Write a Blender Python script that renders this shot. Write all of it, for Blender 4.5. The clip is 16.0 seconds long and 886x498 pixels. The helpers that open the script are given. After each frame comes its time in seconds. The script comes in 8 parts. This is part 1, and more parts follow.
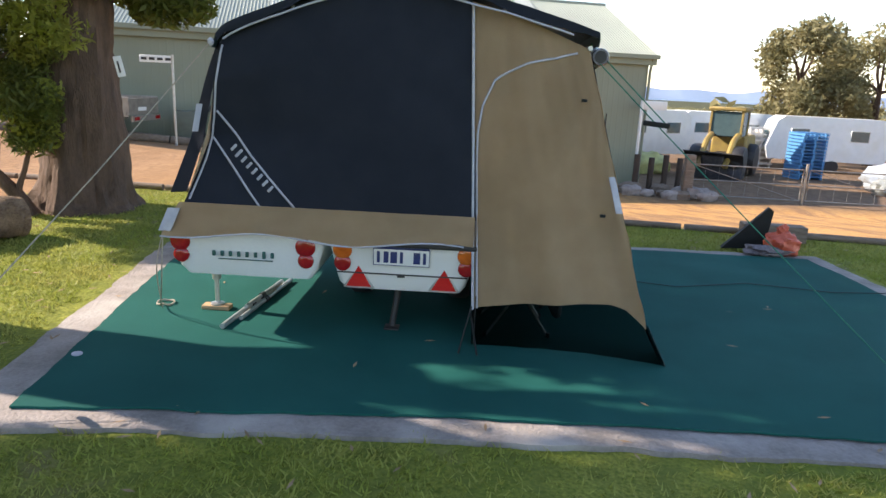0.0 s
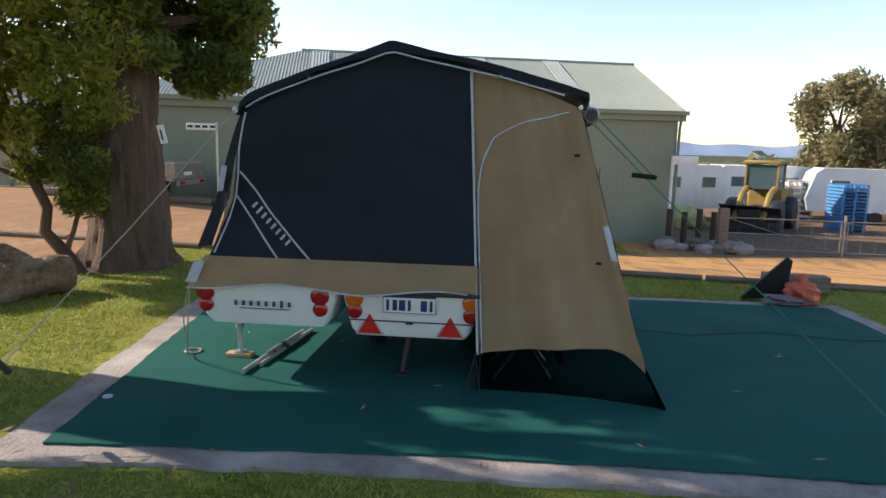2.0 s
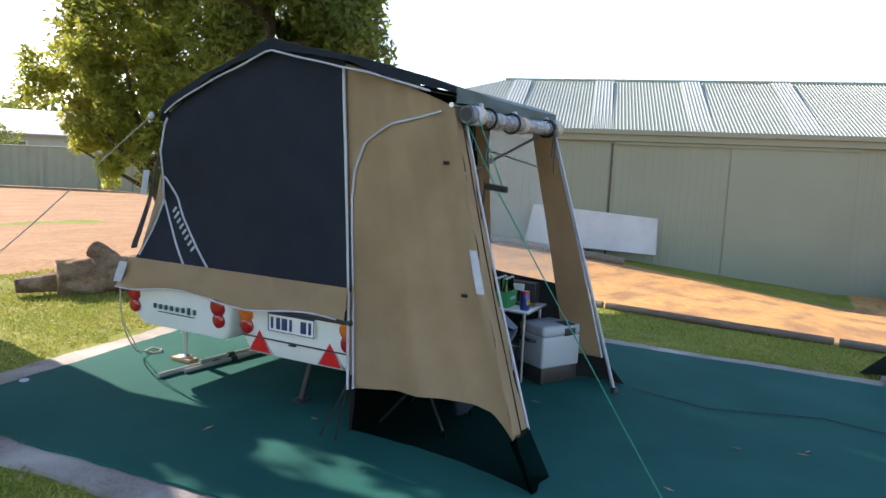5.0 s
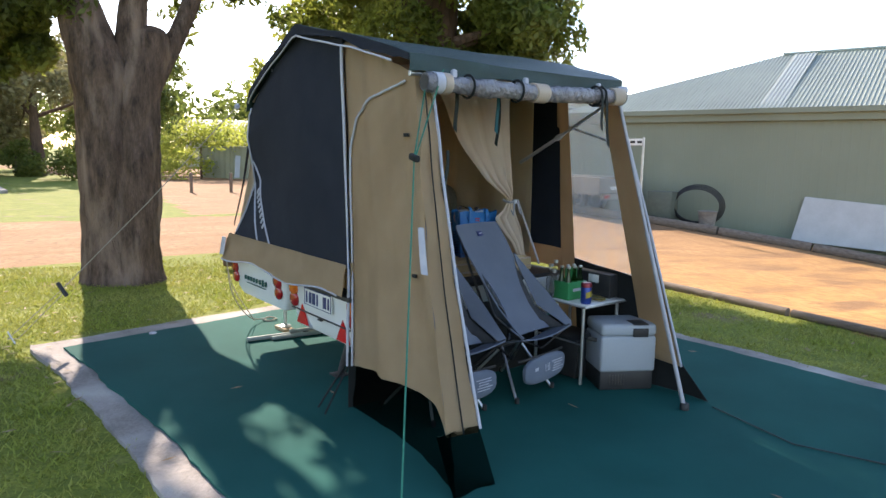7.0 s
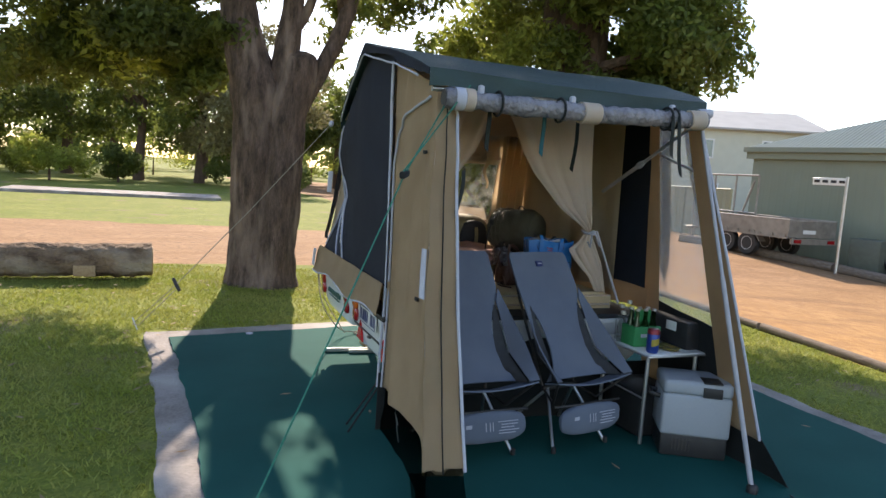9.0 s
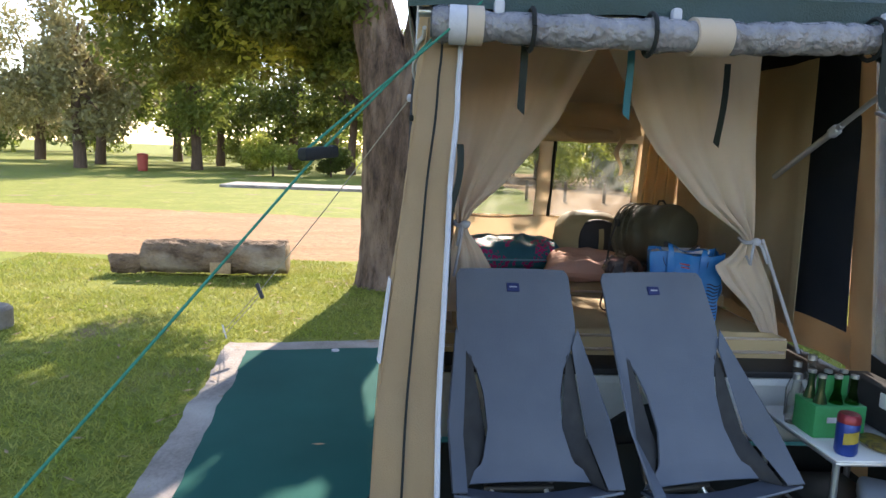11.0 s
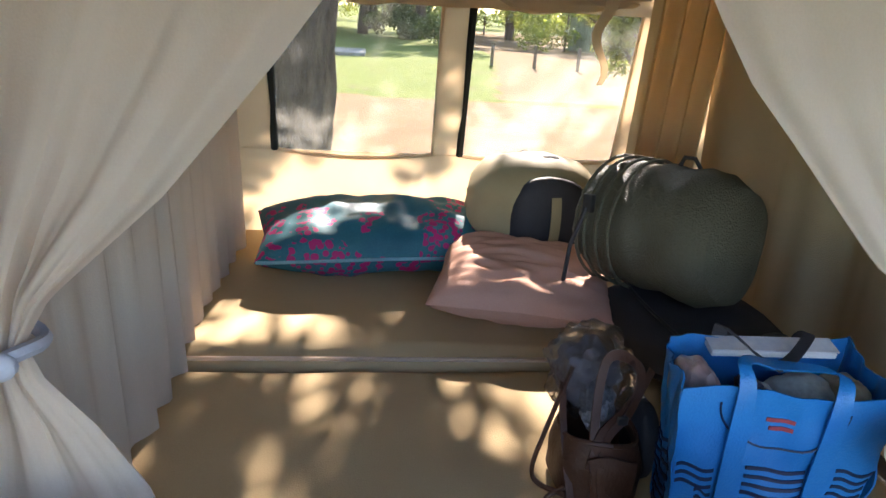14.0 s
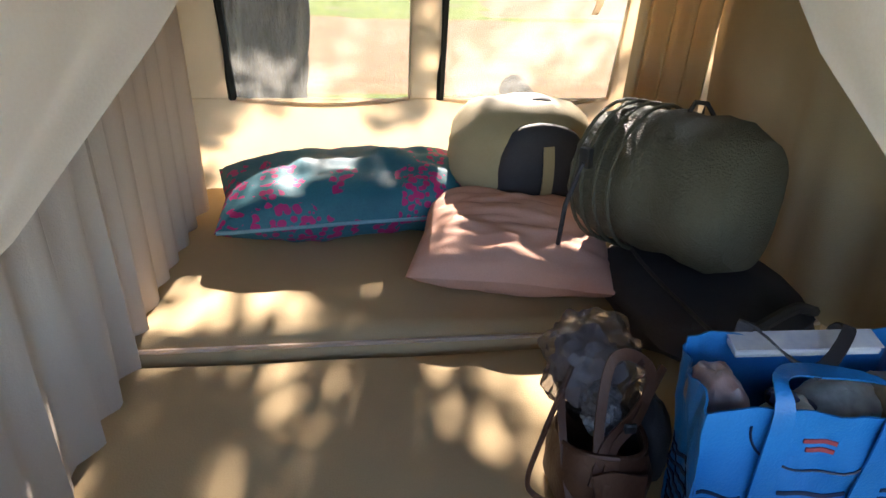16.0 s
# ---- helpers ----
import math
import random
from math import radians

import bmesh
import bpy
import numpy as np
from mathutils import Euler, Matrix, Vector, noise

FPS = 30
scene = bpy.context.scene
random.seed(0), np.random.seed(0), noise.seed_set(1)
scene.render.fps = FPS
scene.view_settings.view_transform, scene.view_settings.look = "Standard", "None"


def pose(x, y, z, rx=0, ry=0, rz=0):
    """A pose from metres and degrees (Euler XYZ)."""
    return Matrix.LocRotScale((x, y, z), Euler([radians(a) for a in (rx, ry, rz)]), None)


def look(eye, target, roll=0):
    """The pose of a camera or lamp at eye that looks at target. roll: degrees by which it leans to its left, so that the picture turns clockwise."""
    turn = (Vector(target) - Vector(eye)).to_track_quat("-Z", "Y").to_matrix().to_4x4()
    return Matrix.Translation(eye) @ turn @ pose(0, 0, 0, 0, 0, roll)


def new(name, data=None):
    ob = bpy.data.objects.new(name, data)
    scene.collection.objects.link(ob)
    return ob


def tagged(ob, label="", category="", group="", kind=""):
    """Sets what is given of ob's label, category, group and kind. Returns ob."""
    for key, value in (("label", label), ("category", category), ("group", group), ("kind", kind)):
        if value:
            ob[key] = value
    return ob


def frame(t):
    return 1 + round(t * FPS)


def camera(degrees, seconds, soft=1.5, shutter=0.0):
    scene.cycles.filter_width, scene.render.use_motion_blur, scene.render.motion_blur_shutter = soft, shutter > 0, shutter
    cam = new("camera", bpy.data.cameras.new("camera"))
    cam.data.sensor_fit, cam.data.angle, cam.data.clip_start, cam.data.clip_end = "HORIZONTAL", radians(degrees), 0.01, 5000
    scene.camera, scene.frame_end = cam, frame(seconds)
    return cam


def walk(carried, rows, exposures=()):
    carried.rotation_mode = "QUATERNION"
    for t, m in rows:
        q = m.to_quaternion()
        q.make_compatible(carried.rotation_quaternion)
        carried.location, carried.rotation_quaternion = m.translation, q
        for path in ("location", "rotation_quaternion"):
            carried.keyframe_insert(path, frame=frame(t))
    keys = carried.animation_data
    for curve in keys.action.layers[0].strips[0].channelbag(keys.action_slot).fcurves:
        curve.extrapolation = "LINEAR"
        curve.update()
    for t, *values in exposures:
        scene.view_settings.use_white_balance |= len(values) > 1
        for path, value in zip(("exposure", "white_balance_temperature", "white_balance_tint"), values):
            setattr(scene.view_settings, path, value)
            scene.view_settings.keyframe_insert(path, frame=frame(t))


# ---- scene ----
cam = camera(67.2, 16.0)
PATH = [
    (0, (0.389, 0.314, 1.679), (0.323, 2.255, 1.203), 2.7),
    (0.2, (0.424, 0.245, 1.690), (0.318, 2.197, 1.267), 1.9),
    (0.5, (0.483, 0.143, 1.702), (0.349, 2.11, 1.367), 0.8),
    (0.7, (0.529, 0.080, 1.706), (0.441, 2.040, 1.315), 0.0),
    (1, (0.612, 0.024, 1.708), (0.423, 1.995, 1.425), -1.2),
    (1.2, (0.674, 0.015, 1.708), (0.552, 1.983, 1.373), -0.1),
    (1.5, (0.725, 0.013, 1.703), (0.511, 1.977, 1.391), 1.5),
    (1.7, (0.694, 0.035, 1.694), (0.507, 2.005, 1.398), 1.5),
    (2, (0.637, 0.077, 1.677), (0.443, 2.043, 1.368), 1.4),
    (2.1, (0.637, 0.075, 1.672), (0.381, 2.041, 1.409), 1.5),
    (2.2, (0.638, 0.072, 1.668), (0.301, 2.032, 1.453), 1.7),
    (2.3, (0.639, 0.069, 1.665), (0.382, 2.039, 1.440), 1.8),
    (2.4, (0.642, 0.067, 1.663), (0.466, 2.048, 1.448), 1.9),
    (2.5, (0.677, 0.067, 1.661), (0.379, 2.031, 1.427), 0.2),
    (2.6, (0.731, 0.076, 1.652), (0.407, 2.034, 1.402), 0.1),
    (2.7, (0.789, 0.102, 1.637), (0.346, 2.035, 1.373), -0.1),
    (2.8, (0.850, 0.140, 1.619), (0.277, 2.041, 1.377), -0.2),
    (2.9, (0.913, 0.186, 1.604), (0.433, 2.109, 1.337), -0.4),
    (3, (0.978, 0.235, 1.594), (0.439, 2.133, 1.266), -0.5),
    (3.1, (1.045, 0.284, 1.591), (0.353, 2.125, 1.232), -0.2),
    (3.3, (1.202, 0.379, 1.585), (0.493, 2.221, 1.256), 0.4),
    (3.5, (1.366, 0.49, 1.581), (0.566, 2.275, 1.164), 1.1),
    (3.6, (1.442, 0.557, 1.585), (0.644, 2.347, 1.182), 1.1),
    (3.7, (1.515, 0.630, 1.594), (0.615, 2.364, 1.166), 1.2),
    (3.8, (1.590, 0.704, 1.604), (0.680, 2.429, 1.163), 1.2),
    (3.9, (1.672, 0.773, 1.613), (0.806, 2.534, 1.228), 1.3),
    (4, (1.765, 0.834, 1.617), (0.863, 2.595, 1.324), 1.3),
    (4.2, (1.982, 0.926, 1.611), (1.153, 2.727, 1.346), 2.7),
    (6.3, (3.403, 2.103, 1.587), (2.071, 3.575, 1.346), 2.0),
    (6.5, (3.527, 2.262, 1.537), (2.108, 3.644, 1.257), 1.6),
    (7, (3.821, 2.508, 1.53), (2.258, 3.725, 1.253), 1.1),
    (7.5, (3.917, 2.855, 1.532), (2.302, 4.002, 1.259), 2.3),
    (8, (4.175, 3.012, 1.518), (2.47, 4.024, 1.259), 2.2),
    (8.5, (4.265, 3.134, 1.552), (2.477, 4.006, 1.338), 0.7),
    (9, (4.082, 3.346, 1.523), (2.233, 4.076, 1.305), 3.8),
    (9.5, (3.895, 3.603, 1.513), (1.976, 4.109, 1.264), 1.7),
    (9.7, (3.843, 3.715, 1.534), (1.897, 4.083, 1.255), 1.5),
    (11.8, (2.418, 4.725, 1.52), (0.446, 4.782, 1.192), 1.4),
    (12, (2.273, 4.79, 1.531), (0.315, 4.835, 1.13), 0.4),
    (12.5, (1.885, 4.985, 1.596), (-0.065, 4.91, 1.159), 2.2),
    (13, (1.511, 5.026, 1.638), (-0.45, 5.051, 1.247), 2.8),
    (13.5, (1.181, 5.029, 1.63), (-0.727, 5.217, 1.061), 2.8),
    (14, (0.953, 5.055, 1.628), (-0.918, 5.275, 0.956), 3.6),
    (14.5, (0.887, 5.046, 1.613), (-0.972, 5.349, 0.941), 1.8),
    (15, (0.881, 5.067, 1.594), (-0.95, 5.377, 0.853), 1.0),
    (15.5, (0.871, 5.088, 1.602), (-0.959, 5.432, 0.873), 2.2),
    (16, (0.74, 5.104, 1.658), (-1.037, 5.346, 0.774), 1.9),
]
walk(cam, [(t, look(eye, target, roll)) for t, eye, target, roll in PATH], exposures=[(t, e, k, 17) for t, e, k in ((0.0, 1.4, 7100), (0.5, 1.27, 7100), (1.5, 0.87, 7100), (2.5, 0.85, 7100), (3.0, 1.05, 7100), (3.5, 1.6, 7000), (4.2, 1.75, 7000), (6.5, 1.0, 7100), (7.0, 1.6, 7100), (7.5, 1.15, 7100), (8.0, 1.65, 7100), (9.0, 1.25, 7200), (9.5, 1.5, 7200), (11.8, 2.15, 6900), (12.5, 2.8, 6650), (13.0, 3.02, 6650), (13.5, 2.85, 6600), (14.5, 2.68, 6650), (15.5, 2.65, 6650), (16.0, 2.75, 6650))])

# ---- world, sun ----
SUN_EL, SUN_AZ = radians(31), math.atan2(0.173, -0.985)   # direction towards the sun in the plan
sun_dir = Vector((math.cos(SUN_EL) * math.cos(SUN_AZ), math.cos(SUN_EL) * math.sin(SUN_AZ), math.sin(SUN_EL)))
world = bpy.data.worlds.new("world")
scene.world = world
world.use_nodes = True
wn = world.node_tree.nodes
sky = wn.new("ShaderNodeTexSky")
sky.sky_type, sky.sun_disc = "NISHITA", False
sky.sun_elevation, sky.sun_rotation = SUN_EL, math.pi / 2 - SUN_AZ
sky.air_density, sky.dust_density, sky.ozone_density = 1.0, 0.3, 1.6
world.node_tree.links.new(sky.outputs[0], wn["Background"].inputs[0])
wn["Background"].inputs[1].default_value = 0.15
sun = new("sun", bpy.data.lights.new("sun", "SUN"))
sun.data.energy, sun.data.angle, sun.data.color = 4.2, radians(0.6), (1.0, 0.93, 0.82)
sun.matrix_world = look(sun_dir * 60, (0, 0, 0))


# ---- materials ----
def mat(name, a, b=None, rough=0.7, scale=8.0, fine=90.0, bump=0.2, metal=0.0, spec=0.4, dirt=None, stretch=(1, 1, 1), random_amt=0.0,
        through_light=0.0, coat=0.0, depth=0.01):
    """Two colours mixed by a broad and a fine noise, with relief from the fine one; through_light lets light pass as cloth and leaves do."""
    m = bpy.data.materials.new(name)
    m.use_nodes = True
    n, l = m.node_tree.nodes, m.node_tree.links
    out, bs = n["Material Output"], n["Principled BSDF"]
    b = b or tuple(c * 0.75 for c in a)
    tc, mp = n.new("ShaderNodeTexCoord"), n.new("ShaderNodeMapping")
    mp.inputs["Scale"].default_value = stretch
    l.new(tc.outputs["Object"], mp.inputs[0])
    n1, n2 = n.new("ShaderNodeTexNoise"), n.new("ShaderNodeTexNoise")
    n1.inputs["Scale"].default_value, n1.inputs["Detail"].default_value = scale, 5
    n2.inputs["Scale"].default_value, n2.inputs["Detail"].default_value = fine, 4
    for q in (n1, n2):
        l.new(mp.outputs[0], q.inputs["Vector"])
    add = n.new("ShaderNodeMath")
    add.operation = "MULTIPLY_ADD"
    l.new(n2.outputs[0], add.inputs[0])
    add.inputs[1].default_value = 0.45
    l.new(n1.outputs[0], add.inputs[2])
    ramp = n.new("ShaderNodeMapRange")
    ramp.inputs[1].default_value, ramp.inputs[2].default_value = 0.5, 0.95
    l.new(add.outputs[0], ramp.inputs[0])
    mix = n.new("ShaderNodeMix")
    mix.data_type = "RGBA"
    l.new(ramp.outputs[0], mix.inputs[0])
    mix.inputs[6].default_value, mix.inputs[7].default_value = (*a, 1), (*b, 1)
    col = mix.outputs[2]
    if dirt:
        n3 = n.new("ShaderNodeTexNoise")
        n3.inputs["Scale"].default_value, n3.inputs["Detail"].default_value = scale * 0.31, 7
        l.new(mp.outputs[0], n3.inputs["Vector"])
        r3 = n.new("ShaderNodeMapRange")
        r3.inputs[1].default_value, r3.inputs[2].default_value = 0.52, 0.68
        l.new(n3.outputs[0], r3.inputs[0])
        mx = n.new("ShaderNodeMix")
        mx.data_type = "RGBA"
        l.new(r3.outputs[0], mx.inputs[0])
        l.new(col, mx.inputs[6])
        mx.inputs[7].default_value = (*dirt, 1)
        col = mx.outputs[2]
    if random_amt:
        oi, ge = n.new("ShaderNodeObjectInfo"), n.new("ShaderNodeNewGeometry")
        sm = n.new("ShaderNodeMath")
        sm.operation = "ADD"
        l.new(oi.outputs["Random"], sm.inputs[0])
        l.new(ge.outputs["Random Per Island"], sm.inputs[1])
        hs = n.new("ShaderNodeHueSaturation")
        rr = n.new("ShaderNodeMapRange")
        rr.inputs[1].default_value, rr.inputs[2].default_value = 0, 2
        rr.inputs[3].default_value, rr.inputs[4].default_value = 1 - random_amt, 1 + random_amt
        l.new(sm.outputs[0], rr.inputs[0])
        l.new(rr.outputs[0], hs.inputs["Value"])
        l.new(col, hs.inputs["Color"])
        col = hs.outputs[0]
    l.new(col, bs.inputs["Base Color"])
    bs.inputs["Roughness"].default_value, bs.inputs["Metallic"].default_value = rough, metal
    bs.inputs["Specular IOR Level"].default_value, bs.inputs["Coat Weight"].default_value = spec, coat
    if bump:
        bp = n.new("ShaderNodeBump")
        bp.inputs["Strength"].default_value, bp.inputs["Distance"].default_value = bump, depth
        l.new(add.outputs[0], bp.inputs["Height"])
        l.new(bp.outputs[0], bs.inputs["Normal"])
    if through_light:
        tr, ms = n.new("ShaderNodeBsdfTranslucent"), n.new("ShaderNodeMixShader")
        l.new(col, tr.inputs[0])
        ms.inputs[0].default_value = through_light
        l.new(bs.outputs[0], ms.inputs[1])
        l.new(tr.outputs[0], ms.inputs[2])
        l.new(ms.outputs[0], out.inputs[0])
    return m


def clear(name, tint=(0.93, 0.94, 0.93), haze=0.12, rough=0.08, ior=1.1):
    """Clear plastic sheet: mostly see-through with a little gloss and milkiness."""
    m = bpy.data.materials.new(name)
    m.use_nodes = True
    n, l = m.node_tree.nodes, m.node_tree.links
    out = n["Material Output"]
    n.remove(n["Principled BSDF"])
    tp, gl, df, a, c = (n.new("ShaderNodeBsdfTransparent"), n.new("ShaderNodeBsdfGlossy"), n.new("ShaderNodeBsdfTranslucent"),
                        n.new("ShaderNodeMixShader"), n.new("ShaderNodeMixShader"))
    tp.inputs[0].default_value = (*tint, 1)
    gl.inputs["Roughness"].default_value = rough
    df.inputs[0].default_value = (0.85, 0.83, 0.78, 1)
    nz, mr = n.new("ShaderNodeTexNoise"), n.new("ShaderNodeMapRange")
    nz.inputs["Scale"].default_value = 7
    mr.inputs[3].default_value, mr.inputs[4].default_value = haze * 0.3, haze * 1.7
    l.new(nz.outputs[0], mr.inputs[0])
    l.new(mr.outputs[0], a.inputs[0])
    l.new(tp.outputs[0], a.inputs[1])
    l.new(df.outputs[0], a.inputs[2])
    fr = n.new("ShaderNodeFresnel")
    fr.inputs[0].default_value = ior
    l.new(fr.outputs[0], c.inputs[0])
    l.new(a.outputs[0], c.inputs[1])
    l.new(gl.outputs[0], c.inputs[2])
    bp = n.new("ShaderNodeBump")
    bp.inputs["Strength"].default_value = 0.3
    l.new(nz.outputs[0], bp.inputs["Height"])
    l.new(bp.outputs[0], gl.inputs["Normal"])
    l.new(c.outputs[0], out.inputs[0])
    return m


def ground_material():
    """Lawn and orange gravel, told apart by the painted-in plan of the place, with bare patches in the lawn."""
    m = bpy.data.materials.new("ground")
    m.use_nodes = True
    n, l = m.node_tree.nodes, m.node_tree.links
    bs = n["Principled BSDF"]
    tc = n.new("ShaderNodeTexCoord")

    def noise_of(scale, detail=6):
        q = n.new("ShaderNodeTexNoise")
        q.inputs["Scale"].default_value, q.inputs["Detail"].default_value = scale, detail
        l.new(tc.outputs["Object"], q.inputs["Vector"])
        return q.outputs[0]

    def ramp_of(src, lo, hi):
        q = n.new("ShaderNodeMapRange")
        q.inputs[1].default_value, q.inputs[2].default_value = lo, hi
        l.new(src, q.inputs[0])
        return q.outputs[0]

    def mix_of(f, a, b):
        q = n.new("ShaderNodeMix")
        q.data_type = "RGBA"
        l.new(f, q.inputs[0])
        for i, c in ((6, a), (7, b)):
            if isinstance(c, tuple):
                q.inputs[i].default_value = (*c, 1)
            else:
                l.new(c, q.inputs[i])
        return q.outputs[2]
    grass = mix_of(ramp_of(noise_of(1.1), 0.35, 0.65), (0.23, 0.26, 0.035), (0.37, 0.345, 0.075))
    grass = mix_of(ramp_of(noise_of(45), 0.3, 0.75), (0.1, 0.13, 0.02), grass)
    grass = mix_of(ramp_of(noise_of(5.5, 9), 0.42, 0.72), grass, (0.13, 0.15, 0.03))
    bare = mix_of(ramp_of(noise_of(30), 0.3, 0.7), (0.16, 0.11, 0.06), (0.28, 0.21, 0.12))
    grass = mix_of(ramp_of(noise_of(0.9, 8), 0.61, 0.7), grass, bare)
    grit = mix_of(ramp_of(noise_of(0.7, 8), 0.35, 0.65), (0.5, 0.265, 0.085), (0.58, 0.33, 0.12))
    grit = mix_of(ramp_of(noise_of(38), 0.45, 0.75), grit, (0.42, 0.22, 0.08))
    grit = mix_of(ramp_of(noise_of(7, 12), 0.42, 0.6), grit, (0.38, 0.2, 0.075))
    sx = n.new("ShaderNodeSeparateXYZ")
    l.new(tc.outputs["Object"], sx.inputs[0])
    # browner gravel to the west, painted darker as it is seen against the sun
    west = mix_of(ramp_of(noise_of(0.9, 8), 0.35, 0.65), (0.27, 0.15, 0.077), (0.36, 0.21, 0.112))
    west = mix_of(ramp_of(noise_of(9, 12), 0.45, 0.65), west, (0.2, 0.115, 0.065))
    grit = mix_of(ramp_of(sx.outputs[0], -7.0, 1.0), west, grit)
    tracks = n.new("ShaderNodeMapping")
    tracks.inputs["Scale"].default_value = (1.5, 0.35, 1)
    l.new(tc.outputs["Object"], tracks.inputs[0])
    tn = n.new("ShaderNodeTexNoise")
    tn.inputs["Scale"].default_value, tn.inputs["Detail"].default_value = 1.3, 12
    l.new(tracks.outputs[0], tn.inputs["Vector"])
    grit = mix_of(ramp_of(tn.outputs[0], 0.47, 0.66), grit, (0.24, 0.13, 0.065))
    grit = mix_of(ramp_of(noise_of(110, 3), 0.52, 0.72), grit, (0.46, 0.28, 0.14))
    yd = n.new("ShaderNodeAttribute")
    yd.attribute_name = "yard"
    grit = mix_of(yd.outputs["Fac"], grit, mix_of(ramp_of(noise_of(3.0), 0.35, 0.65), (0.13, 0.085, 0.055), (0.2, 0.13, 0.08)))
    sc = n.new("ShaderNodeAttribute")
    sc.attribute_name = "scrubland"
    grit = mix_of(sc.outputs["Fac"], grit, mix_of(ramp_of(noise_of(0.15, 8), 0.35, 0.65), (0.045, 0.05, 0.02), (0.085, 0.08, 0.035)))
    at = n.new("ShaderNodeAttribute")
    at.attribute_name = "gravel"
    sm = n.new("ShaderNodeMath")
    sm.operation = "MULTIPLY_ADD"
    l.new(noise_of(2.2, 9), sm.inputs[0])
    sm.inputs[1].default_value = 0.7
    l.new(at.outputs["Fac"], sm.inputs[2])
    l.new(mix_of(ramp_of(sm.outputs[0], 0.72, 0.98), grass, grit), bs.inputs["Base Color"])
    bs.inputs["Roughness"].default_value, bs.inputs["Specular IOR Level"].default_value = 0.95, 0.15
    bp = n.new("ShaderNodeBump")
    bp.inputs["Strength"].default_value, bp.inputs["Distance"].default_value = 0.6, 0.03
    l.new(noise_of(26, 8), bp.inputs["Height"])
    l.new(bp.outputs[0], bs.inputs["Normal"])
    return m


M_GROUND = ground_material()
M_CARPET = mat("green_carpet", (0.004, 0.068, 0.058), (0.007, 0.09, 0.076), 0.92, 1.6, 160, 0.35, spec=0.15, dirt=(0.012, 0.098, 0.083))
M_CONCRETE = mat("concrete", (0.33, 0.29, 0.265), (0.19, 0.165, 0.145), 0.92, 5, 45, 0.9, dirt=(0.42, 0.385, 0.35), depth=0.02)
M_NAVY = mat("navy_canvas", (0.012, 0.016, 0.026), (0.018, 0.023, 0.034), 0.85, 5, 300, 0.4, spec=0.25, through_light=0.03, depth=0.02)
M_ROOF = mat("dark_green_canvas", (0.01, 0.034, 0.034), (0.016, 0.046, 0.046), 0.5, 4, 200, 0.5, spec=0.5, dirt=(0.02, 0.06, 0.058), depth=0.02)
M_BEIGE = mat("beige_canvas", (0.49, 0.355, 0.22), (0.55, 0.405, 0.255), 0.85, 5, 260, 0.45, spec=0.2, through_light=0.48, dirt=(0.46, 0.33, 0.2), depth=0.03)
M_LINING = mat("cream_curtain_cloth", (0.74, 0.62, 0.51), (0.79, 0.68, 0.57), 0.9, 5, 320, 0.2, spec=0.1, through_light=0.5)
M_LINING_IN = mat("tan_lining_cloth", (0.72, 0.61, 0.47), (0.77, 0.67, 0.53), 0.9, 5, 320, 0.2, spec=0.1, through_light=0.6)
M_PIPING = mat("pale_piping", (0.48, 0.49, 0.54), (0.38, 0.39, 0.45), 0.6, 20, 200, 0.2)
M_SKIRT = mat("black_skirt_cloth", (0.008, 0.01, 0.01), (0.013, 0.015, 0.015), 0.8, 8, 200, 0.3)
M_WHITE = mat("white_fibreglass", (0.74, 0.75, 0.74), (0.66, 0.68, 0.68), 0.32, 3, 60, 0.04, dirt=(0.66, 0.66, 0.62), coat=0.2)
M_BLACK = mat("black_plastic", (0.02, 0.02, 0.022), (0.03, 0.03, 0.03), 0.5, 20, 150, 0.1)
M_RED = mat("red_lens", (0.36, 0.012, 0.015), (0.26, 0.008, 0.012), 0.15, 30, 200, 0.1, coat=0.5)
M_REDBRIGHT = mat("red_reflector", (0.6, 0.02, 0.02), (0.5, 0.015, 0.015), 0.2, 60, 300, 0.2, coat=0.4)
M_AMBER = mat("amber_lens", (0.65, 0.15, 0.02), (0.5, 0.1, 0.015), 0.15, 30, 200, 0.1, coat=0.5)
M_BLUE_INK = mat("blue_ink", (0.02, 0.035, 0.14), None, 0.4, 20, 100, 0.0)
M_GREEN_INK = mat("dark_green_ink", (0.02, 0.10, 0.09), None, 0.4, 20, 100, 0.0)
M_METAL = mat("galvanised_steel", (0.56, 0.57, 0.58), (0.45, 0.46, 0.47), 0.38, 9, 90, 0.1, metal=0.9)
M_DARKMETAL = mat("dark_steel", (0.05, 0.05, 0.055), (0.09, 0.08, 0.075), 0.5, 9, 90, 0.1, metal=0.7)
M_WOOD = mat("sawn_timber", (0.42, 0.29, 0.16), (0.3, 0.19, 0.1), 0.75, 6, 60, 0.3, stretch=(1, 6, 6))
M_OLDWOOD = mat("weathered_timber", (0.23, 0.18, 0.14), (0.13, 0.095, 0.07), 0.9, 5, 60, 0.6, stretch=(1, 6, 6))
M_LOG = mat("grey_bark_log", (0.3, 0.2, 0.125), (0.09, 0.055, 0.036), 0.95, 5, 34, 1.0, stretch=(1.6, 0.8, 1.6), dirt=(0.42, 0.34, 0.26), depth=0.08)
M_BARK = mat("brown_bark", (0.15, 0.095, 0.065), (0.075, 0.048, 0.034), 0.95, 5, 34, 1.0, stretch=(2.2, 2.2, 0.5), depth=0.05)
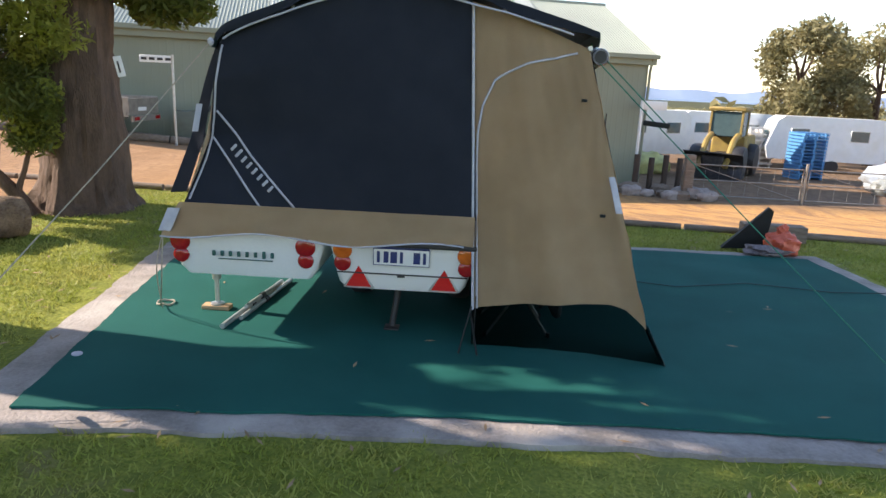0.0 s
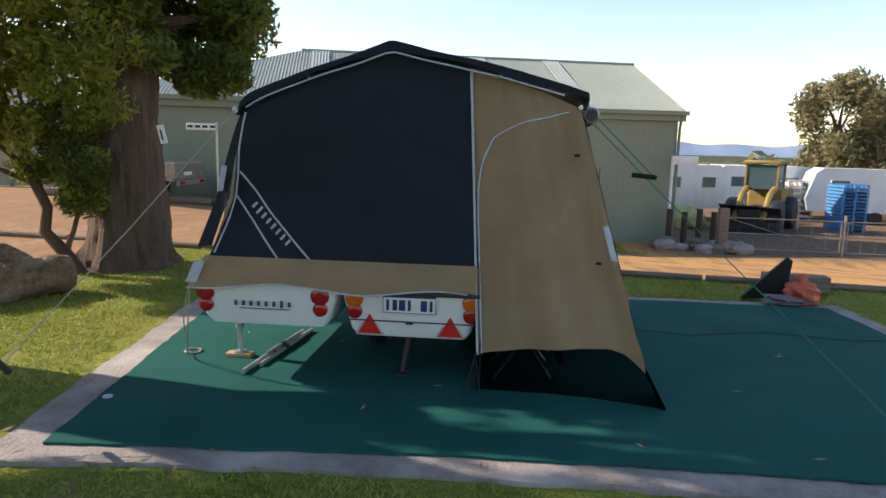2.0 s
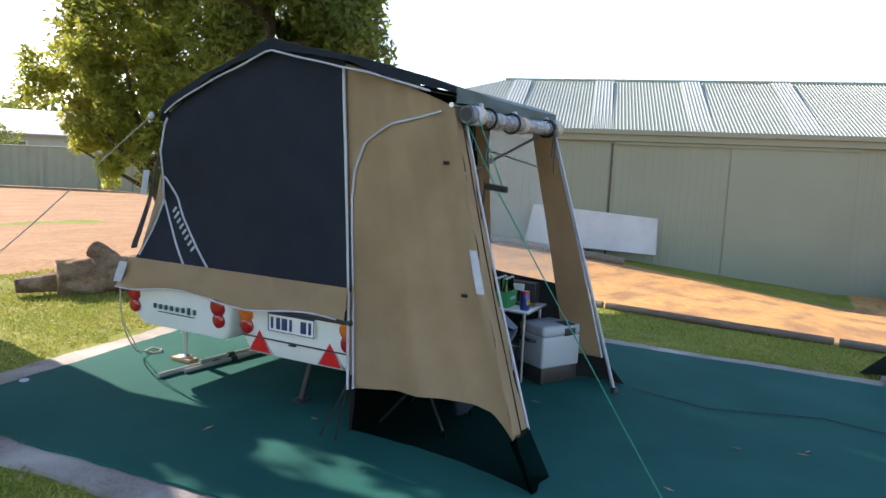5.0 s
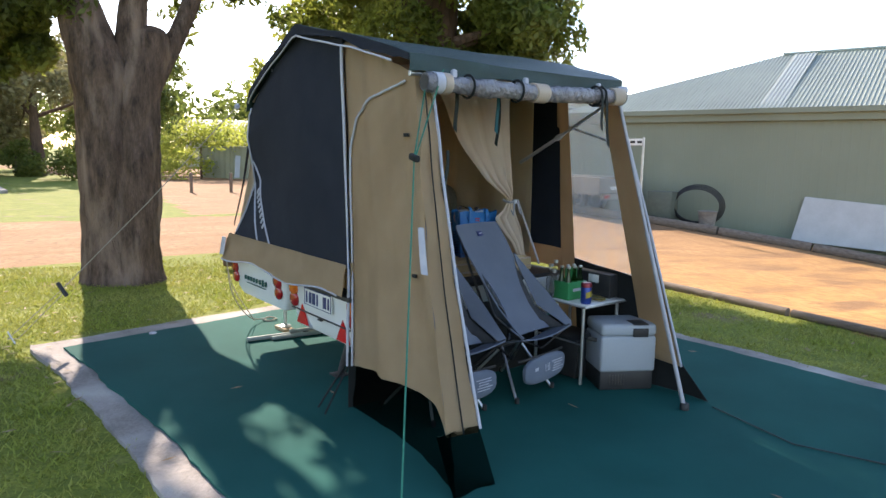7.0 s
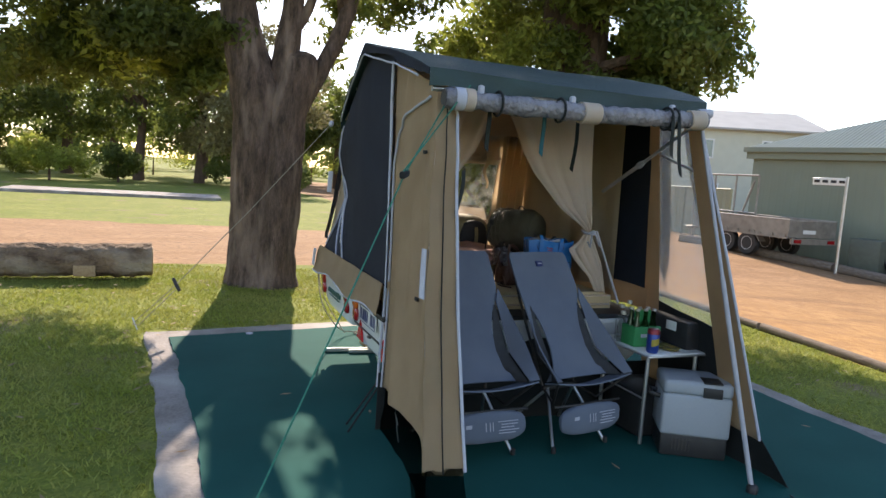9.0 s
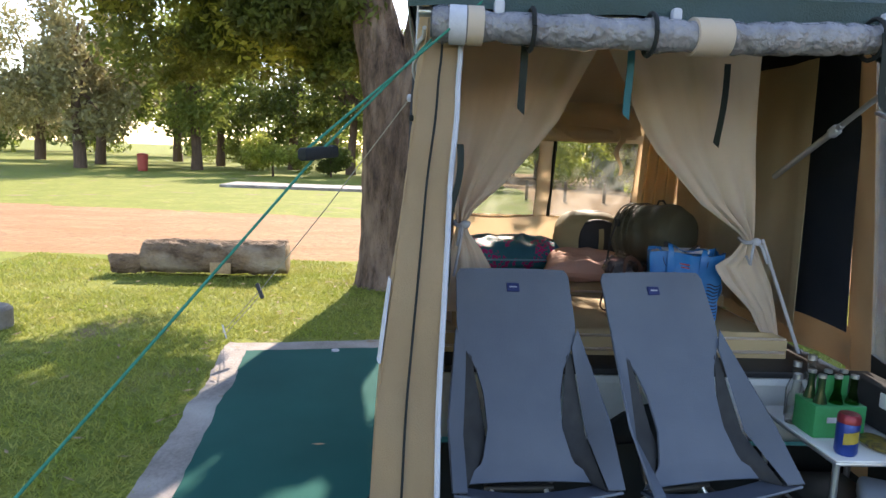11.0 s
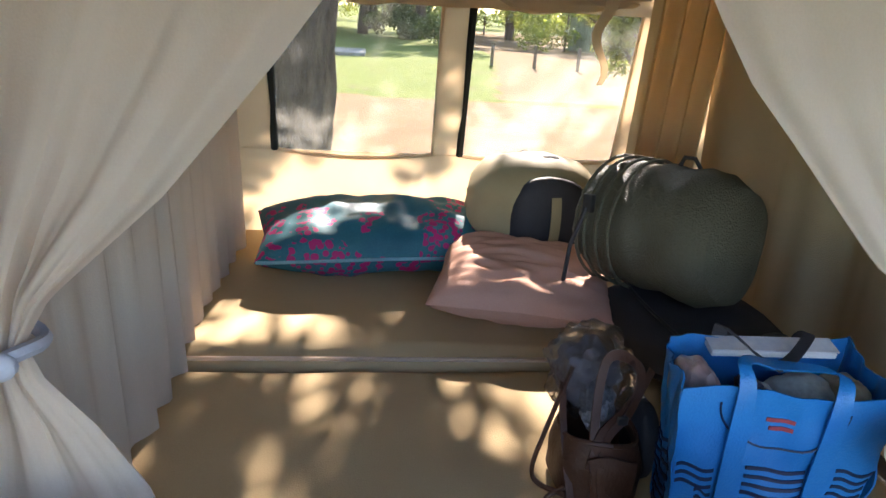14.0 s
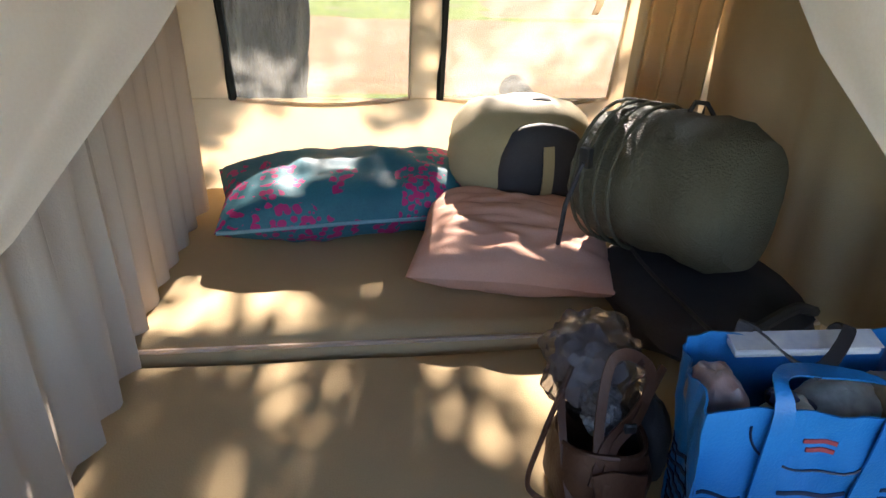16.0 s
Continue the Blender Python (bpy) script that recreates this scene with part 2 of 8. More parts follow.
M_BARK_PALE = mat("pale_brown_bark", (0.2, 0.13, 0.095), (0.05, 0.032, 0.024), 0.95, 9, 48, 1.0, stretch=(1.5, 1.5, 0.4), dirt=(0.29, 0.205, 0.155), depth=0.12)
M_LEAF = mat("gum_leaves", (0.12, 0.165, 0.033), (0.19, 0.21, 0.05), 0.5, 1.2, 30, 0, spec=0.4, random_amt=0.45, through_light=0.58)
# brighter copy of the leaves, with sunlit yellow-green put into its colour
M_LEAF_SUNLIT = mat("sunlit_gum_leaves", (0.27, 0.32, 0.05), (0.35, 0.35, 0.08), 0.55, 1.2, 30, 0, spec=0.3, random_amt=0.45, through_light=0.65)
M_LEAF_DULL = mat("dull_bush_leaves", (0.24, 0.22, 0.1), (0.3, 0.26, 0.13), 0.6, 0.8, 30, 0, spec=0.3, random_amt=0.4, through_light=0.35)
M_GRASS = mat("grass_blades", (0.22, 0.27, 0.04), (0.35, 0.33, 0.09), 0.6, 1.5, 20, 0, spec=0.25, random_amt=0.35, through_light=0.4)
M_SHED = mat("sage_green_sheeting", (0.205, 0.23, 0.17), (0.22, 0.245, 0.185), 0.5, 0.8, 40, 0.05, dirt=(0.195, 0.215, 0.16))
M_SHEDROOF = mat("grey_green_roof_sheeting", (0.3, 0.33, 0.27), (0.26, 0.285, 0.235), 0.5, 0.5, 30, 0.05, metal=0.1)
M_SKYLIGHT = mat("translucent_sheeting", (0.38, 0.405, 0.36), (0.34, 0.36, 0.32), 0.45, 0.8, 30, 0.05)
M_GREY_CLOTH = mat("grey_blue_cloth", (0.125, 0.148, 0.195), (0.15, 0.175, 0.22), 0.8, 5, 320, 0.45, spec=0.2, dirt=(0.115, 0.138, 0.18), depth=0.03)
M_MESH_CLOTH = mat("dark_mesh_cloth", (0.03, 0.032, 0.036), (0.045, 0.047, 0.05), 0.8, 20, 400, 0.2)
M_VINYL = clear("clear_vinyl", (0.74, 0.76, 0.73), 0.045)
M_VINYL_HAZY = clear("hazy_vinyl", (0.9, 0.91, 0.9), 0.14, 0.12)
M_SKIRT_MESH = clear("dark_mesh_skirt_cloth", (0.44, 0.46, 0.45), 0.0, 0.95, 1.001)
M_GLASS = clear("green_bottle_glass", (0.12, 0.3, 0.1), 0.05, 0.03)
M_MATTRESS = mat("tan_mattress_cover", (0.5, 0.365, 0.2), (0.55, 0.41, 0.235), 0.85, 3, 300, 0.2, spec=0.2)
M_POLE = mat("dull_grey_pole_paint", (0.4, 0.4, 0.43), (0.33, 0.33, 0.36), 0.5, 12, 120, 0.2)
M_OLIVE_LINING = mat("olive_tan_lining_cloth", (0.58, 0.48, 0.32), (0.63, 0.53, 0.36), 0.9, 5, 320, 0.3, spec=0.1, through_light=0.45, depth=0.02)
M_ROPE = mat("pale_rope", (0.4, 0.36, 0.29), (0.26, 0.23, 0.18), 0.9, 60, 300, 0.4)
M_GREENROPE = mat("green_rope", (0.012, 0.14, 0.09), (0.02, 0.2, 0.13), 0.8, 60, 300, 0.4)


# ---- geometry helpers ----
def join(*gs):
    vs, fs, o = [], [], 0
    for v, f in gs:
        vs += [tuple(p) for p in v]
        fs += [tuple(i + o for i in q) for q in f]
        o += len(v)
    return vs, fs


def moved(g, m):
    return [tuple(m @ Vector(p)) for p in g[0]], g[1]


def from_bm(bm):
    bm.verts.index_update()
    g = ([tuple(v.co) for v in bm.verts], [tuple(v.index for v in f.verts) for f in bm.faces])
    bm.free()
    return g


def box(c, s, bev=0.005, seg=2, m=None):
    bm = bmesh.new()
    bmesh.ops.create_cube(bm, size=1)
    bmesh.ops.scale(bm, vec=s, verts=bm.verts)
    if bev:
        bmesh.ops.bevel(bm, geom=bm.edges[:], offset=min(bev, min(s) * 0.45), segments=seg, affect="EDGES", profile=0.5)
    g = moved(from_bm(bm), Matrix.Translation(c) @ (m or Matrix()))
    return g


def tube(pts, r, seg=10, cap=True):
    """A round rod along points; r is one radius or one for each point."""
    pts = [Vector(p) for p in pts]
    rs = r if isinstance(r, (list, tuple)) else [r] * len(pts)
    vs, fs = [], []
    side = None
    for i, p in enumerate(pts):
        d = (pts[min(i + 1, len(pts) - 1)] - pts[max(i - 1, 0)]).normalized()
        if side is None:
            side = d.orthogonal().normalized()
        side = (side - d * side.dot(d)).normalized()
        up = d.cross(side)
        for k in range(seg):
            a = 2 * math.pi * k / seg
            vs.append(tuple(p + (side * math.cos(a) + up * math.sin(a)) * rs[i]))
    for i in range(len(pts) - 1):
        for k in range(seg):
            fs.append((i * seg + k, i * seg + (k + 1) % seg, (i + 1) * seg + (k + 1) % seg, (i + 1) * seg + k))
    if cap:
        fs.append(tuple(range(seg))[::-1])
        fs.append(tuple((len(pts) - 1) * seg + k for k in range(seg)))
    return vs, fs


def lathe(profile, c=(0, 0, 0), seg=20):
    """Turned about the upright axis through c from (radius, height) pairs."""
    vs, fs = [], []
    for r, z in profile:
        for k in range(seg):
            a = 2 * math.pi * k / seg
            vs.append((c[0] + max(r, 1e-4) * math.cos(a), c[1] + max(r, 1e-4) * math.sin(a), c[2] + z))
    for i in range(len(profile) - 1):
        for k in range(seg):
            fs.append((i * seg + k, i * seg + (k + 1) % seg, (i + 1) * seg + (k + 1) % seg, (i + 1) * seg + k))
    fs.append(tuple(range(seg))[::-1])
    fs.append(tuple((len(profile) - 1) * seg + k for k in range(seg)))
    return vs, fs


def sheet(f, nu, nv, th=0.004):
    """A cloth with thickness: f(u, v) gives the place for u and v from 0 to 1."""
    P = np.array([[f(i / nu, j / nv) for j in range(nv + 1)] for i in range(nu + 1)], float)
    du = np.gradient(P, axis=0)
    dv = np.gradient(P, axis=1)
    N = np.cross(du, dv)
    N /= np.maximum(np.linalg.norm(N, axis=2, keepdims=True), 1e-9)
    A, B = (P + N * th / 2).reshape(-1, 3), (P - N * th / 2).reshape(-1, 3)
    k, w = len(A), nv + 1
    fs = []
    for i in range(nu):
        for j in range(nv):
            q = (i * w + j, (i + 1) * w + j, (i + 1) * w + j + 1, i * w + j + 1)
            fs.append(q)
            fs.append(tuple(x + k for x in q[::-1]))
    rim = [i * w for i in range(nu + 1)] + [nu * w + j for j in range(1, w)] + [i * w + nv for i in range(nu - 1, -1, -1)] + [j for j in range(nv - 1, 0, -1)]
    for a, b in zip(rim, rim[1:] + rim[:1]):
        fs.append((b, a, a + k, b + k))
    return [tuple(p) for p in np.vstack((A, B))], fs


def bag(c, s, pw=2.6, nu=28, nv=18, wob=0.0, m=None, seed=0, flat=0.0):
    """A soft closed body: a rounded box with sagging wobble."""
    vs, fs = [], []
    for i in range(nv + 1):
        a = -math.pi / 2 + math.pi * i / nv
        for j in range(nu):
            b = 2 * math.pi * j / nu
            d = [math.cos(a) * math.cos(b), math.cos(a) * math.sin(b), math.sin(a)]
            k = (abs(d[0]) ** pw + abs(d[1]) ** pw + abs(d[2]) ** pw) ** (-1 / pw)
            p = Vector(d) * k
            p *= 1 + wob * noise.noise(p * 2.3 + Vector((seed, seed, 0))) + wob * 0.5 * noise.noise(p * 5.1 + Vector((0, seed, 3)))
            p.z = max(p.z, -1 + flat)
            vs.append((p.x * s[0] / 2, p.y * s[1] / 2, p.z * s[2] / 2))
    for i in range(nv):
        for j in range(nu):
            fs.append((i * nu + j, i * nu + (j + 1) % nu, (i + 1) * nu + (j + 1) % nu, (i + 1) * nu + j))
    return moved((vs, fs), Matrix.Translation(c) @ (m or Matrix()))


def pillow_shape(s, nu=26, nv=18, seed=0, wr=0.012):
    """A stuffed cushion: two bulging faces that meet in a thin seam."""
    def face(sg):
        def f(u, v):
            x, y = u * 2 - 1, v * 2 - 1
            h = ((1 - abs(x) ** 2.6) * (1 - abs(y) ** 2.6)) ** 0.45
            pinch = 1 - 0.06 * (1 - abs(y)) * abs(x) - 0.05 * (1 - abs(x)) * abs(y)
            wr_ = wr * (noise.noise(Vector((x * 3.1 + seed, y * 2.2, sg))) + 0.6 * noise.noise(Vector((x * 7 + seed, y * 3.0, sg * 3)))) * h
            return (x * s[0] / 2 * pinch, y * s[1] / 2 * pinch, sg * (h * s[2] / 2) + wr_)
        return f
    vs, fs = [], []
    for sg in (1, -1):
        o = len(vs)
        f = face(sg)
        for i in range(nu + 1):
            for j in range(nv + 1):
                vs.append(f(i / nu, j / nv))
        for i in range(nu):
            for j in range(nv):
                q = (o + i * (nv + 1) + j, o + (i + 1) * (nv + 1) + j, o + (i + 1) * (nv + 1) + j + 1, o + i * (nv + 1) + j + 1)
                fs.append(q if sg > 0 else q[::-1])
    return vs, fs


def mesh_of(name, g, material, smooth=True):
    me = bpy.data.meshes.new(name)
    me.from_pydata([tuple(p) for p in g[0]], [], g[1])
    if smooth:
        me.polygons.foreach_set("use_smooth", [True] * len(me.polygons))
        me.set_sharp_from_angle(angle=radians(40))
    me.materials.append(material)
    me.update()
    return me


def thing(name, loc, label, category, group="", kind=""):
    ob = new(name)
    ob.empty_display_size = 0.1
    ob.location = loc
    return tagged(ob, label, category, group, kind)


def part(name, g, material, parent, label="", smooth=True):
    """One mesh under a thing or a part; g is given in the place's own metres."""
    root = parent
    while root.parent:
        root = root.parent
    o = Vector(root.location)
    ob = new(name, mesh_of(name, ([tuple(Vector(p) - o) for p in g[0]], g[1]), material, smooth))
    ob.parent = parent
    return tagged(ob, label)


def solo(name, g, material, label, category, group="", kind="", smooth=True):
    """A thing that is one mesh, with its origin at its foot."""
    a = np.array(g[0])
    o = Vector(((a[:, 0].min() + a[:, 0].max()) / 2, (a[:, 1].min() + a[:, 1].max()) / 2, a[:, 2].min()))
    ob = new(name, mesh_of(name, ([tuple(Vector(p) - o) for p in g[0]], g[1]), material, smooth))
    ob.location = o
    return tagged(ob, label, category, group, kind)


def flow(pts, n=6):
    """A smooth line through the points."""
    p = [Vector(q) for q in pts]
    p = [p[0] * 2 - p[1]] + p + [p[-1] * 2 - p[-2]]
    out = []
    for i in range(1, len(p) - 2):
        for k in range(n):
            t = k / n
            out.append(0.5 * (p[i] * 2 + (p[i + 1] - p[i - 1]) * t + (p[i - 1] * 2 - p[i] * 5 + p[i + 1] * 4 - p[i + 2]) * t * t + (p[i] * 3 - p[i - 1] - p[i + 1] * 3 + p[i + 2]) * t ** 3))
    return out + [p[-2]]


def lerp(a, b, t):
    return a + (b - a) * t


def curve(keys, t):
    """Straight-line steps through (t, value) pairs."""
    return float(np.interp(t, [k[0] for k in keys], [k[1] for k in keys]))


def sag(a, b, drop=0.0, n=10):
    a, b = Vector(a), Vector(b)
    return [a.lerp(b, i / n) - Vector((0, 0, drop * 4 * (i / n) * (1 - i / n))) for i in range(n + 1)]


# ---- ground ----
def kerb_y(x):
    return 9.5 - 0.13 * x


def ground_z(x, y):
    fall = min(max(1.15 + 0.1 * x, 0.0), 1.55)
    t = max(y - kerb_y(x), 0.0)
    z = -fall * min(t / 12.0, 1.0) - (0.012 * max(t - 12.0, 0.0) + 0.04 * max(t - 40.0, 0.0)) * min(max((x + 14) / 10, 0), 1) * (1 if t < 260 else 260 / t * 1.0)
    return max(z, -24.0)


def spaced(lo, a, b, hi, step):
    mid = np.arange(a, b + 1e-6, step)
    down, up, s, p = [], [], step, a
    while p > lo:
        s *= 1.45
        p -= s
        down.append(max(p, lo))
    s, p = step, b
    while p < hi:
        s *= 1.45
        p += s
        up.append(min(p, hi))
    return np.concatenate((down[::-1], mid, up))


gx, gy = spaced(-4200, -32, 16, 4200, 0.3), spaced(-2000, -6, 34, 2600, 0.3)
vs, gv, yv = [], [], []
for x in gx:
    for y in gy:
        near = max(abs(x), abs(y)) < 60
        vs.append((x, y, ground_z(x, y) + (0.02 * noise.noise(Vector((x * 0.6, y * 0.6, 0))) - 0.02 if near else 0)))
        k = kerb_y(x)
        yv.append(min(max((y - 20.5) / 2, 0.0), 1.0) * min(max((x - 5.0) / 1.5, 0.0), 1.0) if y < 60 else 1.0)
        lawn_near = x > -6.3 - 0.03 * y + (0.5 if y > 6 else 0) and y < (k if x > -5.5 else 8.0)
        lawn_far = x < -12.6 + 0.1 * (y - 4) and y < 13 + 0.1 * x
        strip = y > 21.0 and -11 < x < 4.5 and y < 26
        far = x < -60 or y < -30 or (y > 60 and x < -15)
        track = abs(y - (10.5 - 0.16 * (x + 12))) < 3 and x < -12.6
        gv.append(0.0 if (lawn_near or (lawn_far and not track) or strip or far) else 1.0)
ny = len(gy)
fs = [(i * ny + j, (i + 1) * ny + j, (i + 1) * ny + j + 1, i * ny + j + 1) for i in range(len(gx) - 1) for j in range(ny - 1)]
ground = new("ground", mesh_of("ground", (vs, fs), M_GROUND))
ground.data.attributes.new("gravel", "FLOAT", "POINT").data.foreach_set("value", gv)
ground.data.attributes.new("scrubland", "FLOAT", "POINT").data.foreach_set("value", [min(max((v[1] - 48) / 6, 0.0), 1.0) if v[0] > -15 else 0.0 for v in vs])
ground.data.attributes.new("yard", "FLOAT", "POINT").data.foreach_set("value", yv)
tagged(ground, "mown lawn with bare patches and an orange gravel road", "ground", kind="structure")


# ---- pitch: concrete edge and carpet ----
def carpet_place(u, v, grow=0.0):
    near = curve([(0, 3.27), (0.35, 3.45), (1, 3.52)], u) - grow
    far = 7.52 + grow
    left = curve([(0, -1.84), (0.4, -2.1), (1, -2.5)], v) - grow * 1.3
    right = lerp(4.32, 4.12, v) + grow
    x = lerp(left, right, u)
    return x, lerp(near, far, v)


def slab(grow, z0, z1, nu=60, nv=40, wob=0.0, wave=0.0):
    vs, fs = [], []
    w = nv + 1
    for z in (z1, z0):
        for i in range(nu + 1):
            for j in range(nv + 1):
                x, y = carpet_place(i / nu, j / nv, grow)
                if i in (0, nu) or j in (0, nv):
                    x, y = (x + wob * (noise.noise(Vector((x * 2.1, y * 2.1, 5))) + 0.5 * noise.noise(Vector((x * 9, y * 9, 5)))),
                            y + wob * (noise.noise(Vector((x * 2.1, y * 2.1, 9))) + 0.5 * noise.noise(Vector((x * 9, y * 9, 9)))))
                vs.append((x, y, z + (wave * noise.noise(Vector((x * 1.3, y * 1.3, 2))) if z == z1 else 0)))
    k = (nu + 1) * w
    for i in range(nu):
        for j in range(nv):
            q = (i * w + j, (i + 1) * w + j, (i + 1) * w + j + 1, i * w + j + 1)
            fs += [q, tuple(x + k for x in q[::-1])]
    rim = [i * w for i in range(nu + 1)] + [nu * w + j for j in range(1, w)] + [i * w + nv for i in range(nu - 1, -1, -1)] + [j for j in range(nv - 1, 0, -1)]
    for a, b in zip(rim, rim[1:] + rim[:1]):
        fs.append((b, a, a + k, b + k))
    return vs, fs


solo("concrete_pad", slab(0.2, -0.1, 0.008, 170, 130, wob=0.04, wave=0.006), M_CONCRETE, "rough grey concrete pad edging the camping pitch", "pavement", kind="structure")
solo("carpet", slab(0.0, 0.013, 0.026, 120, 80, wob=0.03, wave=0.003), M_CARPET, "worn green outdoor carpet covering the concrete pad", "carpet")

# ---- camper trailer ----
YR, YF = 4.45, 6.25


def hull(x0, x1, y0, y1, z0, z1, r, taper):
    """A fibreglass tub: rounded lower edges, walls that lean in towards the bottom."""
    vs, fs = [], []
    prof = [(taper + r, z0), (taper + r * 0.35, z0 + r * 0.1), (taper + r * 0.05, z0 + r * 0.5), (taper * 0.8, z0 + r), (0.0, z1 - 0.03), (-0.012, z1 - 0.028), (-0.012, z1)]
    cr, seg = 0.04, 5
    for d, z in prof:
        a0, a1, b0, b1 = x0 + d, x1 - d, y0 + d * 0.5, y1 - d * 0.5
        for cx, cy, s in ((a1 - cr, b1 - cr, 0), (a0 + cr, b1 - cr, 1), (a0 + cr, b0 + cr, 2), (a1 - cr, b0 + cr, 3)):
            for k in range(seg + 1):
                a = math.pi / 2 * (s + k / seg)
                vs.append((cx + cr * math.cos(a), cy + cr * math.sin(a), z))
    n = 4 * (seg + 1)
    for i in range(len(prof) - 1):
        for k in range(n):
            fs.append((i * n + k, i * n + (k + 1) % n, (i + 1) * n + (k + 1) % n, (i + 1) * n + k))
    fs += [tuple(range(n))[::-1], tuple((len(prof) - 1) * n + k for k in range(n))]
    return vs, fs


def disc(c, r, h=0.025, seg=24):
    """A domed round lens that faces the rear."""
    g = lathe([(r, 0), (r, h * 0.5), (r * 0.8, h * 0.9), (r * 0.35, h), (0, h)], (0, 0, 0), seg)
    return moved(g, Matrix.Translation(c) @ pose(0, 0, 0, 90, 0, 0))


camper = thing("camper_trailer", (-0.5, 5.3, 0), "white fibreglass fold-out camper trailer standing on the green carpet", "camper trailer")
part("body", hull(-0.49, 0.46, 4.49, 6.3, 0.335, 0.66, 0.11, 0.05), M_WHITE, camper)
part("floor_edge", box((-0.02, 5.36, 0.675), (0.97, 1.86, 0.03), 0.008), M_BLACK, camper, "black rubber floor edge")
lid = part("folded_lid", hull(-1.56, -0.515, 4.47, 6.25, 0.375, 0.69, 0.14, 0.06), M_WHITE, camper, "white fold-out lid carrying half of the bed")
part("trim_line", join(box((-0.015, 4.499, 0.462), (0.86, 0.012, 0.008), 0.002), box((-0.02, 4.492, 0.452), (0.05, 0.02, 0.012), 0.003)), M_BLACK, camper, "thin black trim line with a catch")
plate = part("number_plate", box((-0.018, 4.478, 0.592), (0.372, 0.012, 0.134), 0.006), M_WHITE, camper, "white number plate with blue characters as bars")
part("plate_band", box((-0.018, 4.4705, 0.648), (0.36, 0.004, 0.02), 0.001), M_BLUE_INK, plate)
for i in range(7):
    if i != 4:
        part("character_bar", box((-0.168 + i * 0.05, 4.4705, 0.585), (0.02 + 0.012 * (i % 3), 0.004, 0.075), 0.001), M_BLUE_INK, plate)
part("plate_rim", join(box((-0.018, 4.471, 0.532), (0.36, 0.004, 0.004), 0.001), box((-0.2, 4.471, 0.59), (0.004, 0.004, 0.12), 0.001),
                       box((0.163, 4.471, 0.59), (0.004, 0.004, 0.12), 0.001)), M_BLUE_INK, plate)
for x in (-0.405, 0.405):
    part("amber_lamp", disc((x, 4.496, 0.615), 0.062), M_AMBER, camper, "round amber indicator lamp")
    part("tail_lamp", disc((x, 4.502, 0.527), 0.055), M_RED, camper, "round red tail lamp")
for x in (-1.47, -0.645):
    part("amber_lamp", disc((x, 4.484, 0.62), 0.066), M_RED, lid, "round dark red lamp")
    part("tail_lamp", disc((x, 4.492, 0.525), 0.052), M_RED, lid, "round red tail lamp")


def triangle(cx, cz, s, y, h):
    pts = [(cx + s * math.sin(a), cz + s * math.cos(a)) for a in (0, 2 * math.pi / 3, 4 * math.pi / 3)]
    vs = [(px, y, pz) for px, pz in pts] + [(cx + (px - cx) * 0.94, y - h, cz + (pz - cz) * 0.94) for px, pz in pts]
    return vs, [(0, 1, 2), (5, 4, 3), (0, 3, 4, 1), (1, 4, 5, 2), (2, 5, 3, 0)]


for x in (-0.3, 0.262):
    r = part("reflector", triangle(x, 0.415, 0.1, 4.53, 0.03), M_REDBRIGHT, camper, "red triangular reflector", smooth=False)
    part("reflector_border", triangle(x, 0.415, 0.122, 4.532, 0.022), M_METAL, r, "pale border", smooth=False)
# brand mark on the upturned lid as plain bars in its colours
for i in range(8):
    part("mark_bar", box((-1.25 + i * 0.055, 4.476 + 0.003 * (i > 4), 0.548), (0.022, 0.014, 0.036 if i != 6 else 0.05), 0.004), M_GREEN_INK, lid, "dark green brand mark as bars")
part("mark_bar", box((-1.04, 4.476, 0.512), (0.36, 0.014, 0.005), 0.002), M_GREEN_INK, lid)
wheel = part("wheel", moved(lathe([(0.14, -0.08), (0.25, -0.08), (0.27, -0.05), (0.27, 0.05), (0.25, 0.08), (0.14, 0.08)], seg=28), Matrix.Translation((-0.42, 5.5, 0.29)) @ pose(0, 0, 0, 0, 90, 0)), M_BLACK, camper, "black rubber tyre")
part("rim", moved(lathe([(0.145, -0.05), (0.145, 0.085), (0.1, 0.07), (0.03, 0.09), (0, 0.09)], seg=24), Matrix.Translation((-0.42, 5.5, 0.29)) @ pose(0, 0, 0, 0, 90, 0)), M_METAL, wheel)
wheel = part("wheel", moved(lathe([(0.14, -0.08), (0.25, -0.08), (0.27, -0.05), (0.27, 0.05), (0.25, 0.08), (0.14, 0.08)], seg=28), Matrix.Translation((0.36, 5.5, 0.29)) @ pose(0, 0, 0, 0, 90, 0)), M_BLACK, camper, "black rubber tyre")
part("axle", tube([(-0.4, 5.5, 0.29), (0.35, 5.5, 0.29)], 0.03), M_DARKMETAL, camper)
part("stabiliser_leg", join(tube([(-0.05, 4.75, 0.35), (-0.09, 4.68, 0.04)], 0.022), box((-0.09, 4.67, 0.033), (0.1, 0.1, 0.012), 0.003)), M_BLACK, camper, "dark steel stabiliser leg")

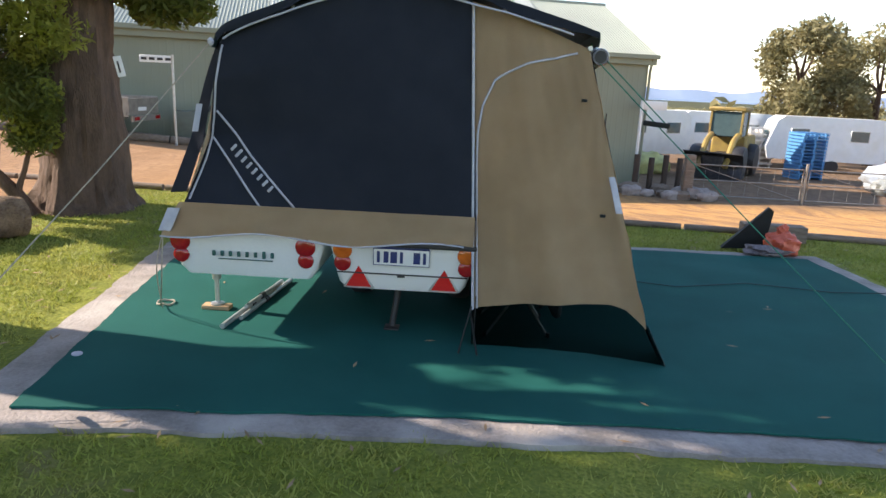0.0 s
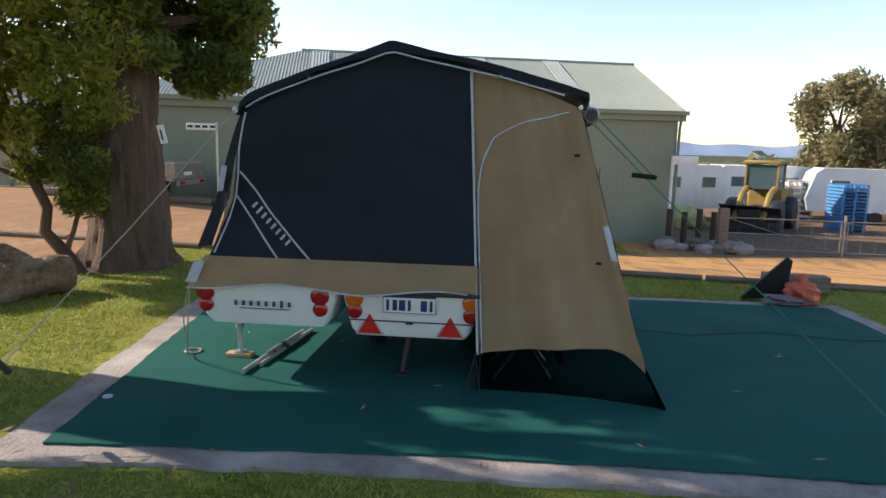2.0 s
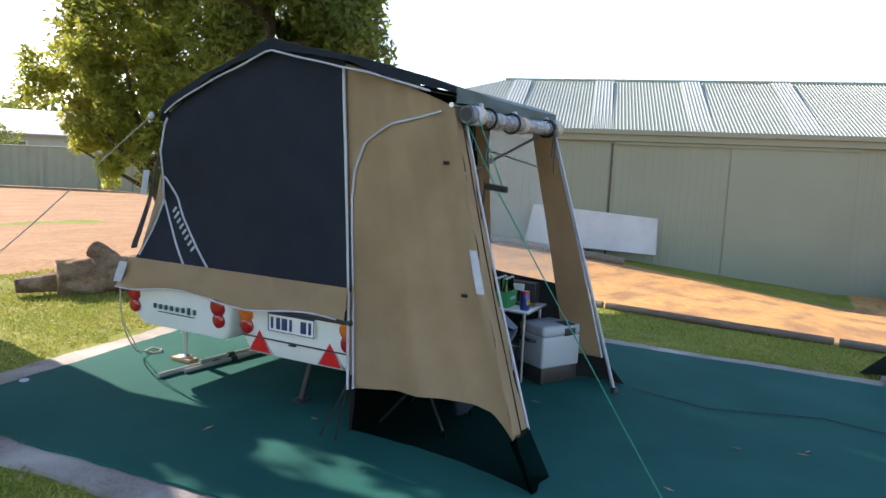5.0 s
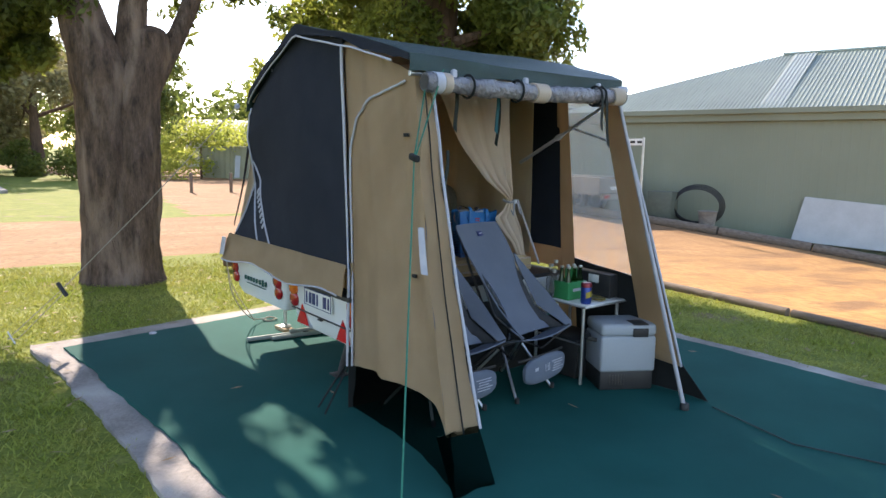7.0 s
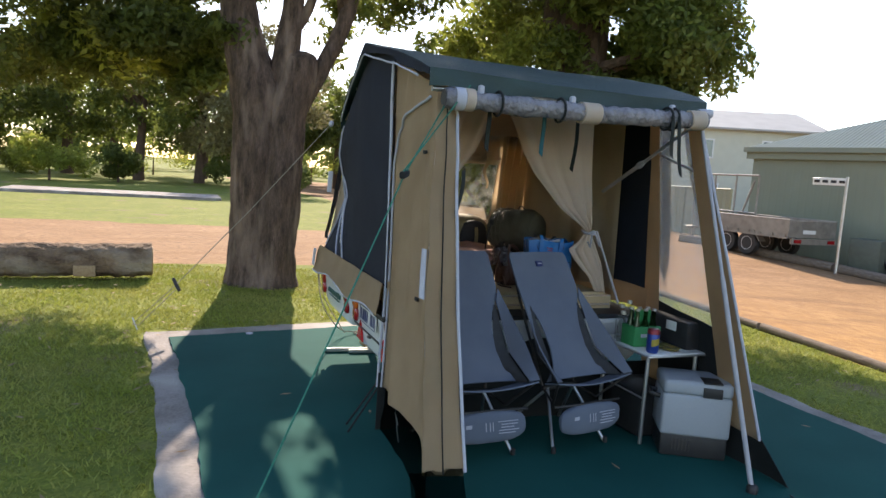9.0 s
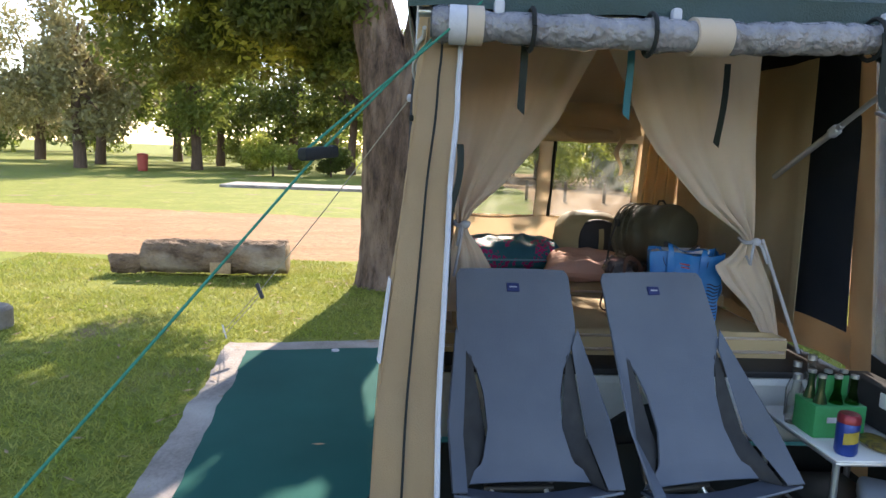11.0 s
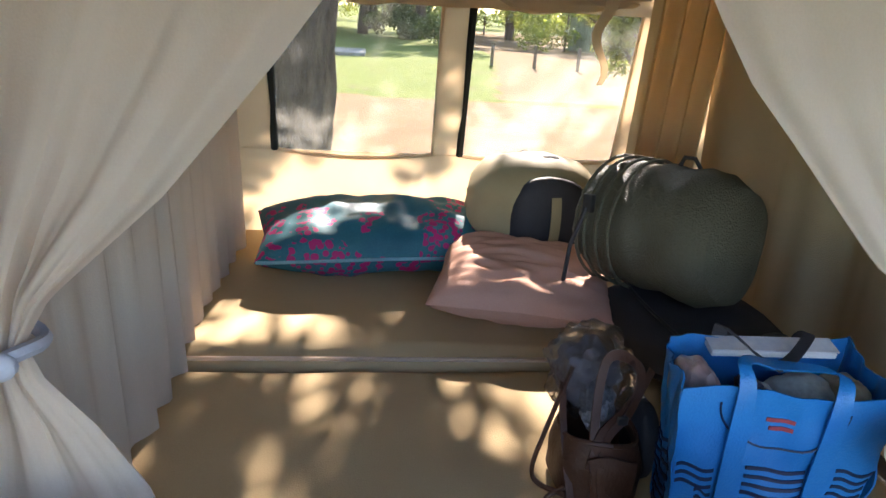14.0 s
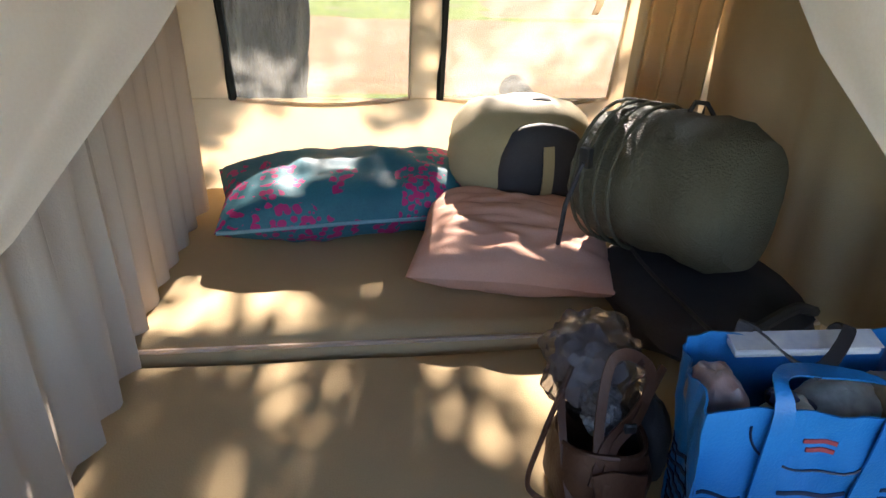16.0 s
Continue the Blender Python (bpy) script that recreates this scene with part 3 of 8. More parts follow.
# prop jack under the lid, on a timber block
block = solo("timber_block", box((-1.39, 4.86, 0.042), (0.2, 0.09, 0.03), 0.004), M_WOOD, "pale timber block lying on the carpet", "timber block")
jack = thing("jack_stand", (-1.39, 4.87, 0.058), "galvanised jack stand propping the trailer lid on a timber block", "jack")
part("screw", tube([(-1.39, 4.87, 0.058), (-1.39, 4.87, 0.3)], 0.016), M_METAL, jack)
part("sleeve", tube([(-1.39, 4.87, 0.25), (-1.39, 4.87, 0.4)], 0.032), M_METAL, jack)
part("base", lathe([(0.05, 0), (0.05, 0.008), (0.02, 0.02)], (-1.39, 4.87, 0.058)), M_METAL, jack)
# spare tent poles on the carpet
M_BRIGHTPOLE = mat("bright_galvanised_pole", (0.42, 0.44, 0.42), (0.3, 0.32, 0.3), 0.35, 9, 90, 0.1, metal=0.4)
for k, (a, b, r) in enumerate((((-1.205, 4.46, 0.046), (-1.11, 5.55, 0.046), 0.019), ((-1.14, 4.64, 0.045), (-1.05, 5.62, 0.045), 0.017), ((-1.155, 4.8, 0.077), (-1.09, 5.4, 0.077), 0.014))):
    pole = thing("tent_pole", a, "loose galvanised telescopic tent pole lying on the carpet", "pole", "spare tent poles")
    part("tube", tube([a, b], r), M_BRIGHTPOLE, pole)
    mid = Vector(a).lerp(Vector(b), 0.42)
    part("clamp", tube([mid, mid + (Vector(b) - Vector(a)).normalized() * 0.05], r * 1.5), M_BLACK, pole, "black plastic clamp")


# ---- tent ----
tent = thing("tent", (-0.2, 5.3, 0.7), "navy, green and beige canvas fold-out tent on the camper trailer", "tent")
LEFT = [(0.86, -1.43), (1.29, -1.29), (1.6, -1.235), (1.95, -1.17)]      # height, x of the left canvas edge


def lean_in(x):
    """How far the rear gable is drawn in towards its left shoulder."""
    return 0.1 * min(max((-0.15 - x) / 1.05, 0.0), 1.0) ** 1.2


def roof_z(x):
    return curve([(-1.3, 1.84), (-1.2, 1.9), (-1.165, 1.94), (-1.11, 1.975), (-1.03, 2.01), (-0.72, 2.12), (-0.15, 2.3), (0.55, 2.155), (1.0, 2.035), (1.2, 1.97)], x)


def billow(x, z, k, amp):
    return amp * (noise.noise(Vector((x * 1.6 + k, z * 1.3, k))) + 0.35 * noise.noise(Vector((x * 5.5 + k, z * 2.5, k))))


def PINCH(v):
    """The rear gable's drawing-in by height: waisted half way up, full at the shoulder."""
    return curve([(0, 0), (0.2, 0.85), (0.4, 1.45), (0.55, 1.1), (0.72, 0.55), (0.88, 0.6), (1, 1)], v)


def end_wall(y, k, sg):
    def f(u, v):
        z0 = 0.855
        xl = curve(LEFT, z0 + (1.95 - z0) * v)
        x = lerp(xl, lerp(0.448, 0.352, v), u)
        top = roof_z(lerp(-1.17, 0.355, u)) - 0.015
        return x, y + (lean_in(x) * PINCH(v) if sg < 0 else 0) + sg * 0.03 * math.sin(math.pi * v) * math.sin(math.pi * u) + billow(x, v, k, 0.012), lerp(z0 + 0.015 * math.sin(u * 9), top, v)
    return f


rear_f = end_wall(YR, 1.0, -1)
part("rear_wall", sheet(rear_f, 44, 36), M_NAVY, tent, "navy canvas end wall")
part("front_wall", sheet(end_wall(YF, 4.0, 1), 36, 30), M_NAVY, tent, "navy canvas end wall")
for y, sg, k in ((YR, -1, 2.0), (YF, 1, 5.0)):
    def band(u, v):
        x = lerp(lerp(-1.56, -1.44, v), 0.44, u)
        low = 0.685 - 0.025 * math.sin(u * 11 + 1) * (1 - v) - 0.015 * noise.noise(Vector((u * 13, 0, k)))
        return x, y + sg * (0.025 + 0.03 * (1 - v) + 0.012 * noise.noise(Vector((u * 9, v * 2, k)))), lerp(low, 0.885, v)
    part("hem_band", sheet(band, 60, 8), M_BEIGE, tent, "beige canvas hem band")
part("hem_cord", tube([(lerp(-1.565, 0.38, i / 30), YR - 0.056, 0.683 - 0.025 * math.sin(i / 30 * 11 + 1)) for i in range(31)], 0.006, 6), M_PIPING, tent, "pale cord")


# left side wall with its two windows
def side_x(z):
    return curve(LEFT, z)


WIN = ((4.73, 5.265), (5.36, 5.905))
WZ0, WZ1 = 1.155, 1.645


def side_panel(y0, y1, z0, z1, k=3.0):
    return sheet(lambda u, v: (side_x(lerp(z0, z1, v)) + billow(lerp(y0, y1, u), v, k, 0.006), lerp(y0 + (0.1 * min(max((lerp(z0, z1, v) - 0.86) / 1.0, 0.0), 1.0) + 0.03 if y0 == YR else 0.0), y1, u), lerp(z0, z1, v)), 14, 10)


for y0, y1, z0, z1 in ((YR, YF, 0.78, WZ0), (YR, YF, WZ1, 1.95), (YR, WIN[0][0], WZ0, WZ1), (WIN[0][1], WIN[1][0], WZ0, WZ1), (WIN[1][1], YF, WZ0, WZ1)):
    part("side_wall", side_panel(y0, y1, z0, z1), M_LINING_IN, tent, "tan canvas side wall")
for y0, y1 in WIN:
    w = part("window", sheet(lambda u, v: (side_x(lerp(WZ0, WZ1, v)) + 0.006 * noise.noise(Vector((u * 4, v * 4, y0))), lerp(y0, y1, u), lerp(WZ0, WZ1, v)), 10, 10, 0.002), M_VINYL, tent, "clear vinyl window")
    w.visible_shadow = False
    for ye, re_ in ((y0, 0.013), (y1, 0.006)):
        part("window_edge", tube([(side_x(WZ0) + 0.006, ye, WZ0), (side_x(WZ1) + 0.006, ye, WZ1)], re_, 6), M_SKIRT if ye == y0 else M_LINING_IN, w, "dark zip edge" if ye == y0 else "")
    part("window_edge", tube([(side_x(WZ0) + 0.006, lerp(y0, y1, i / 8), WZ0 - 0.02 * math.sin(math.pi * i / 8)) for i in range(9)], 0.007, 6), M_LINING_IN, w)


# roof, in bays that sag a little between the bows
def roof_f(u, v):
    x = lerp(-1.2, 1.1, u)
    y = lerp(YR - 0.05 + lean_in(x), lerp(YF + 0.06, 6.03, max(0, (x - 0.2) / 0.9)), v)
    z = roof_z(x) + 0.018 - 0.014 * math.sin(math.pi * v) + 0.008 * noise.noise(Vector((x * 3, y * 2, 1))) + 0.004 * noise.noise(Vector((x * 9, y * 4, 1)))
    return x, y, z


part("roof", sheet(roof_f, 60, 30, 0.006), M_ROOF, tent, "dark green waterproof canvas roof")
part("roof_flap", sheet(lambda u, v: (1.1 + 0.012 * noise.noise(Vector((u * 6, v, 3))), lerp(YR - 0.05, 6.03, u), lerp(1.935 + 0.008 * math.sin(u * 20), roof_f(1, u)[2], v)), 40, 5, 0.005), M_ROOF, tent, "dark green eave flap")
part("roof_flap", sheet(lambda u, v: (lerp(-1.195, 1.1, u), YR - 0.052 + lean_in(lerp(-1.195, 1.1, u)) + 0.008 * noise.noise(Vector((u * 9, v, 6))), roof_f(u, 0)[2] - lerp(0.045 + 0.014 * math.sin(u * 17) + 0.012 * noise.noise(Vector((u * 23, 0, 4))), 0, v)), 50, 4, 0.005), M_NAVY, tent, "dark gable flap")
part("roof_flap", sheet(lambda u, v: (lerp(-1.225, -1.2, v), lerp(YR - 0.05 + 0.1, YF + 0.05, u), lerp(1.84 + 0.01 * math.sin(u * 14), roof_f(0, 0)[2], v)), 30, 4, 0.005), M_ROOF, tent, "dark green eave flap")
part("roof_piping", tube([(x, YR - 0.058 + lean_in(x), roof_z(x) - 0.05 + 0.01 * noise.noise(Vector((x * 4, 0, 8)))) for x in np.linspace(-1.15, 0.95, 40)], 0.006, 6), M_PIPING, tent, "pale piping")
for x in (-0.72, -0.15, 0.55):
    part("roof_bow", tube([(x, YR + 0.04, roof_z(x) - 0.02), (x, YF - 0.04, roof_z(x) - 0.02)], 0.011, 8), M_METAL, tent, "steel roof bow")


# piping on the rear wall
def rear_at(x, z):
    """The rear wall's surface near x, z."""
    xl = curve(LEFT, z)
    u = min(max((x - xl) / (0.36 - xl), 0), 1)
    v = min(max((z - 0.86) / (roof_z(lerp(-1.17, 0.355, u)) - 0.015 - 0.86), 0), 1)
    return rear_f(u, v)[1] - 0.009


def rear_line(pts, r=0.006):
    out = []
    for (x0, z0), (x1, z1) in zip(pts, pts[1:]):
        for i in range(10):
            x, z = lerp(x0, x1, i / 9), lerp(z0, z1, i / 9)
            out.append((x, rear_at(x, z), z))
    return tube(out, r, 6)


part("piping", rear_line([(-1.39, 0.9), (-1.3, 1.16), (-1.245, 1.42), (-1.21, 1.62), (-1.165, 1.86)], 0.007), M_PIPING, tent, "pale piping")
part("piping", rear_line([(-1.225, 1.46), (-1.0, 1.19), (-0.69, 0.86)], 0.007), M_PIPING, tent, "pale piping")
part("piping", rear_line([(-1.265, 1.29), (-1.12, 1.12), (-0.92, 0.86)], 0.007), M_PIPING, tent, "pale piping")
a0, a1 = Vector((-1.12, 0, 1.235)), Vector((-0.865, 0, 0.99))
for i in range(8):
    p = a0.lerp(a1, i / 7)
    d = (a1 - a0).normalized()
    ang = math.degrees(math.atan2(-d.z, d.x))
    part("mark_bar", box((p.x, rear_at(p.x, p.z) + 0.002, p.z), (0.018, 0.008, 0.05 if i != 1 else 0.064), 0.003, 1, pose(0, 0, 0, 0, ang, 0)), M_PIPING, tent, "pale brand mark as bars")
part("edge_patch", sheet(lambda u, v: (lerp(-1.345, -1.32, u) + 0.035 * v, YR - 0.01 + u * 0.03, lerp(1.33, 1.5, v)), 3, 6), M_PIPING, tent, "pale patch")
part("edge_patch", sheet(lambda u, v: (lerp(-1.57, -1.49, u) + 0.07 * v, YR - 0.065 + 0.01 * math.sin(u * 3), lerp(0.7, 0.85, v)), 4, 6), M_PIPING, tent, "pale reinforced corner")
for y in (YR - 0.02, ):
    part("edge_flap", sheet(lambda u, v: (curve(LEFT, lerp(0.95, 1.9, v)) - lerp(0.0, 0.115 * (1 - v) ** 0.45 + 0.01, u), y + 0.02 + 0.09 * max(0.0, (v - 0.05)) ** 0.8 + u * 0.05, lerp(0.95 - 0.02 * u, 1.9, v)), 4, 20), M_NAVY, tent, "navy edge flap")


# awning walls
def awn_left(u, v):
    xin, xout = lerp(0.452, 0.355, v), curve([(0, 1.55), (0.56, 1.27), (1, 1.06)], v)
    x = lerp(xin, xout, u)
    low = curve([(0, 0.28), (0.3, 0.345), (0.6, 0.385), (0.78, 0.395), (0.88, 0.36), (0.95, 0.3), (1, 0.25)], u)
    top = lerp(roof_z(0.355) - 0.03, 1.925, u ** 1.2)
    y = lerp(lerp(4.44, 4.31, u ** 0.6), lerp(YR, 4.47, u), v) + 0.025 * math.sin(math.pi * min(1.0, u * 1.6 + 0.2)) * (1 - v * 0.5)
    ang = math.atan2(1.02 - v, 1.04 - u)
    wr = 0.006 * math.sin(ang * 34 + 2 * noise.noise(Vector((u * 3, v * 3, 1)))) * min(1.0, 1.6 * math.hypot(1 - u, 1 - v)) * max(0.0, 1.1 - math.hypot(1 - u, 1 - v))
    return x, y + wr + (0.018 * math.sin(u * 9 + 1.5 * math.sin(v * 3)) + 0.007 * math.sin(u * 23 + 2 * math.sin(v * 2))) * (1 - v * 0.5) + billow(x, v, 7.0, 0.02) + 0.005 * noise.noise(Vector((u * 16, v * 5, 2))), lerp(low, top, v)


def awn_right(u, v):
    xin, xout = 0.36, curve([(0, 1.5), (0.56, 1.27), (1, 1.07)], v)
    x = lerp(xin, xout, u)
    y = lerp(lerp(6.37, 6.27, u), lerp(YF - 0.02, 6.02, u), v)
    return x, y + 0.008 * math.sin(u * 12) + billow(x, v, 9.0, 0.01), lerp(0.22, lerp(roof_z(0.355) - 0.03, 1.925, u ** 1.2), v)


part("awning_wall", sheet(awn_left, 44, 44), M_BEIGE, tent, "beige canvas awning side wall with a zipped door")
part("awning_return", sheet(lambda u, v: (awn_left(1, v)[0] + 0.008 * math.sin(v * 25), awn_left(1, v)[1] + u * lerp(0.19, 0.09, v) + 0.008 * noise.noise(Vector((u * 4, v * 12, 2))), awn_left(1, v)[2] - 0.02 * u * (1 - v)), 6, 44), M_BEIGE, tent, "beige canvas front return")
part("corner_flap", sheet(lambda u, v: (0.455 + 0.012 * u, lerp(4.45, 4.535, u), lerp(0.3, 0.9, v)), 4, 12), M_BEIGE, tent, "narrow canvas flap at the trailer corner")
part("zip", tube([(awn_left(1, v)[0] + 0.008, awn_left(1, v)[1] + lerp(0.195, 0.095, v), awn_left(1, v)[2]) for v in np.linspace(0, 1, 40)], 0.008, 6), M_PIPING, tent, "pale zip edge")
part("zip", tube([(awn_left(1, v)[0] + 0.012, awn_left(1, v)[1] + lerp(0.09, 0.045, v), awn_left(1, v)[2]) for v in np.linspace(0, 0.97, 40)], 0.0035, 6), M_SKIRT, tent, "dark zip line")


def awn_line(keys, off=0.012, n=40):
    out = []
    for i in range(n + 1):
        t = i / n
        u, v = curve([(k[0], k[1]) for k in keys], t), curve([(k[0], k[2]) for k in keys], t)
        p = awn_left(u, v)
        out.append((p[0], p[1] - off, p[2]))
    return out


part("piping", tube(awn_line([(0, 0.006, 0.0), (1, 0.006, 0.99)], 0.028), 0.009, 6), M_PIPING, tent, "pale seam piping")
part("piping", tube(awn_line([(0, 0.03, 0.0), (0.4, 0.03, 0.5), (0.5, 0.038, 0.596), (0.58, 0.077, 0.689), (0.68, 0.176, 0.777), (0.8, 0.435, 0.855), (0.9, 0.677, 0.907), (1.0, 0.878, 0.962)]), 0.007, 6), M_PIPING, tent, "pale door zip")
for u, v in ((0.86, 0.79), (0.84, 0.36)):
    p = awn_left(u, v)
    part("toggle", box((p[0], p[1] - 0.016, p[2]), (0.035, 0.014, 0.018), 0.004), M_SKIRT, tent, "dark leather toggle")
part("edge_patch", sheet(lambda u, v: (awn_left(lerp(0.955, 1, u), lerp(0.43, 0.56, v))[0], awn_left(lerp(0.955, 1, u), lerp(0.43, 0.56, v))[1] - 0.009, awn_left(1, lerp(0.43, 0.56, v))[2]), 3, 6), M_PIPING, tent, "pale vinyl patch")
# skirts
part("skirt", sheet(lambda u, v: (lerp(lerp(0.46, 1.68, u), awn_left(u, 0)[0], v), lerp(lerp(4.45, 4.27, u ** 3), awn_left(u, 0)[1] + 0.02, v) + 0.012 * noise.noise(Vector((u * 9, v * 3, 2))), lerp(0.03, awn_left(u, 0)[2] + 0.02, v)), 36, 6), M_SKIRT_MESH, tent, "black ground skirt")
part("skirt", sheet(lambda u, v: (1.55 + lerp(0.13, 0, v) + 0.01 * math.sin(u * 8), lerp(4.26, 4.5, u), lerp(0.03, 0.27, v)), 8, 5), M_SKIRT_MESH, tent, "black ground skirt")
part("skirt", sheet(lambda u, v: (lerp(lerp(0.36, 1.68, u), awn_right(u, 0)[0], v), lerp(6.3 + 0.02 * math.sin(u * 9), awn_right(u, 0)[1], v), lerp(0.03, 0.25, v)), 26, 5), M_SKIRT, tent, "black ground skirt")
part("skirt", sheet(lambda u, v: (0.475 + 0.01 * math.sin(u * 20), lerp(4.42, 6.3, u), lerp(0.03, 0.37, v)), 24, 4), M_SKIRT, tent, "black ground skirt under the trailer side")


# right awning wall: canvas frame round a clear vinyl window
def sub(f, u0, u1, v0, v1):
    return lambda u, v: f(lerp(u0, u1, u), lerp(v0, v1, v))


for u0, u1, v0, v1 in ((0, 0.17, 0, 1), (0.74, 1, 0, 1), (0.17, 0.74, 0, 0.3), (0.17, 0.74, 0.8, 1)):
    if (v0, v1) == (0.8, 1):
        part("awning_wall", sheet(sub(awn_right, u0, u1, v0, v1), 14, 6, 0.003), M_VINYL_HAZY, tent, "clear vinyl gable of the awning").visible_shadow = False
    else:
        part("awning_wall", sheet(sub(awn_right, u0, u1, v0, v1), 12, 24), M_BEIGE if v1 == 1 else M_SKIRT, tent, "canvas awning wall panel")
w = part("window", sheet(sub(awn_right, 0.17, 0.74, 0.3, 0.8), 16, 16, 0.003), M_VINYL_HAZY, tent, "clear vinyl awning window")
w.visible_shadow = False
part("piping", tube([awn_right(u, 0.8) for u in np.linspace(0.17, 0.74, 12)], 0.008, 6), M_PIPING, tent, "pale seam")
part("zip", tube([(awn_right(1, v)[0] + 0.008, awn_right(1, v)[1], awn_right(1, v)[2]) for v in np.linspace(0, 1, 40)], 0.008, 6), M_PIPING, tent, "pale zip edge")

# rolled-up front wall with straps
M_EDGE = mat("dark_strap", (0.007, 0.014, 0.012), None, 0.7, 20, 200, 0.2)
M_TEALSTRAP = mat("teal_strap", (0.015, 0.12, 0.15), (0.02, 0.15, 0.18), 0.6, 20, 200, 0.2, through_light=0.3)
def roll_pt(t):
    return Vector((1.13 + 0.008 * math.sin(t * 19), lerp(4.47, 6.0, t), 1.885 + 0.03 * t - 0.014 * math.sin(math.pi * t)))


ts = [i / 60 for i in range(61)]
part("front_roll", tube([roll_pt(t) for t in ts], [0.046 + 0.012 * noise.noise(Vector((t * 13, 0, 0))) + 0.009 * noise.noise(Vector((t * 40, 0, 0))) for t in ts], 16), mat("rolled_grey_vinyl", (0.25, 0.245, 0.26), (0.11, 0.105, 0.12), 0.15, 9, 40, 1.0, spec=0.7, depth=0.04), tent, "rolled-up clear vinyl front wall")
part("roll_end", tube([roll_pt(0) + Vector((0, -0.006, 0)), roll_pt(0) + Vector((0, 0.02, 0))], 0.036, 14), M_BLACK, tent, "dark open end of the roll")
for t0, t1, m_ in ((0.03, 0.06, M_PIPING), (0.062, 0.09, M_LINING), (0.48, 0.55, M_LINING), (0.93, 0.99, M_LINING)):
    part("roll_band", tube([roll_pt(lerp(t0, t1, i / 4)) for i in range(5)], 0.054, 16), m_, tent, "cloth band round the roll")
for t in (0.12, 0.45, 0.86):
    p = roll_pt(t)
    part("tie_tab", box((p.x - 0.01, p.y, p.z + 0.055), (0.03, 0.03, 0.045), 0.01), M_PIPING, tent, "white tie tab")
for t, ln, sw, dx in ((0.18, 0.22, 0.0, -0.09), (0.4, 0.22, 0.0, -0.15), (0.83, 0.2, 0.02, 0.055), (0.86, 0.3, 0.05, 0.055)):
    p = roll_pt(t)
    part("strap", sheet(lambda u, v: (p.x + dx + 0.006 * math.sin(v * 5), p.y + lerp(-0.011, 0.011, u) + sw * v * v, p.z + 0.01 - v * ln - 0.02 * u * (v > 0.95)), 2, 12, 0.003), M_TEALSTRAP if t == 0.4 else M_EDGE, tent, "dark green tie strap")
    part("strap", tube([roll_pt(t) + Vector((0.058 * math.cos(a), 0, 0.058 * math.sin(a))) for a in np.linspace(0, 2 * math.pi, 16)], 0.007, 5), M_SKIRT, tent, "dark tie loop")

# awning frame
part("awning_rail", tube([(1.06, 4.43, 1.93), (1.06, 6.05, 1.95)], 0.014), M_METAL, tent, "galvanised awning rail")
foot = Vector((1.66, 6.08, 0.03))
top = Vector((1.09, 6.0, 1.95))
part("awning_pole", tube([top, top.lerp(foot, 0.45)], 0.01), M_POLE, tent, "pale awning pole")
part("awning_pole", tube([top.lerp(foot, 0.45), foot], 0.013), M_POLE, tent, "pale awning pole")
part("pole_cap", tube([top + Vector((0.02, -0.03, 0)), top + Vector((0.02, 0.05, 0.01))], 0.027, 14), M_PIPING, tent, "white pole end cap")
part("pole_foot", lathe([(0.028, 0), (0.028, 0.03), (0.02, 0.04)], (1.66, 6.08, 0.026)), M_BLACK, tent)
for y, yy in ((4.5, 4.545), (6.0, 5.985)):
    part("strut", tube([(1.06, y, 1.9), (0.62, (y + yy) / 2, 1.67)], 0.01), M_METAL, tent, "grey steel strut")
    part("strut", tube([(0.66, (y + yy) / 2, 1.69), (0.26, yy + (0.04 if yy < 5 else 0), 1.55 if yy < 5 else 1.49)], 0.012), M_METAL, tent, "grey steel strut")
    part("strut_joint", box((0.62, (y + yy) / 2, 1.67), (0.05, 0.03, 0.036), 0.008, 2, pose(0, 0, 0, 0, -28, 0)), M_POLE, tent)


part("upright", tube([(0.28, 5.95, 1.22), (0.36, 6.12, 0.74)], 0.008), M_POLE, tent, "thin grey steel upright")


# ---- curtains and lining ----
def folds(t, k, amp, n=9):
    t = t + 0.05 * noise.noise(Vector((t * 6, k, 1)))
    return amp * (0.75 + 0.6 * noise.noise(Vector((t * 9, k, 5)))) * (math.sin(t * n * math.pi + k) + 0.5 * math.sin(t * n * 2.7 + 2 * k) + 0.5 * noise.noise(Vector((t * n * 3, k * 0.3, 2))))


L_IN = [(0.8, 4.83), (0.97, 4.815), (1.05, 4.79), (1.14, 4.735), (1.2, 4.685), (1.245, 4.668), (1.3, 4.7), (1.42, 4.83), (1.57, 4.955), (1.69, 5.045), (1.83, 5.11), (2.08, 5.24)]
R_IN = [(0.76, 6.03), (0.9, 5.95), (1.02, 5.82), (1.09, 5.77), (1.14, 5.84), (1.21, 5.885), (1.24, 5.86), (1.36, 5.685), (1.43, 5.615), (1.5, 5.545), (1.57, 5.475), (1.64, 5.425), (1.71, 5.385), (1.84, 5.325), (2.08, 5.19)]
L_OUT = [(0.8, 4.575), (1.0, 4.575), (1.242, 4.635), (1.4, 4.59), (2.1, 4.575)]
R_OUT = [(0.76, 6.1), (1.0, 6.04), (1.21, 5.93), (1.4, 5.92), (1.7, 5.9), (2.1, 5.9)]


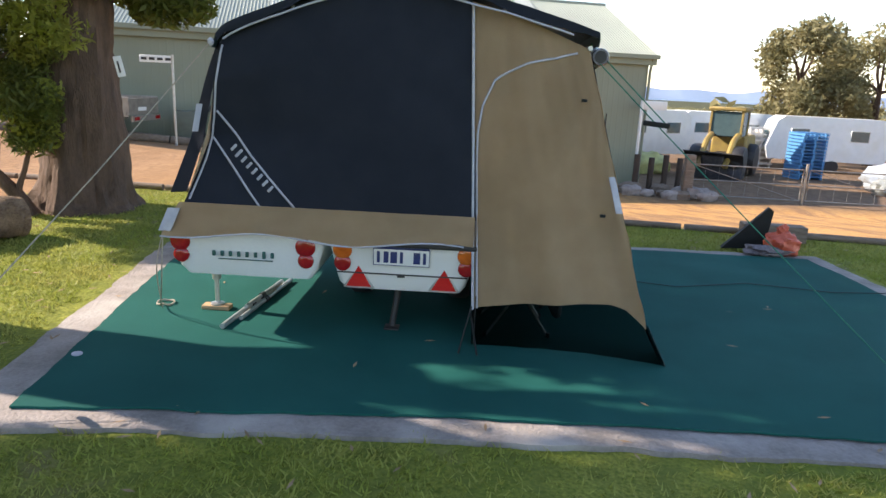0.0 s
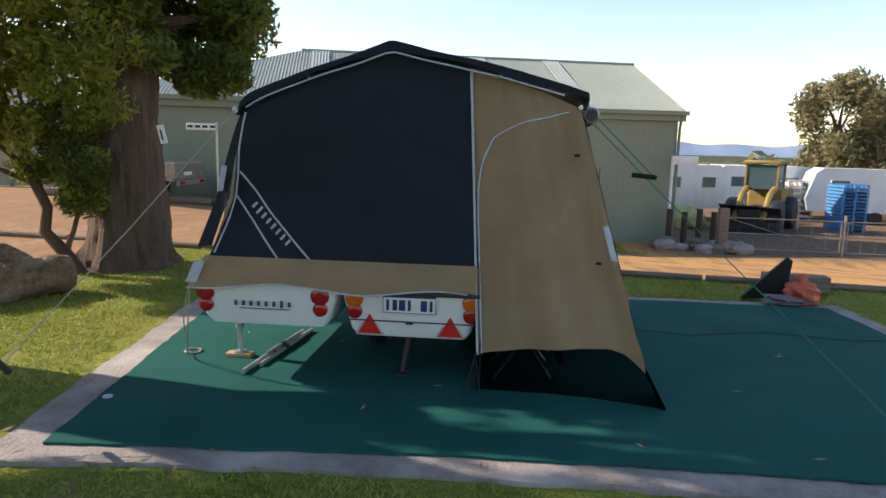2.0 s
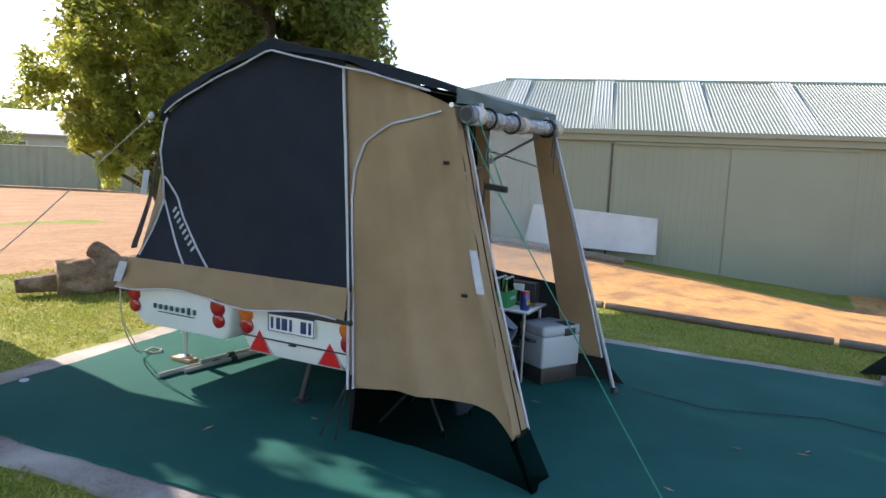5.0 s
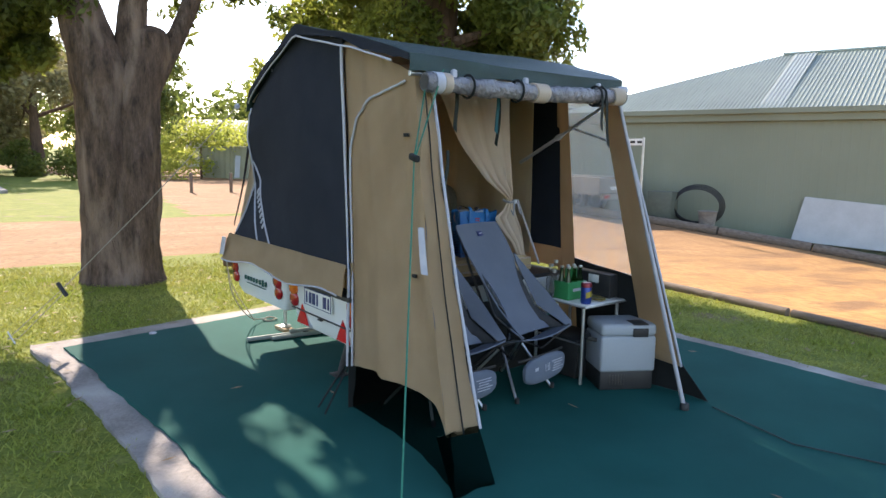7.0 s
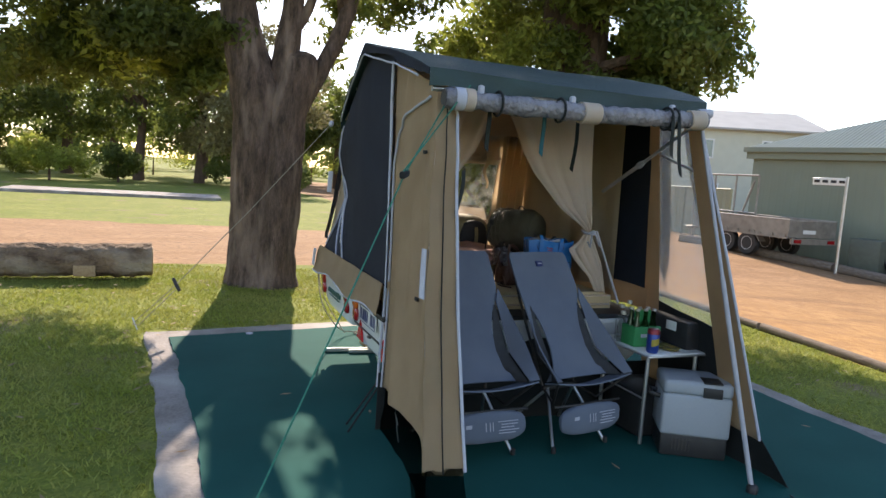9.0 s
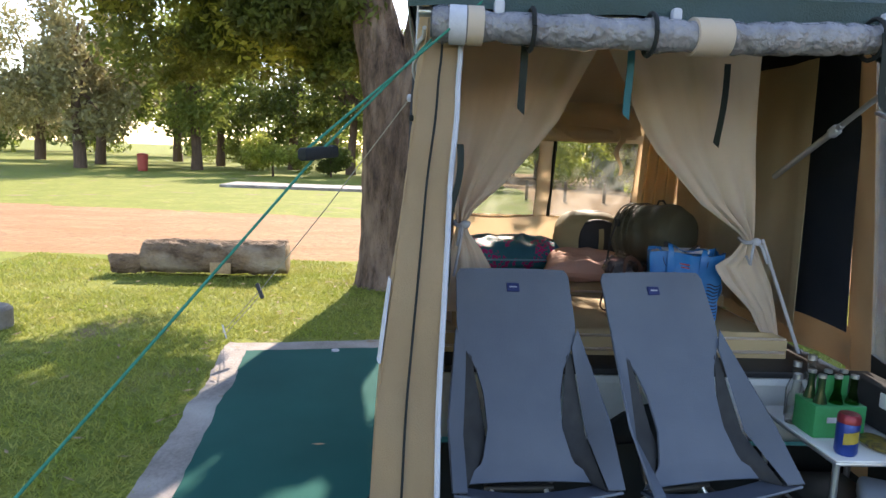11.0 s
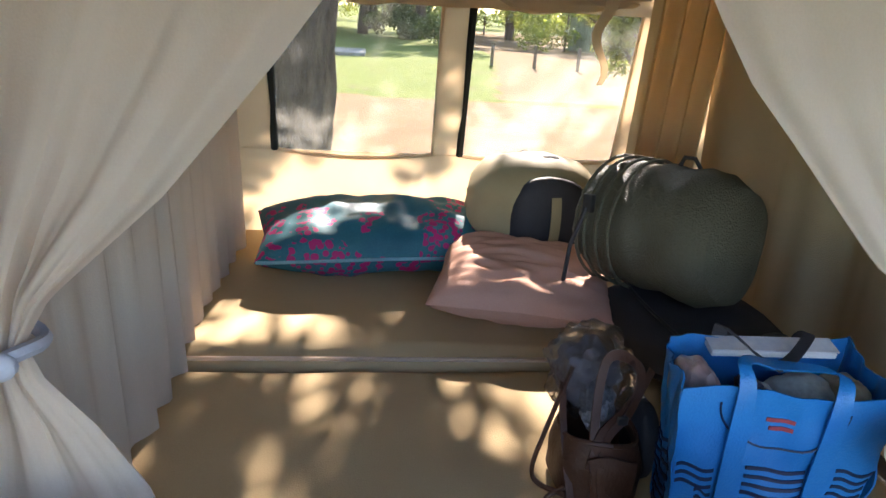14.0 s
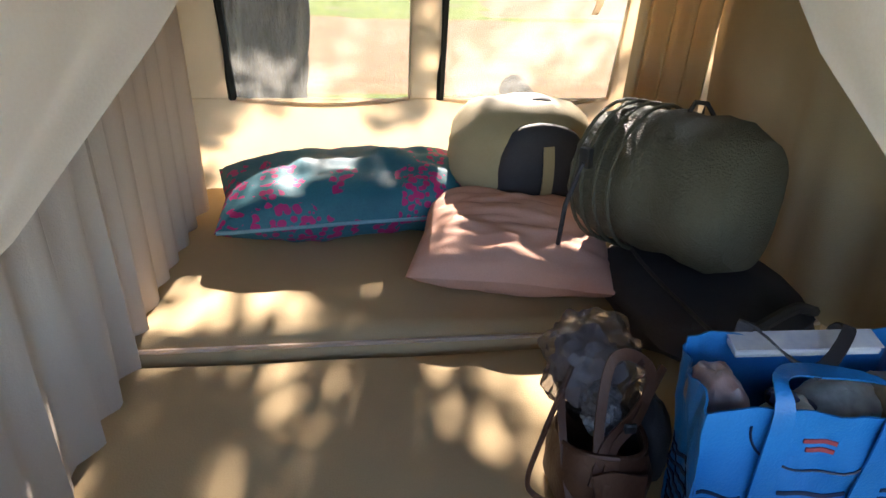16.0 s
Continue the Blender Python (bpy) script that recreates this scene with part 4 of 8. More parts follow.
def curtain(inner, outer, z0, k, knot):
    def f(u, v):
        z = lerp(z0, 2.1, v)
        a, b = curve(outer, z), curve(inner, z)
        w = abs(b - a)
        near = math.exp(-abs(z - knot) / 0.22)
        am = (0.004 + 0.02 * near) * min(1, w / 0.12) * (1 if z > knot else 0.4)
        x = 0.235 + folds(u, k + 0.5 * math.sin(z * 2.2), am, 6) - 0.03 * max(0, z - 1.3)
        x += 0.022 * noise.noise(Vector((lerp(a, b, u) * 3.1 + k, z * 1.7, k))) + 0.007 * noise.noise(Vector((lerp(a, b, u) * 9 + 4 * z, z * 5, k)))
        hem = 0.024 * math.exp(-((u - 0.9) / 0.07) ** 2) * (1 if z > knot else 0.3)
        return x + 0.012 * math.sin(u * math.pi) + hem, lerp(a, b, u), min(z, roof_z(0.2) - 0.03)
    return f


part("curtain", sheet(curtain(L_IN, L_OUT, 0.86, 0.3, 1.242), 70, 80, 0.003), M_LINING, tent, "cream curtain tied back with a white cord")
part("curtain", sheet(curtain(R_IN, R_OUT, 0.78, 1.1, 1.208), 70, 80, 0.003), M_LINING, tent, "cream curtain tied back with a white cord")
for f_, y, z, tail in ((L_IN, 4.652, 1.242, -0.02), (R_IN, 5.91, 1.208, 0.07)):
    ring = [(0.235 + 0.05 * math.cos(a), y + 0.03 * math.sin(a), z + 0.006 * math.sin(2 * a)) for a in np.linspace(0, 2 * math.pi, 20)]
    part("tie_cord", tube(ring, 0.009, 6), M_PIPING, tent, "white tie cord")
    part("tie_cord", bag((0.285, y + 0.01, z), (0.03, 0.045, 0.035), 2, 10, 8), M_PIPING, tent, "white knot")
    part("tie_cord", tube([(0.29, y + 0.01, z), (0.29, y + 0.5 * tail, z - 0.02), (0.285, y + tail, z - 0.09)], 0.006, 6), M_PIPING, tent)
    part("tie_cord", tube([(0.29, y, z), (0.295, y - 0.01, z - 0.1), (0.29, y - 0.03, z - 0.22 if tail < 0 else z - 0.06)], 0.006, 6), M_PIPING, tent)


def drape(y, x0, x1, z0, z1, k, n, amp, lean=0.0):
    return sheet(lambda u, v: (lerp(x0, x1, u), y + lean * (1 - v) + folds(u, k + 0.5 * v, amp, n) * (0.6 + 0.4 * (1 - v)), lerp(z0, min(z1, roof_z(lerp(x0, x1, u)) - 0.05), v)), 90, 14, 0.003)


M_STRIPE = mat("striped_cream_cloth", (0.66, 0.57, 0.48), (0.71, 0.63, 0.54), 0.9, 5, 300, 0.2, spec=0.1, through_light=0.35)
part("inner_curtain", drape(4.6, -1.26, 0.2, 0.8, 1.9, 0.4, 26, 0.016, 0.02), M_STRIPE, tent, "gathered cream curtain along the end wall")
part("inner_curtain", drape(6.17, -1.22, 0.2, 0.8, 2.0, 2.0, 7, 0.022, 0.03), M_OLIVE_LINING, tent, "tan lining hanging along the end wall")
part("inner_curtain", sheet(lambda u, v: (-1.27 + 0.03 * math.sin(u * 21) + 0.1 * v, lerp(5.92, 6.16, u), lerp(0.85, 1.9, v)), 40, 12, 0.003), M_OLIVE_LINING, tent, "tan corner drape")
part("window_blind", bag((-1.17, 5.35, 1.69), (0.13, 1.0, 0.1), 2.4, 30, 16, 0.12), M_LINING_IN, tent, "rolled tan window blind")
part("window_blind", sheet(lambda u, v: (-1.13 + 0.03 * math.sin(u * 15 + 4 * v) * (1 - 0.5 * v) + 0.03 * noise.noise(Vector((u * 7, v * 3, 2))) - 0.05 * v, lerp(4.85, 5.88, u), 1.7 + lerp(-0.06 * abs(math.sin(u * math.pi * 2)) - 0.02 * math.sin(u * 13), 0.24, v)), 60, 14, 0.003), M_LINING_IN, tent, "tan cloth bunched over the windows")
part("blind_tie", sheet(lambda u, v: (-1.1, 5.74 + 0.02 * math.sin(v * 9) + lerp(-0.014, 0.014, u) * (1.6 - v), 1.74 - 0.3 * v), 3, 12, 0.006), M_LINING_IN, tent, "hanging cloth tie with a buckle")
part("ceiling_lining", sheet(lambda u, v: (lerp(-1.15, 0.22, u), lerp(4.52, 6.18, v), roof_z(lerp(-1.15, 0.22, u)) - 0.045 - 0.02 * math.sin(math.pi * v)), 30, 16, 0.003), M_LINING_IN, tent, "tan cloth lining under the roof")
part("strap", sheet(lambda u, v: (0.31 + 0.02 * math.sin(v * 3), 5.71 + lerp(-0.013, 0.013, u) - 0.02 * v, 1.94 - v * 0.32 - 0.02 * u * (v > 0.95)), 2, 12, 0.003), M_EDGE, tent, "dark green hanging strap")
part("strap", sheet(lambda u, v: (awn_left(1, 0.78)[0] + 0.05, awn_left(1, 0.78)[1] + lerp(0.122, 0.14, u) + 0.008 * math.sin(v * 9) - 0.035 * v, awn_left(1, 0.78)[2] - 0.43 * v), 2, 16, 0.003), M_EDGE, tent, "dark green strap inside the awning")


# ---- trees ----
# openings in the twin-trunked tree's crown: where the sun through them meets the carpet, and how wide
SUN_GAPS = [(-1.75, 4.42, 0.2), (-1.3, 4.28, 0.2), (-0.9, 4.17, 0.15), (-0.5, 4.1, 0.12), (0.3, 3.99, 0.11), (0.8, 3.92, 0.11), (1.15, 3.84, 0.09),
            (1.55, 3.74, 0.07), (1.9, 3.66, 0.06), (0.7, 3.46, 0.12), (1.1, 3.42, 0.1), (1.5, 3.38, 0.08), (-0.2, 4.2, 0.08)]


def leaf_mass(name, spots, count, size, material, parent, seed, flat=0.85, label="", gaps=(), narrow=0.2):
    """Many single leaves scattered in clumps; each spot is (x, y, z, radius)."""
    r = np.random.default_rng(seed)
    sp = np.array(spots, float)
    pick = r.choice(len(sp), count, p=sp[:, 3] ** 2 / (sp[:, 3] ** 2).sum())
    d = r.normal(size=(count, 3))
    d /= np.linalg.norm(d, axis=1, keepdims=True)
    rad = sp[pick, 3] * r.uniform(0.0, 1.0, count) ** 0.45
    c = sp[pick, :3] + d * rad[:, None] * (1, 1, flat)
    if gaps:
        keep_ = np.ones(count, bool)
        sd = np.array(sun_dir)
        for gx_, gy_, gr in gaps:
            w_ = c - np.array((gx_, gy_, 0.03))
            off_ = np.linalg.norm(w_ - (w_ @ sd)[:, None] * sd, axis=1)
            keep_ &= (off_ > gr) | (r.uniform(0, 1, count) < 0.04)
        c = c[keep_]
        count = len(c)
    a = r.normal(size=(count, 3)) * (1, 1, 0.6) + (0, 0, -0.7)
    a /= np.linalg.norm(a, axis=1, keepdims=True)
    b = np.cross(a, r.normal(size=(count, 3)))
    b /= np.linalg.norm(b, axis=1, keepdims=True)
    L = (size * r.uniform(0.6, 1.4, count))[:, None]
    W = L * narrow
    o = np.array(Vector(parent.location)) if parent.parent is None else np.array(Vector(parent.parent.location))
    c = c - o
    n = np.cross(a, b)
    v = np.stack((c - a * L / 2, c - a * L * 0.05 + b * W + n * W * 0.3, c + a * L / 2, c - a * L * 0.05 - b * W + n * W * 0.3), 1).reshape(-1, 3)
    me = bpy.data.meshes.new(name)
    me.vertices.add(len(v))
    me.vertices.foreach_set("co", v.ravel())
    me.loops.add(count * 4)
    me.loops.foreach_set("vertex_index", np.arange(count * 4))
    me.polygons.add(count)
    me.polygons.foreach_set("loop_start", np.arange(count) * 4)
    me.materials.append(material)
    me.update(calc_edges=True)
    ob = new(name, me)
    ob.parent = parent
    return tagged(ob, label)


def trunk_shape(pts, rs, seed, seg=18, flute=0.16):
    if seg > 15:
        rs = list(np.interp(np.linspace(0, len(rs) - 1, (len(rs) - 1) * 12 + 1), range(len(rs)), rs))
        pts = flow(pts, 12)
        seg = seg * 2
    vs, fs = tube(pts, rs, seg)
    out = []
    n = len(pts)
    for i, p in enumerate(vs):
        c = Vector(pts[min(i // seg, n - 1)])
        d = Vector(p) - c
        r_ = Vector(p) + Vector((seed, 0, 0))
        crack = 1 - abs(noise.noise(Vector((r_.x * 7, r_.y * 7, r_.z * 1.6)))) * 2.2
        d *= 1 - 0.06 * max(0.0, crack) ** 2 + 0.05 * noise.noise(Vector((r_.x * 2.3, r_.y * 2.3, r_.z * 1.4)))
        k = 1 + flute * noise.noise(Vector((d.x * 3 + seed, d.y * 3, c.z * 0.7))) + flute * 0.5 * noise.noise(Vector((d.x * 9, d.y * 9 + seed, c.z * 1.5)))
        k += 0.05 * noise.noise(Vector((r_.x * 16, r_.y * 16, r_.z * 5))) if seg > 30 else 0.0
        out.append(tuple(c + d * k))
    return out, fs


def bent(a, b, n=7, wob=0.12, seed=0):
    a, b = Vector(a), Vector(b)
    return [a.lerp(b, i / n) + Vector((noise.noise(Vector((i * 0.7, seed, 1))), noise.noise(Vector((i * 0.7, seed, 4))), 0)) * wob * (b - a).length * math.sin(math.pi * i / n) for i in range(n + 1)]


def clump_spots(center, radii, n, r0, seed, gap=0.0):
    r = random.Random(seed)
    out = []
    while len(out) < n:
        d = Vector((r.uniform(-1, 1), r.uniform(-1, 1), r.uniform(-1, 1)))
        if d.length > 1 or d.length < gap:
            continue
        out.append((center[0] + d.x * radii[0], center[1] + d.y * radii[1], center[2] + d.z * radii[2], r0 * r.uniform(0.6, 1.4)))
    return out


# big dark tree by the gravel road
t1 = thing("tree", (-4.5, 8.45, 0), "large brown-barked tree with dense drooping leaves", "tree")
part("trunk", trunk_shape([(-4.46, 8.45, -0.1), (-4.46, 8.45, 0.12), (-4.44, 8.45, 0.5), (-4.42, 8.45, 1.5), (-4.4, 8.47, 2.8), (-4.4, 8.5, 4.2), (-4.45, 8.5, 6.5)], [0.72, 0.6, 0.52, 0.47, 0.45, 0.42, 0.2], 1, 26), M_BARK, t1)
sp = clump_spots((-4.6, 8.9, 6.4), (1.9, 2.0, 3.4), 46, 0.75, 3) + clump_spots((-3.65, 9.5, 3.6), (0.6, 0.9, 0.9), 14, 0.42, 5) + clump_spots((-3.75, 8.2, 3.2), (0.4, 0.4, 0.6), 6, 0.28, 7)
for i, s in enumerate(sp[::5]):
    part("limb", tube(bent((-4.45, 8.48, min(2.6 + 0.35 * i * 0.5, s[2] - 0.3)), s[:3], 6, 0.1, i), [lerp(0.12, 0.02, k / 6) for k in range(7)], 7), M_BARK, t1)
leaf_mass("crown", sp, 88000, 0.125, M_LEAF, t1, 11)
leaf_mass("crown", clump_spots((-6.4, 7.9, 3.2), (1.0, 0.7, 1.3), 16, 0.36, 9) + clump_spots((-5.6, 7.6, 3.2), (0.9, 0.7, 1.3), 12, 0.42, 6) + clump_spots((-6.3, 8.3, 4.8), (1.0, 0.8, 1.4), 12, 0.5, 8), 10500, 0.12, M_LEAF_SUNLIT, t1, 17)
leaf_mass("crown", clump_spots((-4.35, 7.65, 2.7), (0.5, 0.3, 1.0), 20, 0.25, 27), 4200, 0.11, M_LEAF_SUNLIT, t1, 25, narrow=0.14)
leaf_mass("crown", clump_spots((-3.7, 9.2, 3.0), (0.55, 0.6, 0.75), 16, 0.32, 28), 8000, 0.12, M_LEAF, t1, 26)
sign1 = solo("tree_sign", box((-3.66, 8.02, 1.72), (0.085, 0.02, 0.23), 0.004, 1, pose(0, 0, 0, 0, -12, 18)), M_WHITE, "small white sign with a dark bar nailed to a trunk", "sign")
b_ = new("number_bar", mesh_of("number_bar", box((0.0, -0.014, 0.115), (0.02, 0.006, 0.13), 0.002, 1, pose(0, 0, 0, 0, -12, 18)), M_BLACK))
b_.parent = sign1

# leaning sapling before it
t2 = thing("sapling", (-4.72, 7.8, 0), "leaning young tree with thin crooked stem", "tree")
st = [(-4.72, 7.8, -0.05), (-4.85, 7.75, 0.25), (-5.05, 7.7, 0.5), (-5.0, 7.7, 0.8), (-5.15, 7.65, 1.2), (-5.3, 7.6, 1.8), (-5.5, 7.5, 2.8)]
part("stem", trunk_shape(st, [0.12, 0.085, 0.075, 0.07, 0.06, 0.045, 0.02], 4, 10), M_BARK, t2)
part("limb", tube(bent((-4.82, 7.75, 0.25), (-4.6, 7.8, 0.9), 5, 0.1, 2), [0.04, 0.035, 0.03, 0.03, 0.025, 0.02], 7), M_BARK, t2)
for i, e in enumerate([(-6.4, 7.2, 1.75), (-6.1, 7.0, 2.4), (-5.0, 7.3, 2.6), (-4.3, 7.6, 2.0), (-6.3, 7.5, 2.8)]):
    part("limb", tube(bent((-5.15, 7.65, 1.1 + 0.15 * i), e, 5, 0.12, i + 7), [0.035, 0.03, 0.024, 0.018, 0.012, 0.006], 6), M_BARK, t2)
leaf_mass("crown", clump_spots((-5.0, 7.6, 2.5), (0.75, 0.5, 1.4), 24, 0.22, 21) + clump_spots((-4.65, 7.75, 1.6), (0.4, 0.35, 0.8), 12, 0.18, 22), 6500, 0.09, M_LEAF_SUNLIT, t2, 12)
leaf_mass("crown", clump_spots((-4.62, 7.72, 1.45), (0.42, 0.25, 0.75), 26, 0.2, 25), 7000, 0.11, M_LEAF, t2, 20, narrow=0.1)
leaf_mass("crown", clump_spots((-5.9, 7.5, 1.75), (0.5, 0.25, 0.6), 18, 0.18, 26), 3200, 0.12, M_LEAF_SUNLIT, t2, 22, narrow=0.12)
leaf_mass("crown", clump_spots((-5.4, 7.5, 2.5), (0.9, 0.5, 1.2), 18, 0.18, 24), 3200, 0.09, M_LEAF_SUNLIT, t2, 18)
leaf_mass("crown", clump_spots((-6.05, 7.2, 2.8), (0.8, 0.5, 1.1), 22, 0.22, 23), 4600, 0.095, M_LEAF_SUNLIT, t2, 13)

# twin-trunked tree
t3 = thing("tree", (-4.67, 4.32, 0), "huge twin-trunked gum tree with pale brown bark", "tree")
part("trunk", trunk_shape([(-4.72, 4.2, -0.1), (-4.72, 4.2, 0.15), (-4.72, 4.2, 0.6), (-4.72, 4.2, 1.6), (-4.72, 4.17, 2.4), (-4.75, 4.0, 3.1), (-4.82, 3.8, 4.4), (-5.0, 3.35, 6.5)], [0.4, 0.33, 0.29, 0.3, 0.33, 0.24, 0.17, 0.09], 7, 22), M_BARK_PALE, t3)
part("trunk", trunk_shape([(-4.57, 4.47, -0.1), (-4.57, 4.47, 0.15), (-4.57, 4.47, 0.6), (-4.59, 4.5, 1.5), (-4.62, 4.54, 2.2), (-4.64, 4.66, 2.6), (-4.64, 4.7, 2.85), (-4.64, 4.7, 2.95)], [0.33, 0.27, 0.25, 0.26, 0.26, 0.26, 0.22, 0.1], 9, 22), M_BARK_PALE, t3)
for k, (pts_, r_) in enumerate((([(-4.67, 4.45, 2.2), (-4.67, 4.5, 2.8), (-4.69, 4.58, 3.5), (-4.67, 4.55, 4.4), (-4.77, 4.85, 6.0)], [0.2, 0.17, 0.13, 0.1, 0.05]),
                                ([(-4.62, 4.64, 2.1), (-4.64, 4.98, 2.8), (-4.67, 5.27, 3.5), (-4.72, 5.42, 4.4), (-4.87, 5.84, 6.0)], [0.12, 0.11, 0.1, 0.09, 0.05]),
                                ([(-4.69, 4.56, 3.1), (-4.62, 4.8, 3.6), (-4.57, 4.9, 4.4)], [0.07, 0.06, 0.03]),
                                ([(-4.97, 4.1, 2.3), (-5.17, 4.0, 3.2), (-5.47, 3.9, 4.4)], [0.2, 0.14, 0.08]))):
    part("limb", trunk_shape(pts_, r_, k + 40, 16), M_BARK_PALE, t3)
sp = clump_spots((-5.3, 3.6, 6.6), (2.9, 3.6, 2.7), 40, 0.75, 31, 0.3) + clump_spots((-5.6, 1.6, 4.0), (1.3, 1.3, 0.9), 9, 0.5, 32) + clump_spots((-4.9, 6.2, 4.0), (0.8, 0.6, 0.9), 7, 0.34, 33) + clump_spots((-5.6, 0.9, 3.7), (1.5, 2.0, 1.1), 16, 0.5, 37)
for i, s in enumerate(sp[::4]):
    part("limb", tube(bent((-4.8, 3.92 if s[1] < 4.3 else 5.27, 3.5 + 0.1 * i), s[:3], 6, 0.1, i + 30), [lerp(0.1, 0.015, k / 6) for k in range(7)], 7), M_BARK_PALE, t3)
sp += clump_spots((-7.4, 4.1, 4.7), (1.3, 1.0, 0.8), 12, 0.4, 38) + clump_spots((-6.6, 1.9, 3.4), (1.2, 1.7, 0.9), 18, 0.36, 39) + clump_spots((-4.9, 3.75, 3.5), (0.5, 0.35, 0.6), 6, 0.24, 41)
leaf_mass("crown", sp, 98000, 0.11, M_LEAF, t3, 14, gaps=SUN_GAPS)
leaf_mass("crown", clump_spots((-5.4, 3.05, 2.9), (0.7, 0.6, 0.55), 14, 0.26, 43), 7000, 0.11, M_LEAF, t3, 23, gaps=SUN_GAPS)
leaf_mass("crown", clump_spots((-5.6, 3.0, 3.7), (0.8, 0.9, 0.6), 16, 0.3, 45), 9000, 0.11, M_LEAF, t3, 27, gaps=SUN_GAPS)
leaf_mass("crown", clump_spots((-5.6, 3.55, 3.0), (0.6, 0.4, 0.55), 14, 0.25, 46), 7500, 0.11, M_LEAF, t3, 28, gaps=SUN_GAPS)
leaf_mass("crown", clump_spots((-4.9, 5.5, 3.65), (0.3, 0.25, 0.3), 14, 0.13, 47), 480, 0.1, M_LEAF, t3, 29, gaps=SUN_GAPS)
leaf_mass("crown", clump_spots((-6.0, 1.6, 2.7), (0.6, 1.0, 0.6), 14, 0.28, 44), 5200, 0.12, M_LEAF, t3, 24, gaps=SUN_GAPS, narrow=0.13)
leaf_mass("crown", clump_spots((-4.9, 5.75, 4.6), (0.4, 0.4, 0.6), 10, 0.3, 36), 700, 0.11, M_LEAF, t3, 16, gaps=SUN_GAPS)
leaf_mass("crown", clump_spots((-5.0, 5.2, 3.5), (0.3, 0.25, 0.8), 16, 0.15, 42), 900, 0.11, M_LEAF, t3, 19, gaps=SUN_GAPS)
leaf_mass("crown", clump_spots((-5.2, 1.9, 3.4), (0.9, 1.2, 0.9), 9, 0.35, 35), 2600, 0.11, M_LEAF_SUNLIT, t3, 15, gaps=SUN_GAPS)


# ---- bed and what lies on it ----
def slab_top(x0, x1, y0, y1, z0, z1, k, n=30):
    """A foam slab with a softly uneven top and rounded edges."""
    vs, fs = [], []
    for i in range(n + 1):
        for j in range(n + 1):
            u, v = i / n, j / n
            e = min(u, 1 - u) * (x1 - x0), min(v, 1 - v) * (y1 - y0)
            r = 0.03
            d = sum((1 - min(q / r, 1)) ** 2 for q in e)
            z = z1 - r * min(1, d) * 0.8 + 0.006 * noise.noise(Vector((u * 4 + k, v * 4, 0))) + 0.004 * noise.noise(Vector((u * 9 + k, v * 7, 2)))
            vs.append((lerp(x0, x1, u), lerp(y0, y1, v), z))
    w = n + 1
    for i in range(n):
        for j in range(n):
            fs.append((i * w + j, (i + 1) * w + j, (i + 1) * w + j + 1, i * w + j + 1))
    rim = [i * w for i in range(n + 1)] + [n * w + j for j in range(1, w)] + [i * w + n for i in range(n - 1, -1, -1)] + [j for j in range(n - 1, 0, -1)]
    k0 = len(vs)
    vs += [(vs[i][0], vs[i][1], z0) for i in rim]
    for a in range(len(rim)):
        b = (a + 1) % len(rim)
        fs.append((rim[b], rim[a], k0 + a, k0 + b))
    fs.append(tuple(range(k0, k0 + len(rim))))
    return vs, fs


for x0, x1, y1, zt, k in ((-0.49, 0.285, 6.11, 0.80, 1.0), (-1.44, -0.5, 6.2, 0.835, 5.0)):
    mt = thing("mattress", ((x0 + x1) / 2, 5.35, 0.69), "tan covered foam mattress section on the tent bed", "mattress", "bed mattresses")
    part("cover", slab_top(x0, x1, 4.56, y1, 0.692, zt, k), M_MATTRESS, mt)
    part("piping", tube([(x0 + 0.01, 4.57, zt - 0.02), (x1, 4.57, zt - 0.02), (x1, y1 - 0.01, zt - 0.02), (x0 + 0.01, y1 - 0.01, zt - 0.02)], 0.006, 6), M_LINING, mt, "cream piping")
    part("piping", tube([(x1, 4.57, 0.72), (x1, y1 - 0.01, 0.72)], 0.007, 6), M_LINING, mt, "cream piping")


def floral():
    m = mat("teal_floral_cloth", (0.016, 0.105, 0.15), (0.03, 0.17, 0.215), 0.6, 7, 200, 0.15, spec=0.3)
    n, l = m.node_tree.nodes, m.node_tree.links
    bs = n["Principled BSDF"]
    src = bs.inputs["Base Color"].links[0].from_socket
    tc = n.new("ShaderNodeTexCoord")
    nz = n.new("ShaderNodeTexNoise")
    nz.inputs["Scale"].default_value = 7
    l.new(tc.outputs["Object"], nz.inputs["Vector"])
    vo = n.new("ShaderNodeTexVoronoi")
    vo.inputs["Scale"].default_value = 46
    l.new(tc.outputs["Object"], vo.inputs["Vector"])
    lo = n.new("ShaderNodeMath")
    lo.operation = "LESS_THAN"
    l.new(vo.outputs["Distance"], lo.inputs[0])
    lo.inputs[1].default_value = 0.5
    hi = n.new("ShaderNodeMath")
    hi.operation = "GREATER_THAN"
    l.new(nz.outputs[0], hi.inputs[0])
    hi.inputs[1].default_value = 0.535
    mu = n.new("ShaderNodeMath")
    mu.operation = "MULTIPLY"
    l.new(lo.outputs[0], mu.inputs[0])
    l.new(hi.outputs[0], mu.inputs[1])
    mx = n.new("ShaderNodeMix")
    mx.data_type = "RGBA"
    l.new(mu.outputs[0], mx.inputs[0])
    l.new(src, mx.inputs[6])
    mx.inputs[7].default_value = (0.42, 0.02, 0.15, 1)
    l.new(mx.outputs[2], bs.inputs["Base Color"])
    return m


